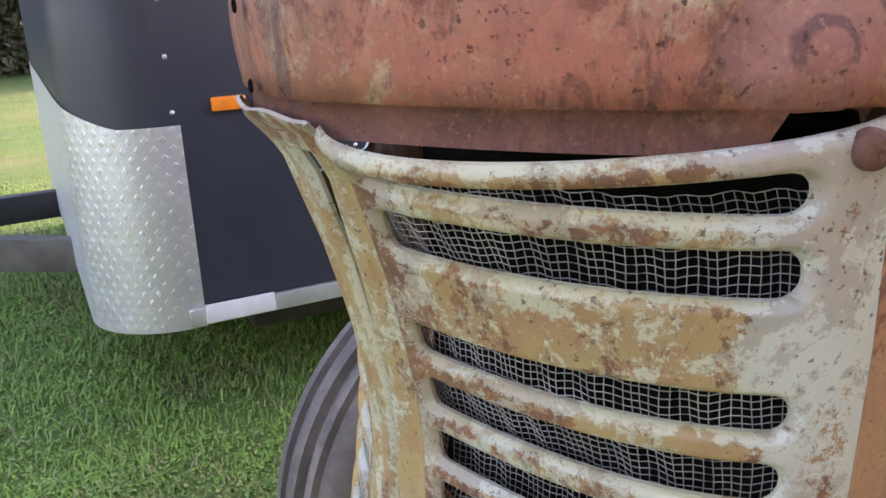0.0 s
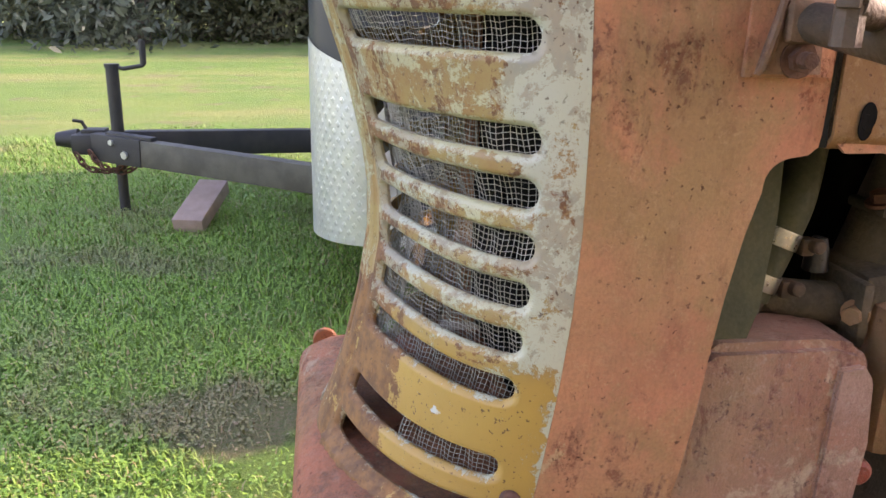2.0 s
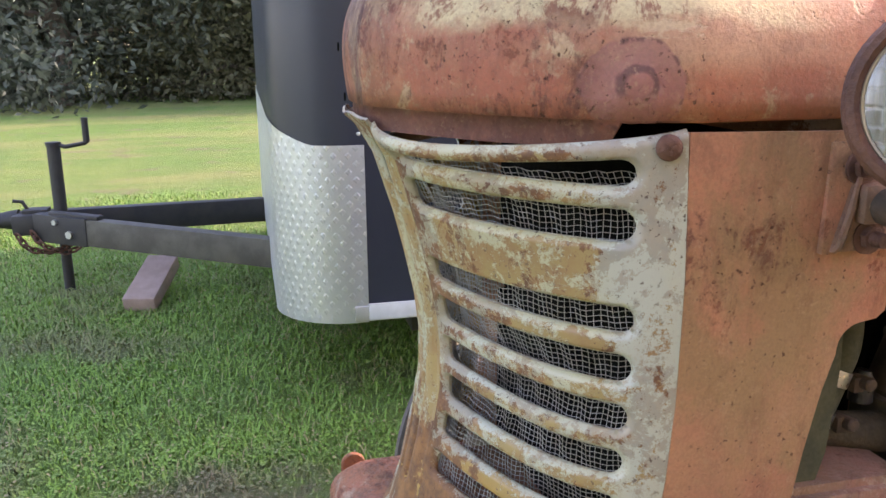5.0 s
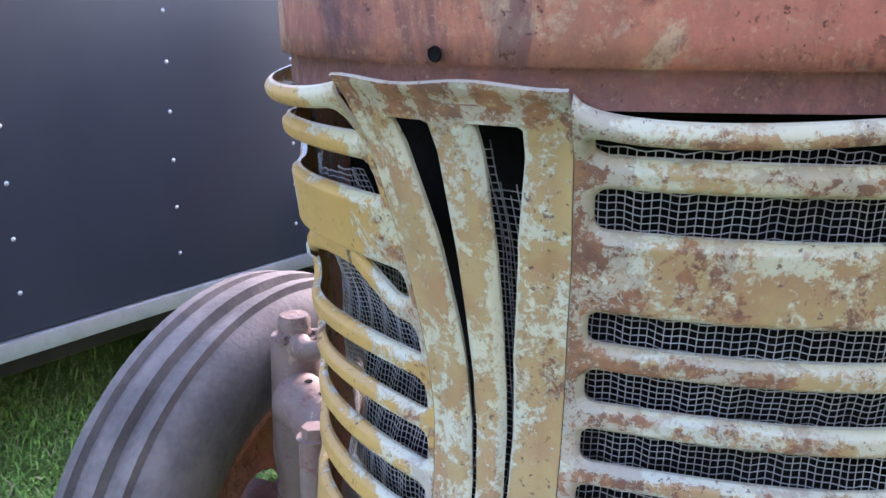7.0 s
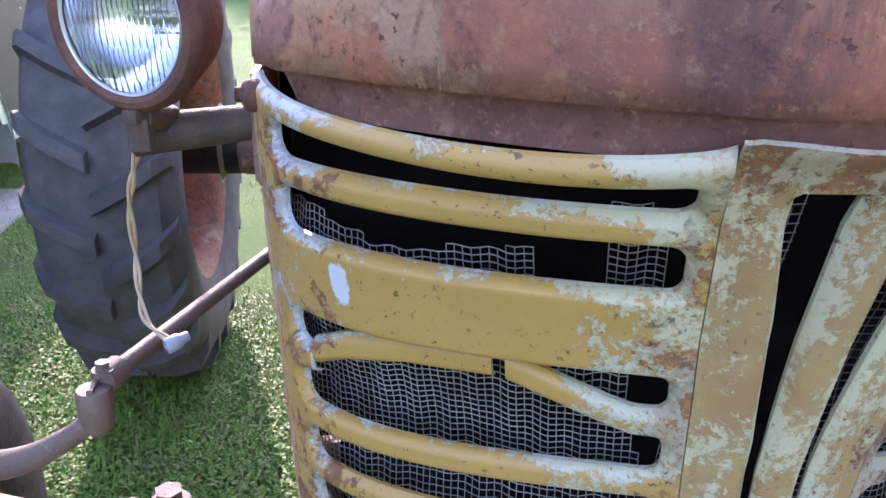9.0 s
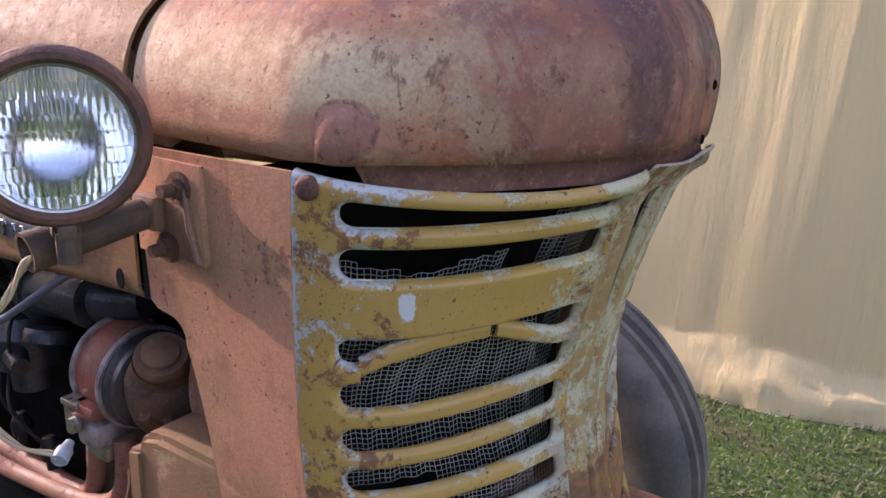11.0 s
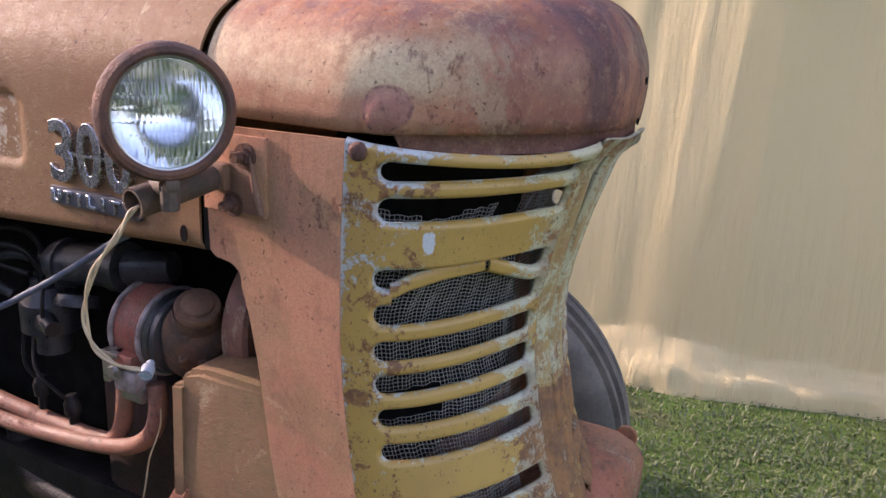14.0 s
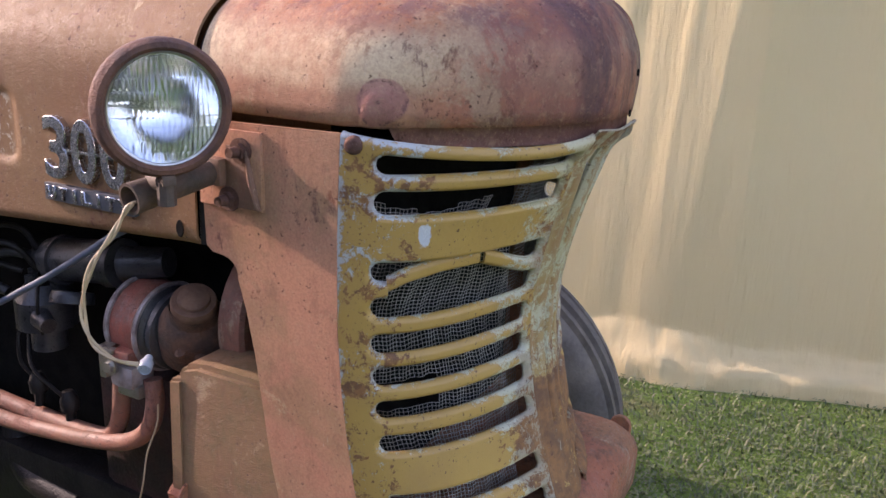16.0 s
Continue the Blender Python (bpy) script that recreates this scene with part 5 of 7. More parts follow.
for a, b in zip(rings, rings[1:]):
    for k in range(6):
        bm.faces.new((a[k], a[(k + 1) % 6], b[(k + 1) % 6], b[k]))
bm.faces.new(rings[0][::-1])
bm.faces.new(rings[-1])
bmesh.ops.bevel(bm, geom=[e for e in bm.edges], offset=0.004, segments=2, affect="EDGES", clamp_overlap=True)
bolster = part("front_frame", bm, cast_red, tractor, "heavy worn red cast front frame with bolt holes")
for side in (-1, 1):
    for y in (0.1195, 0.2235):
        pad = bmesh.new()
        o = arc(y, 0.670, 0.013, 0, 180, 8) + arc(y, 0.617, 0.013, 180, 360, 8)
        plate(pad, o, 0.006, lambda a, b, d, s=side: (s * (0.1950 - d), a, b))
        bmesh.ops.bevel(pad, geom=list(pad.edges), offset=0.0012, segments=1, affect="EDGES", clamp_overlap=True)
        part("boss", pad, cast_red, bolster)
        for z in (0.670, 0.613):
            hb = bmesh.new()
            lathe(hb, [(0.0050, 0.0), (0.0046, 0.0006), (0.0, 0.0003)], Matrix.Translation((side * 0.1952, y, z)) @ pose(0, 0, 0, 0, 0, 0 if side > 0 else 180), 14)
            part("hole", hb, black_core, bolster, "dark threaded hole")
    rear = bmesh.new()
    plate(rear, [(0.270, 0.606), (0.270, 0.664), (0.332, 0.664), (0.332, 0.606)], 0.004, lambda a, b, d, s=side: (s * (0.1938 - d), a, b))
    bmesh.ops.bevel(rear, geom=list(rear.edges), offset=0.0012, segments=2, affect="EDGES", clamp_overlap=True)
    part("frame_end", rear, cast_red, bolster)
    for za, zb in ((0.6655, 0.6640), (0.6585, 0.6570)):
        seam = bmesh.new()
        tube(seam, [(side * 0.1916, 0.140, za), (side * 0.1918, 0.160, za + 0.0012), (side * 0.1917, 0.182, zb), (side * 0.1916, 0.203, zb + 0.0015)], [0.0012, 0.0020, 0.0016, 0.0010], 7)
        part("casting_seam", seam, cast_red, bolster)
    # rail behind it: block with an arch over the axle
    rail = bmesh.new()
    shift = 0.018 if side > 0 else 0.007
    o = [(0.300, 0.690), (0.300, 0.612), (0.318, 0.606), (0.322, 0.650), (0.328, 0.672), (0.345, 0.688), (0.366, 0.692), (0.388, 0.690), (0.402, 0.680), (0.414, 0.660), (0.422, 0.642), (0.446, 0.645), (0.458, 0.655), (0.463, 0.745), (0.460, 0.795), (0.450, 0.812), (0.430, 0.818), (0.345, 0.818), (0.322, 0.80)]
    plate(rail, o, 0.06, lambda a, b, d, s=side, f=shift: (s * ((0.195 if b < 0.7 else 0.193) - d), a + f, b + 0.002))
    bmesh.ops.bevel(rail, geom=[e for e in rail.edges], offset=0.006, segments=2, affect="EDGES", clamp_overlap=True)
    ro = part("side_rail", rail, rail_mauve if side > 0 else ochre_cast, tractor, "worn cast side rail arched over the axle")
    boltm = bmesh.new()
    hex_bolt(boltm, (side * 0.19, 0.448 + shift, 0.670), (0, 1, 0), 0.012, 0.02)
    part("bolt", boltm, cast_red, ro)
    # rear half of the frame
    rr = bmesh.new()
    if side > 0:
        box(rr, (0.085, 0.490, 0.728), (0.188, 1.0, 0.835), 0.010)
        # dark box added where only a shaded gap lies below the rail
        under = bmesh.new()
        box(under, (0.07, 0.50, 0.55), (0.165, 1.0, 0.722), 0.012)
        part("rail_gap_shade", under, grime, tractor, "dark box standing for the shaded gap below the engine rail")
        plug = bmesh.new()
        tube(plug, [(0.158, 0.488, 0.717), (0.186, 0.484, 0.717), (0.189, 0.4835, 0.717)], [0.010, 0.010, 0.007], 16)
        part("drain_plug", plug, engine_red, tractor, "round red plug")
    else:
        box(rr, (-0.13, 0.475, 0.46), (-0.06, 1.0, 0.585), 0.012)
    part("frame_rail", rr, ochre_cast if side > 0 else grime, tractor, "dusty cast engine rail")
for y, z in ((0.504, 0.785), (0.512, 0.742)):
    bm = bmesh.new()
    hex_bolt(bm, (0.187, y, z), (1, 0, 0), 0.008, 0.008)
    part("bolt", bm, ochre_cast, tractor)
# rubbed rear strip of the far rail
bm = bmesh.new()
plate(bm, [(0.432, 0.800), (0.449, 0.802), (0.458, 0.790), (0.4605, 0.745), (0.456, 0.665), (0.440, 0.648), (0.424, 0.650)], 0.012, lambda a, b, d: (0.1968 - d, a + 0.018, b + 0.002))
bmesh.ops.bevel(bm, geom=list(bm.edges), offset=0.002, segments=2, affect="EDGES", clamp_overlap=True)
part("rub_strip", bm, rubbed_iron, tractor, "rubbed pale grey strip of the side rail")
# flange strip along the near rail's rear edge
bm = bmesh.new()
plate(bm, [(0.446, 0.800), (0.464, 0.796), (0.468, 0.66), (0.450, 0.645)], 0.014, lambda a, b, d: (-0.1965 + d, a + 0.007, b + 0.002))
bmesh.ops.bevel(bm, geom=list(bm.edges), offset=0.003, segments=2, affect="EDGES", clamp_overlap=True)
part("rail_flange", bm, ochre_cast, tractor)


# ---- front axle ----
def front_axle(side):
    coat = axle_red if side > 0 else axle_grey
    ax = bmesh.new()

    def at(x, dz=0.0):
        return Vector((side * x, 0.318 + 0.40 * (x - 0.02), 0.622 + dz))

    tube(ax, [at(0.0), at(0.10), at(0.36)], 0.047, 24)
    ao = part("axle_tube", ax, coat, tractor, "worn dusty front axle tube")
    inner = bmesh.new()
    tube(inner, [at(0.34), at(0.50)], 0.037, 24)
    part("axle_extension", inner, coat, ao)
    for x in (0.395, 0.432, 0.470):
        h = bmesh.new()
        p = at(x, 0.0372)
        lathe(h, [(0.0055, 0.0), (0.005, 0.0006), (0.0, 0.0004)], Matrix.Translation(p) @ pose(0, 0, 0, 0, -90, 0), 12)
        part("hole", h, black_core, ao, "dark adjustment hole")
    cl = bmesh.new()
    tube(cl, [at(0.335), at(0.375)], 0.056, 24)
    axis = (at(0.4) - at(0.3)).normalized()
    across = Vector((-axis.y, axis.x, 0))
    for s in (-1, 1):
        tube(cl, [at(0.355) + across * s * 0.052 + Vector((0, 0, -0.055)), at(0.355) + across * s * 0.052 + Vector((0, 0, 0.030))], 0.016, 14)
    co = part("clamp", cl, coat, ao, "bolted axle clamp")
    for p in (at(0.355) + across * 0.052 + Vector((0, 0, 0.030)), at(0.355) - across * 0.052 + Vector((0, 0, 0.030)), at(0.335) + Vector((0, 0, 0.053))):
        b = bmesh.new()
        hex_bolt(b, p, (0, 0, 1), 0.0125, 0.014)
        part("bolt", b, (rusty_iron if side > 0 else coat), ao)
    kp = bmesh.new()
    k = Vector((side * 0.527, 0.534, 0.008))
    lathe(kp, [(0.0, 0.705), (0.020, 0.703), (0.022, 0.690), (0.030, 0.690), (0.032, 0.660), (0.034, 0.52), (0.030, 0.50), (0.024, 0.44), (0.0, 0.44)], Matrix.Translation(k) @ pose(0, 0, 0, 0, -90, 0), 22)
    part("king_pin", kp, coat, ao, "upright king pin housing")
    cap = bmesh.new()
    lathe(cap, [(0.0, 0.718), (0.018, 0.717), (0.021, 0.711), (0.021, 0.700)], Matrix.Translation(k) @ pose(0, 0, 0, 0, -90, 0), 22)
    for a in (40, 160, 280):
        hex_bolt(cap, k + Vector((0.028 * math.cos(radians(a)), 0.028 * math.sin(radians(a)), 0.688)), (0, 0, 1), 0.006, 0.008)
    part("king_pin_cap", cap, (rusty_iron if side > 0 else coat), ao)
    arm = bmesh.new()
    pts = curve_pts([(side * 0.515, 0.527, 0.690), (side * 0.480, 0.508, 0.694), (side * 0.435, 0.488, 0.715), (side * 0.398, 0.479, 0.740), (side * 0.380, 0.480, 0.754)], 5)
    tube(arm, pts, [0.016 - 0.007 * min(n / 14, 1) for n in range(len(pts))], 12)
    part("steering_arm", arm, coat, ao)
    spin = bmesh.new()
    tube(spin, [k + Vector((0, 0, 0.47)), (side * 0.56, 0.56, 0.40), (side * 0.60, 0.58, 0.375)], [0.03, 0.03, 0.028], 14)
    part("spindle", spin, (rusty_iron if side > 0 else coat), ao)
    joint = bmesh.new()
    j = Vector((side * 0.380, 0.481, 0.012))
    lathe(joint, [(0.0, 0.768), (0.013, 0.767), (0.0145, 0.763), (0.0145, 0.742), (0.011, 0.730), (0.0, 0.728)], Matrix.Translation(j) @ pose(0, 0, 0, 0, -90, 0), 18)
    box(joint, (-0.0025, -0.010, 0.766), (0.0025, 0.010, 0.7705), 0.0, Matrix.Translation(j))
    part("ball_joint", joint, (rusty_iron if side > 0 else coat), ao)
    rod = bmesh.new()
    a, b = Vector((side * 0.374, 0.492, 0.781)), Vector((side * 0.2495, 0.74, 0.806))
    tube(rod, [a, a.lerp(b, 0.06), a.lerp(b, 0.07), a.lerp(b, 0.95), b], [0.009, 0.010, 0.0075, 0.0075, 0.0075], 12)
    lathe(rod, [(0.0, -0.012), (0.012, -0.010), (0.012, 0.010), (0.0, 0.012)], Matrix.Translation(a.lerp(b, 0.03)) @ (b - a).to_track_quat("X", "Z").to_matrix().to_4x4(), 12)
    hex_bolt(rod, a + Vector((0, 0, 0.008)), (0, 0, 1), 0.006, 0.008)
    part("drag_link", rod, coat, ao, "straight steering rod")
    lever = bmesh.new()
    tube(lever, [b + Vector((0, 0.0, 0.02)), b + Vector((-side * 0.02, 0.01, -0.01)), b + Vector((-side * 0.08, 0.03, 0.12)), b + Vector((-side * 0.10, 0.05, 0.16))], [0.012, 0.014, 0.018, 0.03], 12)
    part("steering_lever", lever, coat, ao)
    ao.location = (0, 0.017, 0.002)


front_axle(-1)
front_axle(1)


def ribbed_wheel(side):
    """Front wheel: tyre with three raised ribs, pressed disc rim and hub."""
    wide, big = (0.92, 0.972) if side > 0 else (1.04, 0.992)
    m = Matrix.Translation((side * (0.645 if side > 0 else 0.653), 0.606 if side < 0 else 0.584, 0.372 * big)) @ pose(0, 0, 0, 0, 0, 7 if side > 0 else 187) @ Matrix.Diagonal((wide, big, big, 1))
    ty = bmesh.new()
    prof = [(0.212, -0.058), (0.222, -0.066), (0.262, -0.080), (0.305, -0.082), (0.335, -0.074), (0.352, -0.060), (0.356, -0.050), (0.367, -0.048), (0.368, -0.034), (0.358, -0.030), (0.357, -0.014), (0.371, -0.011), (0.372, 0.011), (0.357, 0.014), (0.358, 0.030), (0.368, 0.034), (0.367, 0.048), (0.356, 0.050), (0.352, 0.060), (0.335, 0.074), (0.305, 0.082), (0.262, 0.080), (0.222, 0.066), (0.212, 0.058)]
    lathe(ty, prof, m, 72)
    wheel = part("front_wheel", ty, front_rubber, tractor, "front wheel with a weathered ribbed tyre")
    rim = bmesh.new()
    lathe(rim, [(0.226, -0.062), (0.222, -0.066), (0.205, -0.060), (0.190, -0.040), (0.186, 0.0), (0.190, 0.040), (0.205, 0.060), (0.222, 0.066), (0.226, 0.062)], m, 48)
    lathe(rim, [(0.188, 0.012), (0.150, 0.030), (0.110, 0.034), (0.080, 0.022), (0.060, 0.022), (0.060, 0.012), (0.150, 0.018), (0.188, 0.002)], m, 48)
    part("rim", rim, cast_red, wheel, "worn red disc rim")
    hub = bmesh.new()
    lathe(hub, [(0.0, 0.070), (0.030, 0.068), (0.036, 0.055), (0.040, 0.022), (0.040, -0.060), (0.030, -0.075), (0.0, -0.075)], m, 24)
    part("hub", hub, rusty_iron, wheel)
    for n in range(6):
        b = bmesh.new()
        a = 2 * math.pi * n / 6
        p = m @ Vector((0.022, 0.068 * math.cos(a), 0.068 * math.sin(a)))
        hex_bolt(b, p, m.to_3x3() @ Vector((1, 0, 0)), 0.009, 0.012)
        part("wheel_bolt", b, rusty_iron, wheel)


ribbed_wheel(-1)
ribbed_wheel(1)


def lug_wheel(side):
    """Rear wheel: carcass, slanted lugs in two rows, rim and hub."""
    m = Matrix.Translation((side * 0.69, 2.16, 0.63)) @ pose(0, 0, 0, 0, 0, 0 if side > 0 else 180)
    ty = bmesh.new()
    lathe(ty, [(0.36, -0.115), (0.38, -0.135), (0.46, -0.155), (0.54, -0.150), (0.585, -0.125), (0.600, -0.060), (0.603, 0.0), (0.600, 0.060), (0.585, 0.125), (0.54, 0.150), (0.46, 0.155), (0.38, 0.135), (0.36, 0.115)], m, 64)
    wheel = part("rear_wheel", ty, rubber, tractor, "large rear wheel with worn lugged tyre")
    for n in range(22):
        for s in (-1, 1):
            a0 = 2 * math.pi * (n + (0.5 if s > 0 else 0)) / 22
            lug = bmesh.new()
            sect = []
            for w, r0, r1, da in ((0.0, 0.600, 0.632, 0.0), (0.07, 0.596, 0.634, 0.06), (0.125, 0.575, 0.622, 0.12), (0.152, 0.53, 0.575, 0.15)):
                ring = []
                for r, spread in ((r0 - 0.006, -0.046), (r1, -0.028), (r1, 0.028), (r0 - 0.006, 0.046)):
                    a = a0 + da * 1.0 + spread
                    ring.append(lug.verts.new(m @ Vector((s * w, r * math.cos(a), r * math.sin(a)))))
                sect.append(ring)
            for p, q in zip(sect, sect[1:]):
                for k in range(3):
                    lug.faces.new((p[k], p[k + 1], q[k + 1], q[k]))
            lug.faces.new(sect[0])
            lug.faces.new(sect[-1][::-1])
            part("lug", lug, rubber, wheel)
    rim = bmesh.new()
    lathe(rim, [(0.385, -0.125), (0.375, -0.130), (0.350, -0.11), (0.335, -0.06), (0.333, 0.0), (0.335, 0.06), (0.350, 0.11), (0.375, 0.130), (0.385, 0.125)], m, 56)
    lathe(rim, [(0.334, 0.02), (0.26, 0.055), (0.15, 0.065), (0.09, 0.04), (0.09, 0.02), (0.334, 0.0)], m, 56)
    part("rim", rim, cast_red, wheel)
    hub = bmesh.new()
    lathe(hub, [(0.0, 0.10), (0.06, 0.095), (0.085, 0.05), (0.09, -0.20), (0.075, -0.60), (0.0, -0.60)], m, 24)
    part("hub", hub, grime, wheel)


lug_wheel(-1)
lug_wheel(1)
# housing out of view, joining the wheels and added to shade the lawn
for side in (-1, 1):
    bm = bmesh.new()
    tube(bm, [(side * 0.18, 2.16, 0.63), (side * 0.24, 2.16, 0.63), (side * 0.50, 2.16, 0.63), (side * 0.515, 2.16, 0.63)], [0.15, 0.115, 0.085, 0.105], 24)
    part("rear_axle_housing", bm, axle_grey, tractor, "rear axle housing, out of view, added to shade the lawn")


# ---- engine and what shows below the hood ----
# engine block set near black: the bay's deep shade is in its colour
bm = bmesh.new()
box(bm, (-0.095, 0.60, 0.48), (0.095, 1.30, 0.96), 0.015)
engine = part("engine", bm, black_core, tractor, "near-black engine block below the hood")
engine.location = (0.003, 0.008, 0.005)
# black boxes added so no light shows through the engine bay
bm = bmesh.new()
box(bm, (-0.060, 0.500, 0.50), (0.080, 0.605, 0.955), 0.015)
part("front_light_stop", bm, black_core, engine, "black box added to stop light showing through the engine bay")
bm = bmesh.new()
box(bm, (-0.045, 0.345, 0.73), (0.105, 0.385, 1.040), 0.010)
part("rear_light_stop", bm, black_core, engine, "black box added behind the radiator to stop light showing through")
# box added to block sun from behind and keep the engine bay dark
bm = bmesh.new()
box(bm, (-0.175, 0.98, 0.44), (0.175, 1.29, 0.95), 0.03)
part("bay_sun_block", bm, grime, engine, "box added behind the engine to keep sun out of the bay")
bm = bmesh.new()
box(bm, (-0.20, 1.28, 0.42), (0.20, 2.40, 0.86), 0.04)
part("gearbox", bm, cast_red, tractor, "red gearbox and rear housing")
bm = bmesh.new()
tube(bm, [(-0.130, 0.715, 0.852), (-0.130, 0.705, 0.853), (-0.130, 0.704, 0.853), (-0.130, 0.610, 0.866), (-0.130, 0.609, 0.866), (-0.130, 0.590, 0.868)], [0.017, 0.020, 0.0245, 0.0245, 0.0275, 0.0275], 22)
tube(bm, [(-0.130, 0.735, 0.850), (-0.130, 0.715, 0.852)], 0.012, 14)
tube(bm, [(-0.130, 0.692, 0.854), (-0.130, 0.684, 0.855)], 0.0285, 22)
tube(bm, [(-0.130, 0.590, 0.868), (-0.115, 0.54, 0.875)], [0.020, 0.016], 16)
part("generator", bm, unit_black, engine, "oily black generator")
bm = bmesh.new()
tube(bm, [(-0.138, 0.715, 0.745), (-0.138, 0.715, 0.772), (-0.138, 0.715, 0.774), (-0.138, 0.715, 0.808)], [0.020, 0.020, 0.034, 0.034], 20)
tube(bm, [(-0.138, 0.715, 0.808), (-0.138, 0.715, 0.818), (-0.138, 0.715, 0.826)], [0.033, 0.026, 0.020], 20)
for turn in range(4):
    d = Vector((0.018 * math.cos(turn * 1.57), 0.018 * math.sin(turn * 1.57), 0))
    tube(bm, [Vector((-0.138, 0.715, 0.818)) + d, Vector((-0.138, 0.715, 0.838)) + d], 0.0055, 8)
tube(bm, [(-0.165, 0.69, 0.795), (-0.172, 0.668, 0.792)], [0.012, 0.009], 12)
lathe(bm, [(0.0, 0.014), (0.022, 0.013), (0.024, 0.008), (0.024, 0.0), (0.0, -0.002)], Matrix.Translation((-0.15, 0.655, 0.815)) @ pose(0, 0, 0, 0, -70, 20), 18)
part("distributor", bm, unit_black, engine, "grimy distributor with stubby towers")
for tall, pts in enumerate(([(-0.14, 0.72, 0.838), (-0.16, 0.735, 0.872), (-0.175, 0.79, 0.866), (-0.15, 0.86, 0.83)], [(-0.15, 0.735, 0.838), (-0.18, 0.77, 0.852), (-0.17, 0.81, 0.80), (-0.13, 0.87, 0.77)], [(-0.13, 0.715, 0.835), (-0.14, 0.745, 0.885), (-0.165, 0.80, 0.88), (-0.16, 0.86, 0.85), (-0.14, 0.90, 0.80)], [(-0.155, 0.70, 0.838), (-0.172, 0.682, 0.825), (-0.172, 0.684, 0.80), (-0.165, 0.690, 0.775)], [(-0.15, 0.735, 0.765), (-0.165, 0.715, 0.73), (-0.160, 0.685, 0.705), (-0.15, 0.675, 0.69)], [(-0.15, 0.75, 0.775), (-0.16, 0.742, 0.73), (-0.15, 0.728, 0.700)])):
    bm = bmesh.new()
    tube(bm, curve_pts(pts, 7), 0.0038 if tall < 3 else 0.0022, 8)
    part("plug_lead", bm, grime, engine)
for y, z in ((0.675, 0.690), (0.728, 0.700)):
    bm = bmesh.new()
    tube(bm, [(-0.150, y, z - 0.012), (-0.150, y, z), (-0.150, y + 0.002, z + 0.012)], [0.010, 0.011, 0.006], 12)
    tube(bm, [(-0.150, y, z - 0.03), (-0.150, y, z - 0.012)], 0.006, 10)
    part("spark_plug", bm, grime, engine)
bm = bmesh.new()
tube(bm, curve_pts([(-0.134, 0.728, 0.852), (-0.150, 0.755, 0.858), (-0.162, 0.782, 0.846), (-0.162, 0.784, 0.822), (-0.152, 0.762, 0.808)], 7), 0.0062, 10)
part("cable", bm, unit_black, engine, "thick black cable bent back on itself")
bm = bmesh.new()
tube(bm, curve_pts([(-0.205, 0.50, 0.938), (-0.203, 0.525, 0.925), (-0.200, 0.60, 0.880), (-0.200, 0.66, 0.846), (-0.200, 0.73, 0.811), (-0.195, 0.83, 0.785), (-0.18, 0.95, 0.77)], 8), 0.0036, 10)
part("cable", bm, cable_blue, engine, "blue-grey cable looped across the engine")
# red drum housing with rims, its bracket and the squat filler in front of it
bm = bmesh.new()
mo = Matrix.Translation((-0.132, 0.546, 0.812)) @ pose(0, 0, 0, 0, 0, 86)
lathe(bm, [(0.0, -0.022), (0.044, -0.022), (0.0455, -0.018), (0.0455, 0.018), (0.044, 0.022), (0.0, 0.022)], mo, 40)
box(bm, (-0.187, 0.530, 0.784), (-0.165, 0.564, 0.798), 0.005)
drum = part("drum_housing", bm, engine_red, engine, "chipped red drum housing")
for q in (-0.022, 0.0215):
    bm = bmesh.new()
    lathe(bm, [(0.0445, q - 0.0030), (0.0480, q - 0.0028), (0.0490, q), (0.0480, q + 0.0028), (0.0445, q + 0.0030)], mo, 44)
    part("drum_rim", bm, worn_pale, drum, "rubbed pale rim")
bm = bmesh.new()
box(bm, (-0.182, 0.532, 0.752), (-0.150, 0.566, 0.778), 0.006)
part("drum_foot", bm, worn_pale, drum, "scuffed grey foot")
# black disc set over the drum's front for the dark gap there
bm = bmesh.new()
lathe(bm, [(0.0, -0.044), (0.030, -0.044), (0.0425, -0.040), (0.043, -0.034), (0.040, -0.030), (0.0455, -0.027), (0.0455, -0.024), (0.0, -0.024)], mo, 36)
part("drum_shade_disc", bm, unit_black, drum, "black disc added over the drum's shaded front")
bm = bmesh.new()
box(bm, (-0.189, 0.550, 0.792), (-0.168, 0.574, 0.798), 0.002)
box(bm, (-0.186, 0.566, 0.761), (-0.176, 0.575, 0.796), 0.002)
box(bm, (-0.178, 0.528, 0.742), (-0.160, 0.560, 0.756), 0.003)
hex_bolt(bm, (-0.187, 0.556, 0.778), (-1, 0, 0), 0.006, 0.005)
part("clamp_bracket", bm, clamp_steel, engine, "pale metal bracket")
bm = bmesh.new()
c = Vector((-0.127, 0.496, 0.789))
tz = Matrix.Translation(c) @ pose(0, 0, 0, 0, -122, 45)
lathe(bm, [(0.0, 0.008), (0.036, 0.008), (0.037, 0.014), (0.037, 0.034), (0.035, 0.050), (0.030, 0.060), (0.025, 0.065), (0.024, 0.078)], tz, 30)
for dent in range(9):
    q = tz @ Vector((0.004 + 0.005 * dent, -0.0365 * math.cos(0.5 * dent - 2.0), 0.0365 * math.sin(0.5 * dent - 2.0)))
    lathe(bm, [(0.0, -0.006), (0.005, -0.003), (0.006, 0.001), (0.0, 0.006)], Matrix.Translation(q) @ pose(0, 0, 0, 40 * dent, 30 * dent, 0), 7)
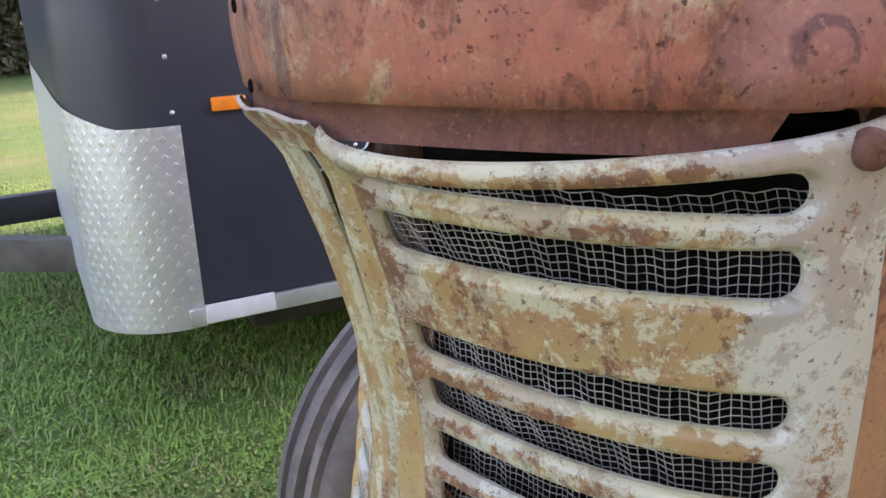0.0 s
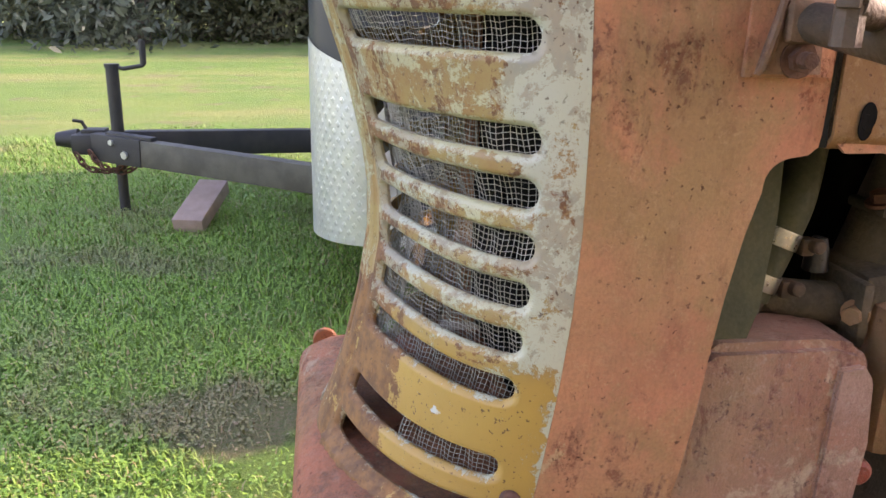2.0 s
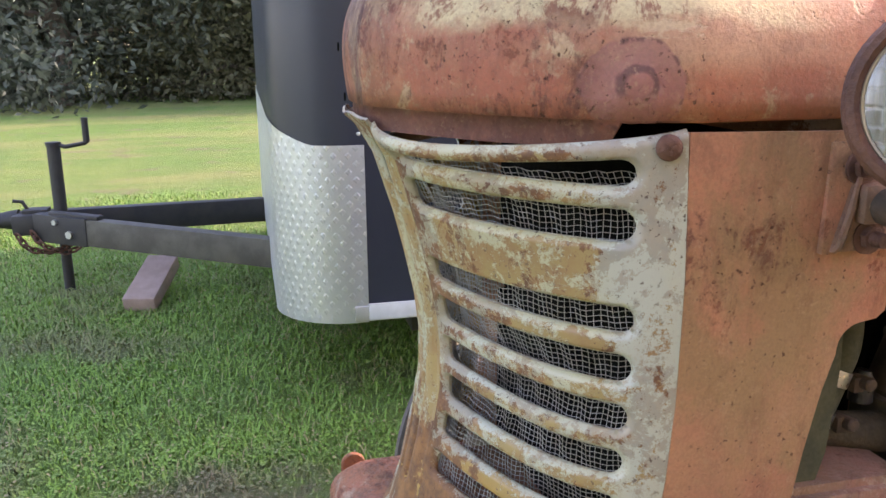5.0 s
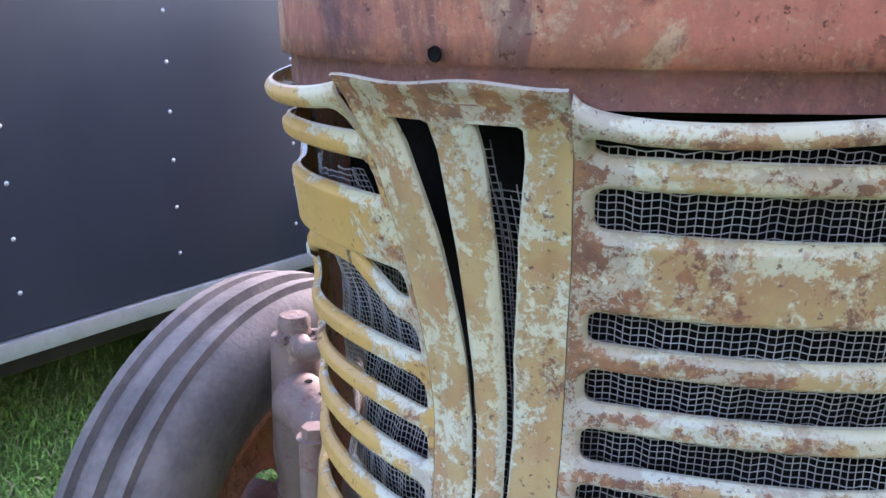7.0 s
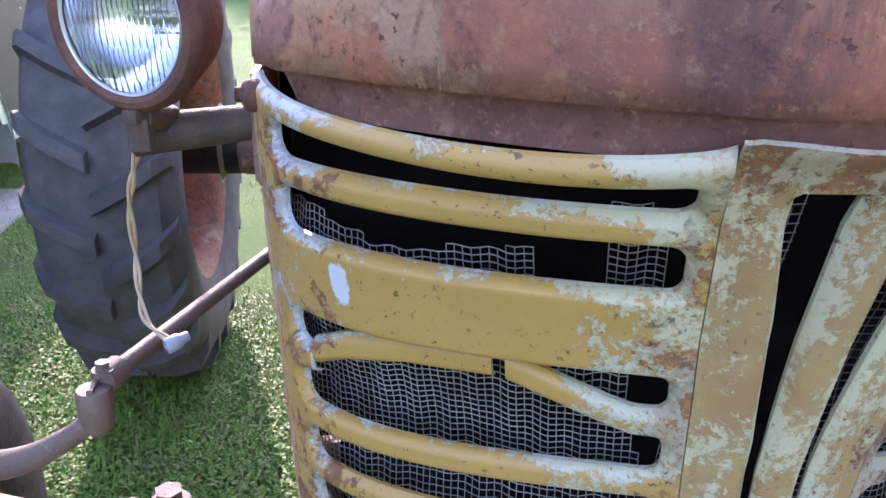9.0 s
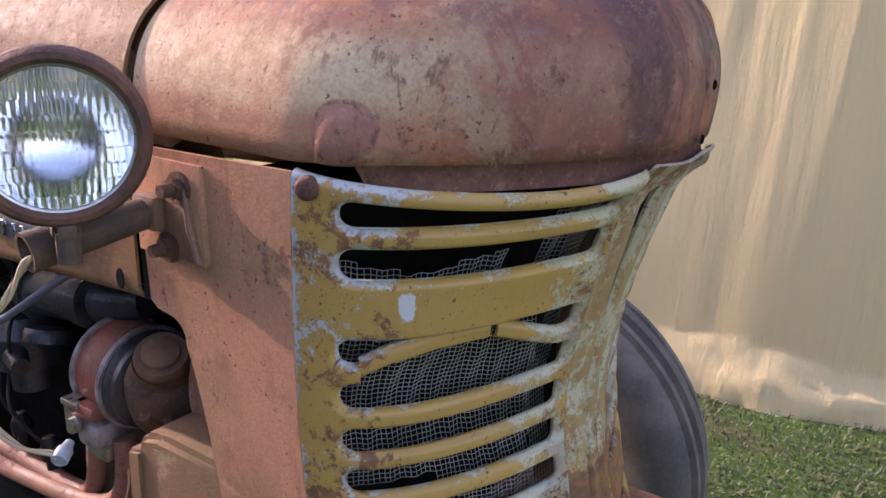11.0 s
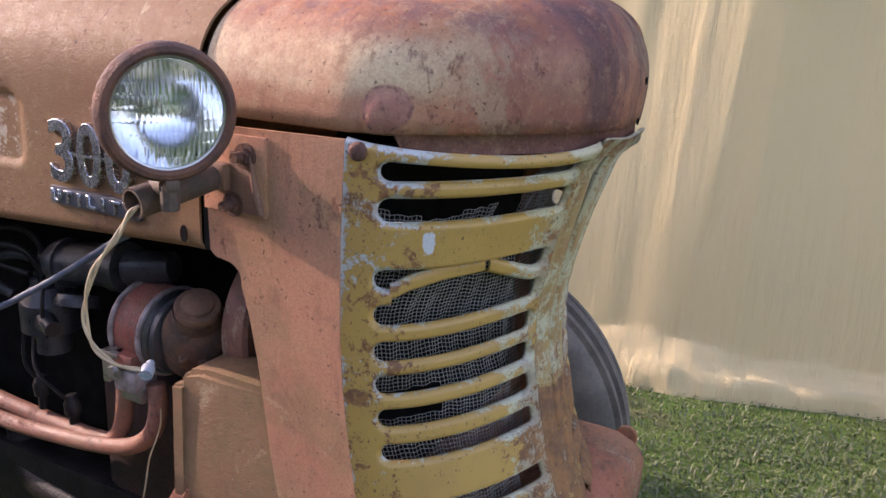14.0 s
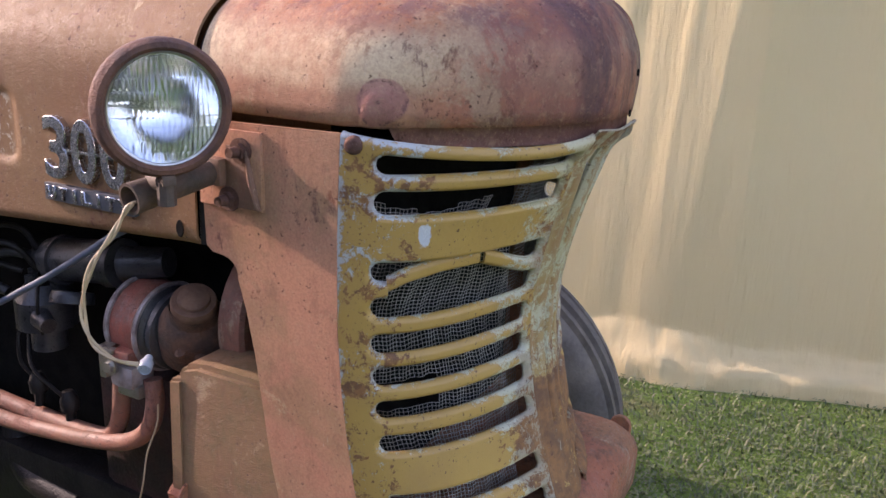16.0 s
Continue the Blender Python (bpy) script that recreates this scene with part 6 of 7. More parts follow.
fil = part("filler", bm, flaky_rust, engine, "rusty filler housing with flaking rust")
bm = bmesh.new()
lathe(bm, [(0.018, 0.070), (0.0215, 0.072), (0.0228, 0.075), (0.0228, 0.083), (0.0215, 0.086), (0.0165, 0.0864), (0.0160, 0.0862), (0.0154, 0.0898), (0.0140, 0.0906), (0.0, 0.0906)], tz, 36)
part("cap", bm, cap_rust, fil, "dusty round filler cap")
# pulley shroud behind the side sheet
bm = bmesh.new()
lathe(bm, [(0.0, 0.004), (0.086, 0.0), (0.090, 0.004), (0.090, 0.030), (0.084, 0.034), (0.0, 0.034)], Matrix.Translation((-0.060, 0.418, 0.835)) @ pose(0, 0, 0, 0, 0, 90), 44)
part("fan_shroud", bm, pipe_pink, tractor, "dusty round fan shroud")
for path in ([(-0.150, 1.05, 0.675), (-0.150, 0.835, 0.659), (-0.150, 0.726, 0.656), (-0.152, 0.640, 0.659), (-0.153, 0.606, 0.668), (-0.154, 0.588, 0.693), (-0.156, 0.579, 0.730), (-0.156, 0.577, 0.76)], [(-0.158, 1.05, 0.645), (-0.160, 0.824, 0.638), (-0.160, 0.679, 0.650), (-0.162, 0.595, 0.666), (-0.163, 0.555, 0.682), (-0.164, 0.530, 0.706), (-0.164, 0.521, 0.735), (-0.162, 0.524, 0.762)]):
    bm = bmesh.new()
    tube(bm, curve_pts(path, 7), 0.0098, 16)
    part("pipe", bm, pipe_pink, engine, "dusty red hydraulic pipe")
bm = bmesh.new()
tube(bm, curve_pts([(-0.166, 0.515, 0.752), (-0.170, 0.512, 0.72), (-0.175, 0.525, 0.68), (-0.178, 0.532, 0.64), (-0.178, 0.55, 0.58)], 6), 0.0011, 6)
part("loose_wire", bm, wire_beige, engine, "thin loose wire")
bm = bmesh.new()
tube(bm, curve_pts([(-0.10, 0.85, 0.60), (-0.11, 0.83, 0.555), (-0.12, 0.79, 0.533), (-0.125, 0.70, 0.525)], 6), [0.021] * 19, 16)
part("lower_elbow", bm, grime, engine, "black lower pipe elbow")
bm = bmesh.new()
box(bm, (-0.125, 0.50, 0.45), (-0.06, 0.66, 0.74), 0.02)
part("timing_cover", bm, dull_red, engine, "oily dark red timing cover")
# far side: tank edge, hose with two clamps, thermostat castings
bm = bmesh.new()
plate(bm, [(0.338, 0.71), (0.352, 0.73), (0.372, 0.78), (0.384, 0.84), (0.388, 0.90), (0.388, 1.04), (0.338, 1.04)], 0.03, lambda a, b, d: (0.181 - d, a + 0.012, b))
bmesh.ops.bevel(bm, geom=[e for e in bm.edges], offset=0.005, segments=2, affect="EDGES", clamp_overlap=True)
part("radiator_tank", bm, hose_olive, tractor, "olive radiator side tank")
bm = bmesh.new()
tube(bm, curve_pts([(0.134, 0.415, 0.832), (0.135, 0.4205, 0.848), (0.135, 0.4295, 0.873), (0.132, 0.440, 0.900), (0.10, 0.465, 0.935)], 6), 0.0140, 20)
hose = part("hose", bm, hose_olive, tractor, "short olive coolant hose")
bm = bmesh.new()
tube(bm, curve_pts([(0.128, 0.385, 0.745), (0.131, 0.398, 0.790), (0.134, 0.414, 0.830), (0.134, 0.417, 0.838)], 5), 0.0122, 20)
part("pipe_end", bm, dusty_olive, hose, "dusty pipe end")
for at_, ax_ in (((0.135, 0.4195, 0.845), (0.02, 0.34, 0.94)), ((0.135, 0.4300, 0.875), (-0.03, 0.36, 0.93))):
    at_ = Vector(at_)
    bm = bmesh.new()
    mm = Matrix.Translation(at_) @ Vector(ax_).to_track_quat("X", "Z").to_matrix().to_4x4()
    lathe(bm, [(0.0138, -0.0055), (0.0150, -0.0060), (0.0153, -0.0045), (0.0151, 0.0), (0.0153, 0.0045), (0.0150, 0.0060), (0.0138, 0.0055)], mm, 28)
    band = part("hose_clamp", bm, clamp_steel, hose, "steel worm-drive clamp")
    bm = bmesh.new()
    at_ = at_ + Vector((0.010, 0.0145, -0.004))
    box(bm, (-0.005, -0.004, -0.007), (0.005, 0.005, 0.005), 0.0015, Matrix.Translation(at_))
    tube(bm, [at_ + Vector((-0.004, 0.003, 0.0)), at_ + Vector((0.010, 0.005, 0.001)), at_ + Vector((0.0115, 0.005, 0.001))], [0.0048, 0.0052, 0.0040], 12)
    part("worm_screw", bm, olive_iron, band, "rusty slotted worm screw")
bm = bmesh.new()
tube(bm, [(0.128, 0.418, 0.826), (0.134, 0.440, 0.824), (0.136, 0.470, 0.820)], [0.0130, 0.0140, 0.0155], 18)
box(bm, (0.110, 0.468, 0.806), (0.168, 0.476, 0.845), 0.003)
box(bm, (0.090, 0.474, 0.790), (0.160, 0.545, 0.850), 0.014)
neck = part("water_neck", bm, dusty_olive, engine, "dusty cast water neck")
bm = bmesh.new()
hex_bolt(bm, (0.160, 0.470, 0.822), (0.6, -0.8, 0), 0.0065, 0.010)
part("bolt", bm, ochre_cast, neck)
bm = bmesh.new()
tube(bm, [(0.115, 0.520, 0.845), (0.118, 0.522, 0.885), (0.120, 0.528, 0.935), (0.118, 0.535, 0.98)], [0.036, 0.030, 0.024, 0.026], 22)
box(bm, (0.105, 0.488, 0.884), (0.146, 0.512, 0.892), 0.003)
housing = part("thermostat_housing", bm, dusty_olive, engine, "grimy thermostat housing")
bm = bmesh.new()
hex_bolt(bm, (0.135, 0.494, 0.893), (0, -0.3, 1), 0.0075, 0.008)
part("bolt", bm, rusty_iron, housing)
bm = bmesh.new()
tube(bm, [(0.125, 0.458, 0.842), (0.125, 0.458, 0.858), (0.125, 0.459, 0.866)], [0.009, 0.008, 0.005], 12)
part("drain_cock", bm, unit_black, engine, "small grimy fitting")
bm = bmesh.new()
tube(bm, [(0.13, 0.60, 0.865), (0.15, 0.56, 0.850)], [0.034, 0.028], 18)
tube(bm, [(0.14, 0.54, 0.825), (0.155, 0.525, 0.822)], [0.016, 0.014], 16)
part("red_fitting", bm, engine_red, engine, "bright red fitting among dark parts")
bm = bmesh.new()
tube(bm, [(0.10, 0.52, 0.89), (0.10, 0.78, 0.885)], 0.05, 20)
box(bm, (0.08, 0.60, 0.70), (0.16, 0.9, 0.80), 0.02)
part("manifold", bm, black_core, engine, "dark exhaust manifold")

# ---- cargo trailer ----
def cargo_trailer():
    tr = thing("cargo_trailer", (0, 0, 0), "dark enclosed cargo trailer with aluminium corner plates", "trailer")
    tr.matrix_basis = pose(-1.642, 0.03, 0.026, 0, 0, 0.0)
    # unseen length and height set for the shadow thrown on the lawn
    length, width, low, high, rad = 6.4, 2.45, 0.355, 1.48, 0.21
    front = 0.06

    def outline(inset, n=10):
        pts = [(-inset, length)]
        pts += [(-inset, front + rad)]
        pts += [(-rad + (rad - inset) * math.cos(radians(a)), front + rad - (rad - inset) * math.sin(radians(a))) for a in np.linspace(0, 90, n)]
        pts += [(-width + rad - (rad - inset) * math.sin(radians(a)), front + rad - (rad - inset) * math.cos(radians(a))) for a in np.linspace(0, 90, n)]
        pts += [(-width + inset, length)]
        return pts

    bm = bmesh.new()
    o = outline(0.0)
    a = [bm.verts.new((x, y, low)) for x, y in o]
    b = [bm.verts.new((x, y, high)) for x, y in o]
    n = len(o)
    for k in range(n):
        bm.faces.new((a[k], a[(k + 1) % n], b[(k + 1) % n], b[k]))
    bm.faces.new(a[::-1])
    bm.faces.new(b)
    body = part("body", bm, trailer_black, tr, "dark skin with rows of rivets", local=True)
    # corner tread plates round the front, with a rounded foot
    bm = bmesh.new()
    cols = [(x, y) for x, y in outline(-0.004, 14)][1:-1]
    cols = [(0.004, front + rad + 0.041)] + cols
    rows = np.linspace(0, 1, 14)
    top, grid = 0.815, []
    for k, (x, y) in enumerate(cols):
        arcs = min(k, 14) / 14
        foot = low - 0.055
        grid.append([(x, y, foot + (top + 0.12 * max(0, arcs - 0.45) - foot) * t) for t in rows])
    vs = [[bm.verts.new(p) for p in col] for col in grid]
    for ca, cb in zip(vs, vs[1:]):
        for k in range(len(rows) - 1):
            bm.faces.new((ca[k], cb[k], cb[k + 1], ca[k + 1]))
    part("corner_plate", bm, plate_alu, tr, "dull aluminium tread plate wrapped round the front corners", local=True)
    bm = bmesh.new()
    box(bm, (-0.06, front + rad, low - 0.05), (0.012, length, low - 0.005), 0.004)
    part("bottom_rail", bm, rail_alu, tr, "pale aluminium bottom rail", local=True)
    bm = bmesh.new()
    box(bm, (0.012, front + rad + 0.04, low - 0.045), (0.018, front + rad + 0.22, low + 0.004), 0.002)
    part("step_plate", bm, rim_white, tr, "chalky pale plate on the rail", local=True)
    bm = bmesh.new()
    box(bm, (-width + 0.1, front + 0.4, low - 0.14), (-0.12, length, low - 0.05), 0.005)
    part("chassis", bm, tongue_paint, tr, "black steel chassis", local=True)
    # roof edge
    bm = bmesh.new()
    box(bm, (-width - 0.01, front + 0.25, high), (0.01, length, high + 0.04), 0.01)
    part("roof", bm, rail_alu, tr, "aluminium roof edge", local=True)
    # rivets, shared mesh
    rv = bmesh.new()
    lathe(rv, [(0.0, 0.0035), (0.003, 0.003), (0.005, 0.0015), (0.006, 0.0)], Matrix.Identity(4), 10)
    me = bpy.data.meshes.new("rivet")
    rv.to_mesh(me)
    rv.free()
    me.shade_smooth()
    me.materials.append(rail_alu)
    for c in range(13):
        y = front + rad + 0.027 + 0.455 * c
        if 1.7 < y < 3.2:
            zs = [0.8455 + 0.1295 * k for k in range(5)]
        elif c == 0:
            zs = [0.8455 + 0.1295 * k for k in range(5)]
        else:
            zs = [0.457 + 0.1295 * k for k in range(8)]
        for z in zs:
            r = part("rivet", me, rail_alu, body, local=True)
            r.location = (0.0, y, z)
    for y, z in ((0.430, 0.857), (2.55, 0.90)):
        bm = bmesh.new()
        box(bm, (-0.001, y - 0.042, z - 0.017), (0.017, y + 0.042, z + 0.017), 0.006)
        part("marker_light", bm, marker_orange, tr, "orange side marker light", local=True)
    # tandem wheels and one long fender
    for y in (2.237, 2.87):
        m = Matrix.Translation((0.0, y, 0.347)) @ Matrix.Diagonal((1, 1.07, 1.07, 1))
        bm = bmesh.new()
        lathe(bm, [(0.185, -0.075), (0.20, -0.088), (0.25, -0.095), (0.29, -0.085), (0.308, -0.065), (0.305, -0.04), (0.311, -0.036), (0.311, -0.004), (0.304, 0.0), (0.311, 0.004), (0.311, 0.036), (0.305, 0.04), (0.308, 0.065), (0.29, 0.085), (0.25, 0.095), (0.20, 0.088), (0.185, 0.075)], m, 48)
        w = part("wheel", bm, rubber, tr, "black trailer tyre on a white steel rim", local=True)
        bm = bmesh.new()
        lathe(bm, [(0.192, 0.078), (0.186, 0.084), (0.176, 0.078), (0.168, 0.050), (0.160, 0.030)], m, 40)
        lathe(bm, [(0.062, 0.060), (0.058, 0.072), (0.040, 0.076), (0.034, 0.060), (0.034, 0.02)], m, 32)
        # dished disc with eight oval openings
        rings, turns = np.linspace(0.055, 0.166, 12), 96
        for back in (0.0, -0.006):
            disc = [[bm.verts.new(m @ Vector((0.066 - 0.28 * max(r - 0.09, 0) + back, r * math.cos(2 * math.pi * q / turns), r * math.sin(2 * math.pi * q / turns)))) for q in range(turns)] for r in rings]
            for n in range(len(rings) - 1):
                r = (rings[n] + rings[n + 1]) / 2
                for q in range(turns):
                    off = ((q + 0.5) % 12 - 6) * 2 * math.pi / turns * r
                    if ((r - 0.122) / 0.034) ** 2 + (off / 0.026) ** 2 > 1:
                        bm.faces.new((disc[n][q], disc[n + 1][q], disc[n + 1][(q + 1) % turns], disc[n][(q + 1) % turns]))
        part("rim", bm, rim_white, w, "white slotted steel rim", local=True)
        bm = bmesh.new()
        lathe(bm, [(0.0, 0.085), (0.024, 0.082), (0.030, 0.060), (0.030, 0.0)], m, 20)
        lathe(bm, [(0.16, 0.035), (0.05, 0.040), (0.0, 0.04)], m, 30)
        part("hub", bm, grime, w, local=True)
    prof = [(1.862, 0.270), (1.867, 0.400), (1.900, 0.530), (1.987, 0.630), (2.131, 0.695), (2.332, 0.725), (2.630, 0.745), (2.928, 0.725), (3.129, 0.695), (3.273, 0.630), (3.360, 0.530), (3.393, 0.400), (3.398, 0.270)]
    prof = [(p.x, p.y) for p in curve_pts([(y - 0.076, z, 0) for y, z in prof], 5)]
    bm = bmesh.new()
    rows = [[bm.verts.new((x, y, z + dz)) for y, z in prof] for x, dz in ((-0.10, 0.0), (0.10, 0.0), (0.122, -0.008), (0.126, -0.022), (0.122, -0.026))]
    for a, b in zip(rows, rows[1:]):
        for k in range(len(prof) - 1):
            bm.faces.new((a[k], b[k], b[k + 1], a[k + 1]))
    fen = part("fender", bm, fender_alu, tr, "bright aluminium tandem fender", local=True)
    bm = bmesh.new()
    under = []
    for c in (2.224, 2.884):
        under += [(c + 0.37 * math.cos(radians(a)), 0.345 + 0.36 * math.sin(radians(a))) for a in np.linspace(165 if c < 2.5 else 140, 40 if c < 2.5 else 15, 18)]
    drop = [(2.554, 0.46)]
    upper = [(y, min(z, 0.745) - 0.014) for y, z in prof if z > 0.40]
    low_line = under[:18] + drop + under[18:]
    ys = np.linspace(upper[0][0], upper[-1][0], 60)
    uy, uz = [p[0] for p in upper], [p[1] for p in upper]
    ly, lz = [p[0] for p in low_line], [p[1] for p in low_line]
    a = [bm.verts.new((0.118, y, float(np.interp(y, uy, uz)))) for y in ys]
    b = [bm.verts.new((0.118, y, float(min(np.interp(y, uy, uz) - 0.012, np.interp(y, ly, lz))))) for y in ys]
    for k in range(len(ys) - 1):
        bm.faces.new((a[k], b[k], b[k + 1], a[k + 1]))
    part("fender_skirt", bm, fender_alu, fen, local=True)
    # A-frame tongue, coupler, jack
    tongue = []
    for s, mat, lab in ((1, tongue_grey, "weathered grey tongue beam"), (-1, tongue_paint, "black tongue beam")):
        bm = bmesh.new()
        p, q = Vector((-1.19 + s * 0.47, front + 0.12, 0.325)), Vector((-1.39 + s * 0.04, -0.82, 0.355))
        d = (q - p)
        turn = Matrix.Translation((p + q) / 2) @ d.to_track_quat("X", "Z").to_matrix().to_4x4()
        box(bm, (-d.length / 2, -0.03, -0.055), (d.length / 2, 0.03, 0.055), 0.005, turn)
        tongue.append(part("tongue_beam", bm, mat, tr, lab, local=True))
        if s > 0:
            tip = d.length / 2
            bm = bmesh.new()
            box(bm, (tip - 0.25, -0.035, -0.058), (tip + 0.02, 0.035, 0.060), 0.006, turn)
            box(bm, (tip - 0.30, -0.020, 0.050), (tip - 0.05, 0.020, 0.072), 0.006, turn)
            tongue.append(part("gusset", bm, tongue_paint, tr, "black steel gusset round the beam end", local=True))
            for along_, up in ((tip - 0.17, -0.012), (tip - 0.10, 0.034)):
                bm = bmesh.new()
                tube(bm, [tuple(turn @ Vector((along_, -0.046, up))), tuple(turn @ Vector((along_, 0.046, up)))], 0.017 if up < 0 else 0.012, 6)
                tongue.append(part("bolt", bm, rail_alu, tr, "pale steel bolt", local=True))
    bm = bmesh.new()
    box(bm, (-1.46, -0.94, 0.32), (-1.33, -0.76, 0.41), 0.02)
    tube(bm, [(-1.40, -0.92, 0.38), (-1.40, -1.01, 0.38)], [0.045, 0.03], 16)
    box(bm, (-1.44, -0.90, 0.405), (-1.36, -0.80, 0.425), 0.006)
    tube(bm, [(-1.40, -0.88, 0.41), (-1.40, -0.90, 0.455), (-1.39, -0.935, 0.462)], 0.008, 8)
    tongue.append(part("coupler", bm, tongue_paint, tr, "rusty black coupler with a latch", local=True))
    for line in ([(-1.32, -0.86, 0.34), (-1.30, -0.81, 0.28), (-1.31, -0.72, 0.25), (-1.28, -0.63, 0.32), (-1.26, -0.57, 0.42)], [(-1.33, -0.92, 0.33), (-1.32, -0.87, 0.265), (-1.33, -0.77, 0.255), (-1.30, -0.69, 0.30)]):
        pts = curve_pts(line, 12)
        bm = bmesh.new()
        gone, last = 0.0, 0
        links = 0
        for n in range(1, len(pts)):
            gone += (pts[n] - pts[n - 1]).length
            if gone >= 0.026:
                ahead = (pts[n] - pts[last]).normalized()
                side_ = ahead.orthogonal().normalized()
                if links % 2:
                    side_ = ahead.cross(side_)
                mid = (pts[n] + pts[last]) / 2
                ring = [mid + ahead * (0.021 * math.cos(a)) + side_ * (0.012 * math.sin(a)) for a in [2 * math.pi * v / 10 for v in range(11)]]
                tube(bm, [tuple(v) for v in ring], 0.0048, 6)
                gone, last, links = 0.0, n, links + 1
        tongue.append(part("safety_chain", bm, rusty_iron, tr, "rusty safety chain", local=True))
    bm = bmesh.new()
    jx, jy = -1.40, -0.755
    tube(bm, [(jx, jy, 0.04), (jx, jy, 0.42)], 0.022, 16)
    tube(bm, [(jx, jy, 0.30), (jx, jy, 0.685)], 0.027, 16)
    tube(bm, [(jx, jy, 0.685), (jx, jy, 0.700)], 0.031, 16)
    tube(bm, [(jx, jy, 0.045), (jx, jy, 0.057)], 0.045, 16)
    jk = part("tongue_jack", bm, tongue_paint, tr, "black tongue jack with a crank", local=True)
    tongue.append(jk)
    bm = bmesh.new()
    tube(bm, [(jx, jy, 0.693), (jx + 0.01, jy + 0.05, 0.680), (jx + 0.02, jy + 0.13, 0.695), (jx + 0.02, jy + 0.135, 0.700), (jx + 0.02, jy + 0.135, 0.705)], 0.009, 8)
    tube(bm, [(jx + 0.02, jy + 0.135, 0.70), (jx + 0.02, jy + 0.135, 0.80)], 0.014, 10)
    part("crank", bm, tongue_paint, jk, local=True)
    for ob in tongue:
        ob.location = (-0.035, -0.035, 0.0)
    return tr


cargo_trailer()


def support_block():
    b = thing("timber_block", (-2.84, -0.39, 0.09), "pinkish weathered board lying tilted under the trailer tongue", "block")
    bm = bmesh.new()
    ahead = Vector((-0.40, 0.100, 0.130))
    lie = Matrix.Translation((-2.825, -0.392, 0.165)) @ ahead.to_track_quat("X", "Z").to_matrix().to_4x4()
    box(bm, (-0.165, -0.064, -0.030), (0.165, 0.064, 0.030), 0.006, lie)
    part("board", bm, block_wood, b)


support_block()


def ground_board():
    b = thing("ground_board", (-1.70, 3.1, 0), "weathered grey board lying under the trailer wheel", "board")
    bm = bmesh.new()
    box(bm, (-1.86, 2.60, 0.03), (-1.57, 3.80, 0.068), 0.005)
    part("board", bm, tongue_board, b)


ground_board()


# ---- tent ----
CREASES = [(-0.92, 0.030, 0.010), (-0.72, 0.026, -0.008), (-0.58, 0.020, 0.012), (-0.46, 0.022, -0.008), (-0.355, 0.010, 0.009), (-0.235, 0.022, 0.012), (-0.285, 0.012, -0.005), (0.165, 0.016, -0.006), (0.205, 0.014, 0.009), (0.252, 0.016, -0.008), (0.300, 0.020, 0.012), (0.370, 0.022, -0.008), (0.44, 0.025, 0.012), (0.56, 0.03, -0.008), (0.68, 0.028, 0.011), (0.84, 0.03, 0.010)]


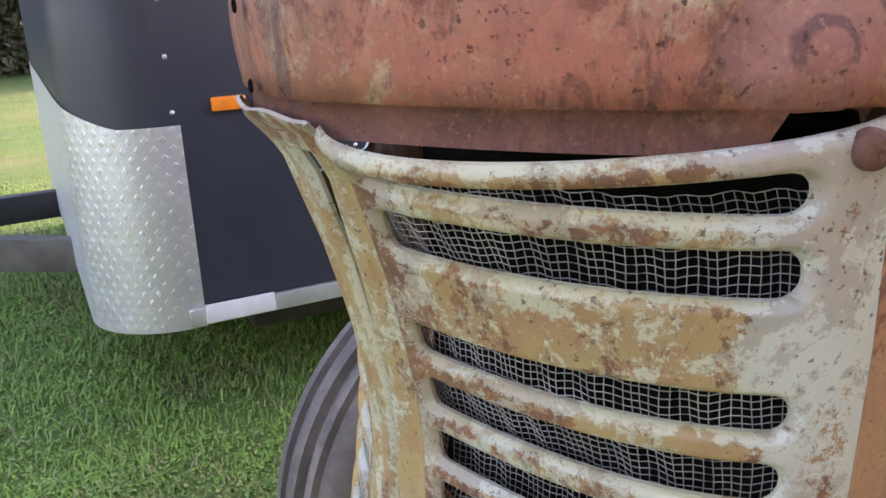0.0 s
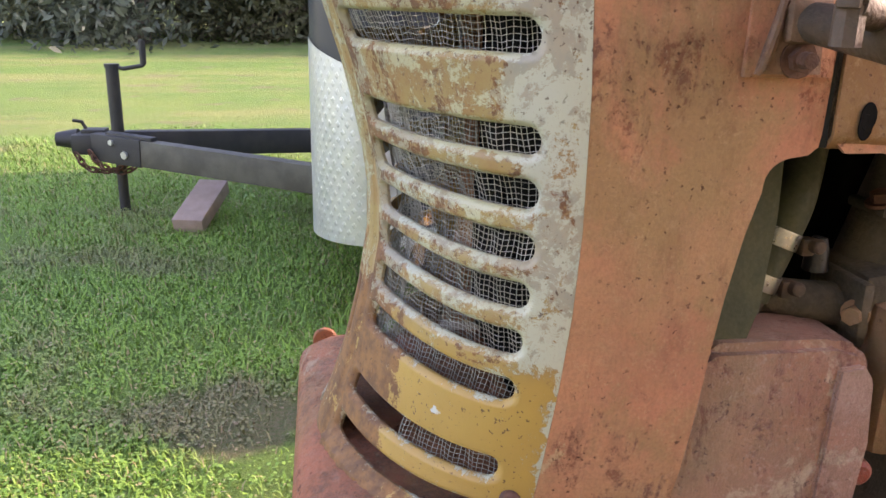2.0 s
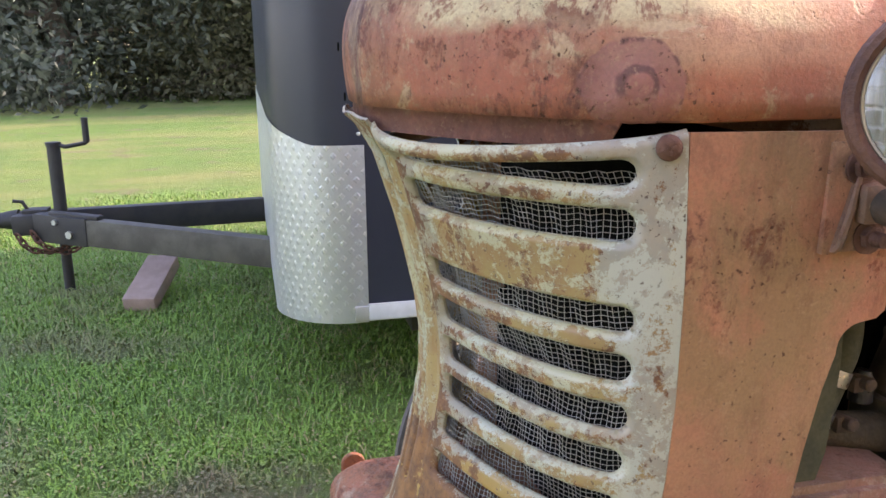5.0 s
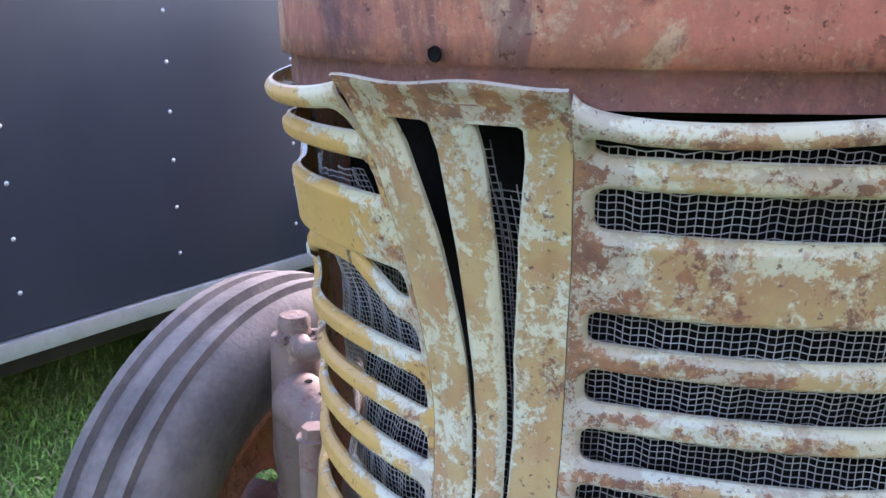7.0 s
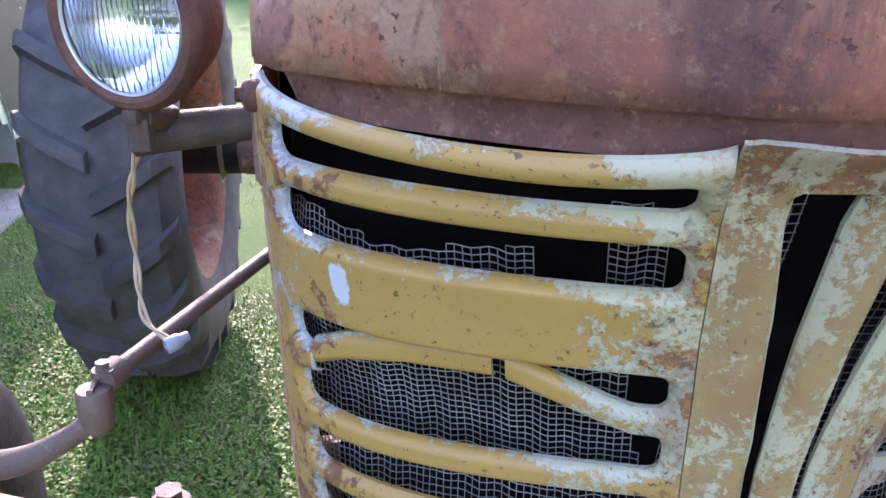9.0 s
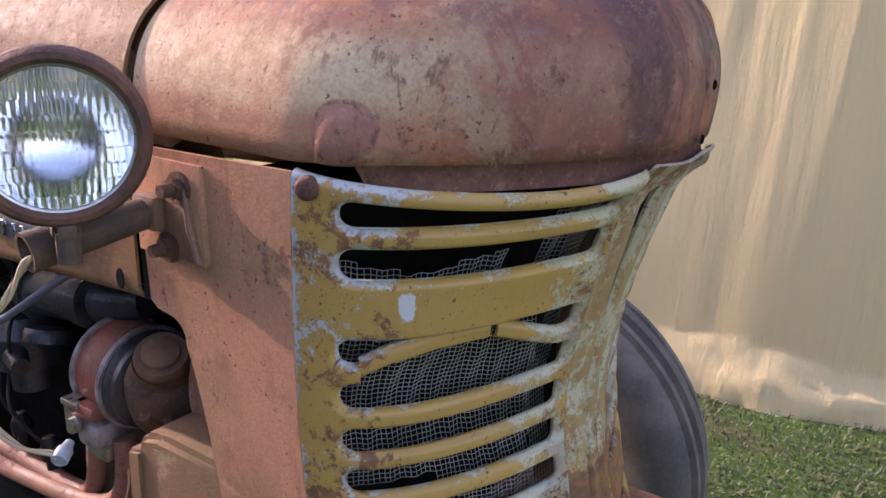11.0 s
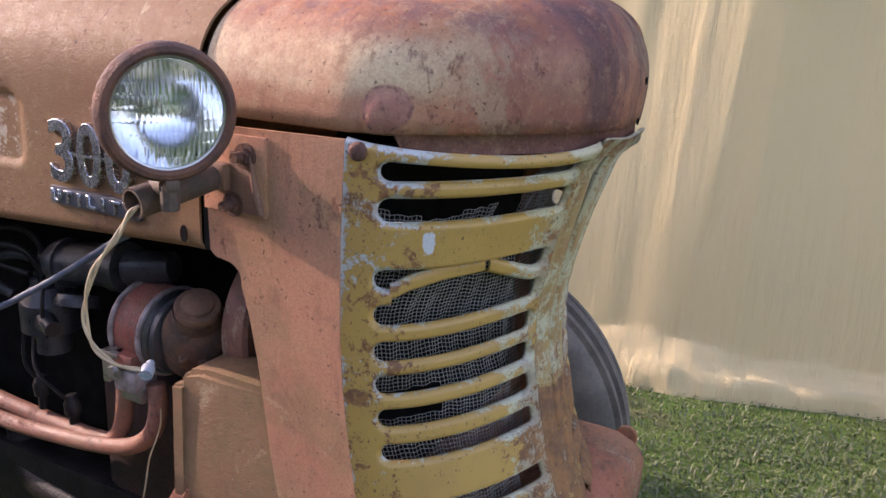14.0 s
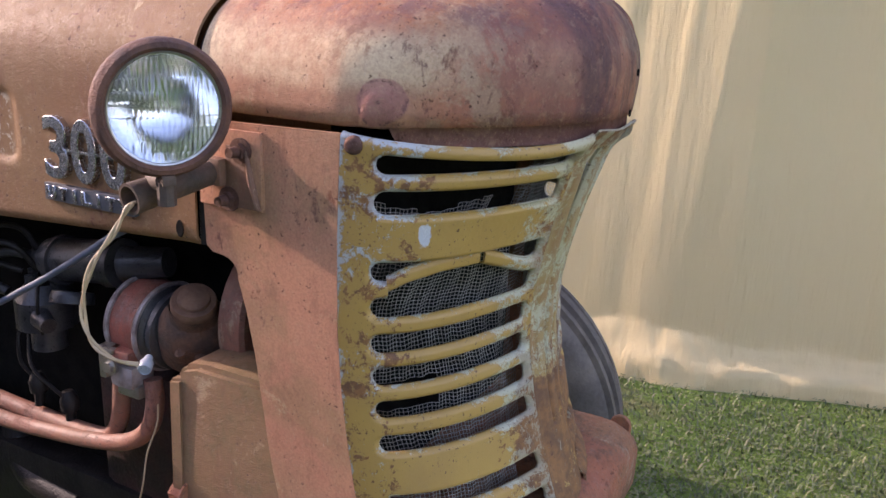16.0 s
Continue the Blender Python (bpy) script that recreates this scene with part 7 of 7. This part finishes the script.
def tent():
    """Fabric wall with hanging folds, a seam ridge at the corner and a loose hem along the grass."""
    t = thing("tent", (1.81, 0.24, 0), "beige fabric tent wall with hanging folds and a loose hem", "tent")
    base = [(3.055, -4.74), (2.455, -2.30), (2.136, -1.03), (1.968, -0.37), (1.877, -0.014), (1.8127, 0.240), (1.755, 0.484), (1.672, 1.002), (1.662, 1.659), (1.722, 2.564)]
    fine = [(p.x, p.y) for p in curve_pts([(x, y, 0) for x, y in base], 44)]
    run = [0.0]
    for a, b in zip(fine, fine[1:]):
        run.append(run[-1] + math.hypot(b[0] - a[0], b[1] - a[1]))
    corner = run[min(range(len(fine)), key=lambda k: (fine[k][0] - 1.801) ** 2 + (fine[k][1] - 0.23) ** 2)]
    zs = np.concatenate([[0.0, 0.006, 0.02, 0.05, 0.09, 0.13, 0.17, 0.195, 0.205, 0.215, 0.235, 0.27, 0.33], np.linspace(0.42, 2.6, 26)])
    P = np.zeros((len(zs), len(fine), 3))
    for k, (x, y) in enumerate(fine):
        k0, k1 = max(k - 1, 0), min(k + 1, len(fine) - 1)
        d = Vector((fine[k1][0] - fine[k0][0], fine[k1][1] - fine[k0][1], 0)).normalized()
        nrm = Vector((-d.y, d.x, 0))
        if nrm.x > 0:
            nrm = -nrm
        s = run[k] - corner
        for a, z in enumerate(zs):
            hgt = min(max((z - 0.2) / 1.0, 0), 1)
            fold = 0.003 * math.sin(9 * s + 0.8 * z) * math.sin(2.3 * s + 1) + 0.0015 * math.sin(31 * s + 1.1 * z + 2 * math.sin(3 * s))
            pull = 0.0
            for at_, gentle, steep, deep in ((0.150 - 0.085 * z, 0.20, 0.070, 0.018), (-0.040 + 0.002 * z, 0.300, 0.140, 0.050)):
                pull += deep * math.exp(-abs(s - at_) / (gentle if s > at_ else steep))
            for at_, wide, deep in CREASES:
                pull += 0.12 * deep * math.exp(-((s - at_ * (1.24 - 0.35 * z)) / wide) ** 2)
            lean = -0.06 * z
            wave = 0.010 * math.sin(6 * s + 1.0) + 0.003 * math.sin(17 * s)
            hem = 0.0
            if z < 0.21:
                hem = 0.014 * math.sin(math.pi * z / 0.21) + 0.003 * math.sin(23 * s + 40 * z) + 0.0015 * math.sin(61 * s - 25 * z) + 0.045 * (1 - z / 0.21)
            off = fold * (0.4 + 0.6 * hgt) + pull * (0.35 + 0.65 * hgt) + lean + hem
            zz = z - 0.04 * min(z / 0.2, 1) * max(0, 1 - abs(z - 0.2) / 0.3) * (0.5 - 0.5 * math.tanh((s - 0.03) / 0.06)) + ground_height(np.array(x), np.array(y)) * (1 if z < 0.1 else 0)
            P[a, k] = (x + nrm.x * (off + wave * max(0, 1 - z / 0.2)), y + nrm.y * (off + wave * max(0, 1 - z / 0.2)), float(zz) - 0.004)
    part("wall_fabric", grid_mesh("wall_fabric", P, 0.0012), tent_fabric, t)
    # ridge roof, far wall and poles behind the wall
    top = P[-1][::12]
    cloth = bmesh.new()
    across = Vector((0.96, 0.28, 0))
    edge = [cloth.verts.new(tuple(p)) for p in top]
    ridge = [cloth.verts.new(tuple(Vector(p) + across * 1.7 + Vector((0, 0, 0.9)))) for p in top]
    eave = [cloth.verts.new(tuple(Vector(p) + across * 3.4)) for p in top]
    foot = [cloth.verts.new((v.co.x, v.co.y, 0.0)) for v in eave]
    for line, nxt in ((edge, ridge), (ridge, eave), (eave, foot)):
        for k in range(len(line) - 1):
            cloth.faces.new((line[k], line[k + 1], nxt[k + 1], nxt[k]))
    part("roof_fabric", cloth, tent_fabric, t)
    for k in (0, len(top) // 2, len(top) - 1):
        for step in (0.03, 1.7, 3.37):
            bm = bmesh.new()
            p = Vector(top[k]) + across * step
            tube(bm, [(p.x, p.y, 0.0), (p.x, p.y, 2.55 + (0.9 if step == 1.7 else 0))], 0.02, 12)
            part("pole", bm, rail_alu, t)


tent()


# ---- trees ----
def tree(name, at, tall, wide, leaf, seed, label, count=9000, low=0.0):
    rng = np.random.default_rng(seed)
    t = thing(name, at, label, "tree", "trees round the lawn")
    bm = bmesh.new()
    bend = [(rng.normal(0, 0.04 * tall * k / 5), rng.normal(0, 0.04 * tall * k / 5), tall * 0.95 * k / 5) for k in range(6)]
    bend[0] = (0, 0, -0.05)
    tube(bm, bend, [0.035 * tall * (1 - 0.17 * k) for k in range(6)], 9)
    limbs = []
    for k in range(26):
        z = tall * (0.05 + 0.85 * k / 26)
        a = rng.uniform(0, 2 * math.pi)
        r = wide * (0.95 - 0.7 * z / tall) * rng.uniform(0.7, 1.1)
        e = (r * math.cos(a), r * math.sin(a), z + rng.uniform(-0.1, 0.25) * r)
        limbs.append(((0, 0, z), e))
        tube(bm, [(0, 0, z), (e[0] * 0.5, e[1] * 0.5, z + 0.12 * r), e], [0.010 * tall, 0.006 * tall, 0.002 * tall], 5)
    part("trunk", bm, bark, t, local=True)
    pts = []
    for s, e in limbs:
        n = count // len(limbs)
        f = rng.uniform(0.25, 1.05, n)[:, None]
        c = np.array(s) * (1 - f) + np.array(e) * f
        lump = rng.normal(0, 1, (n, 3)) * (0.10 + 0.16 * rng.random((n, 1))) * wide * np.array([1, 1, 0.8])
        p = c + lump
        p[:, 2] = np.maximum(p[:, 2], 0.05 + low)
        pts.append(p)
    p = np.concatenate(pts)
    n = len(p)
    a = rng.normal(0, 1, (n, 3))
    a /= np.linalg.norm(a, axis=1, keepdims=True)
    b = np.cross(a, rng.normal(0, 1, (n, 3)))
    b /= np.linalg.norm(b, axis=1, keepdims=True)
    size = (rng.uniform(0.010, 0.028, n) * wide)[:, None] * 1.2
    verts = np.stack([p - a * size, p + b * size * 0.45, p + a * size * 1.2 + np.array([0, 0, -0.02]), p - b * size * 0.45], 1).reshape(-1, 3)
    faces = np.arange(n * 4).reshape(-1, 4)
    part("crown", mesh_of("crown", verts, faces, False), leaf, t, local=True)
    return t


GREY = "grey-green bushy conifer at the edge of the lawn"
WARM = "sunlit yellowish-green tree at the edge of the lawn"
one = tree("tree", (-15.5, -3.2, 0), 6.5, 3.0, leaf_grey, 21, GREY, 24000)
two = tree("tree", (-16.5, 0.8, 0), 6.0, 2.8, leaf_warm, 22, WARM, 24000)
for n, (x, y) in enumerate(((-16.5, -7.5), (-15.0, 3.6), (-18, -11), (-17.5, -0.8), (-16.5, 6.8), (-17.5, -5.3), (-16, 10.5), (-14.5, 14.5), (-12.5, 18.5), (-9.5, 21.5), (-6, 23.5), (-2.5, 24.5), (1.5, 25), (5.5, 24), (-19, -15), (-18.5, -19.5), (-13.5, -24), (-7, -26), (0, -27), (7, -26), (14, -22), (18, -14), (-20.5, -9), (-20, -6), (-20.5, -3), (-20, -0.2), (-20.5, 2.6), (-20, 5.4), (-19.5, 8.2), (-21, -12))):
    o = one if n % 2 == 0 else two
    k = 0.85 + 0.3 * ((n * 7) % 5) / 5
    c = copy_thing(o, pose(x, y, 0, 0, 0, 47 * n))
    c.scale = (k, k, k * 0.95)
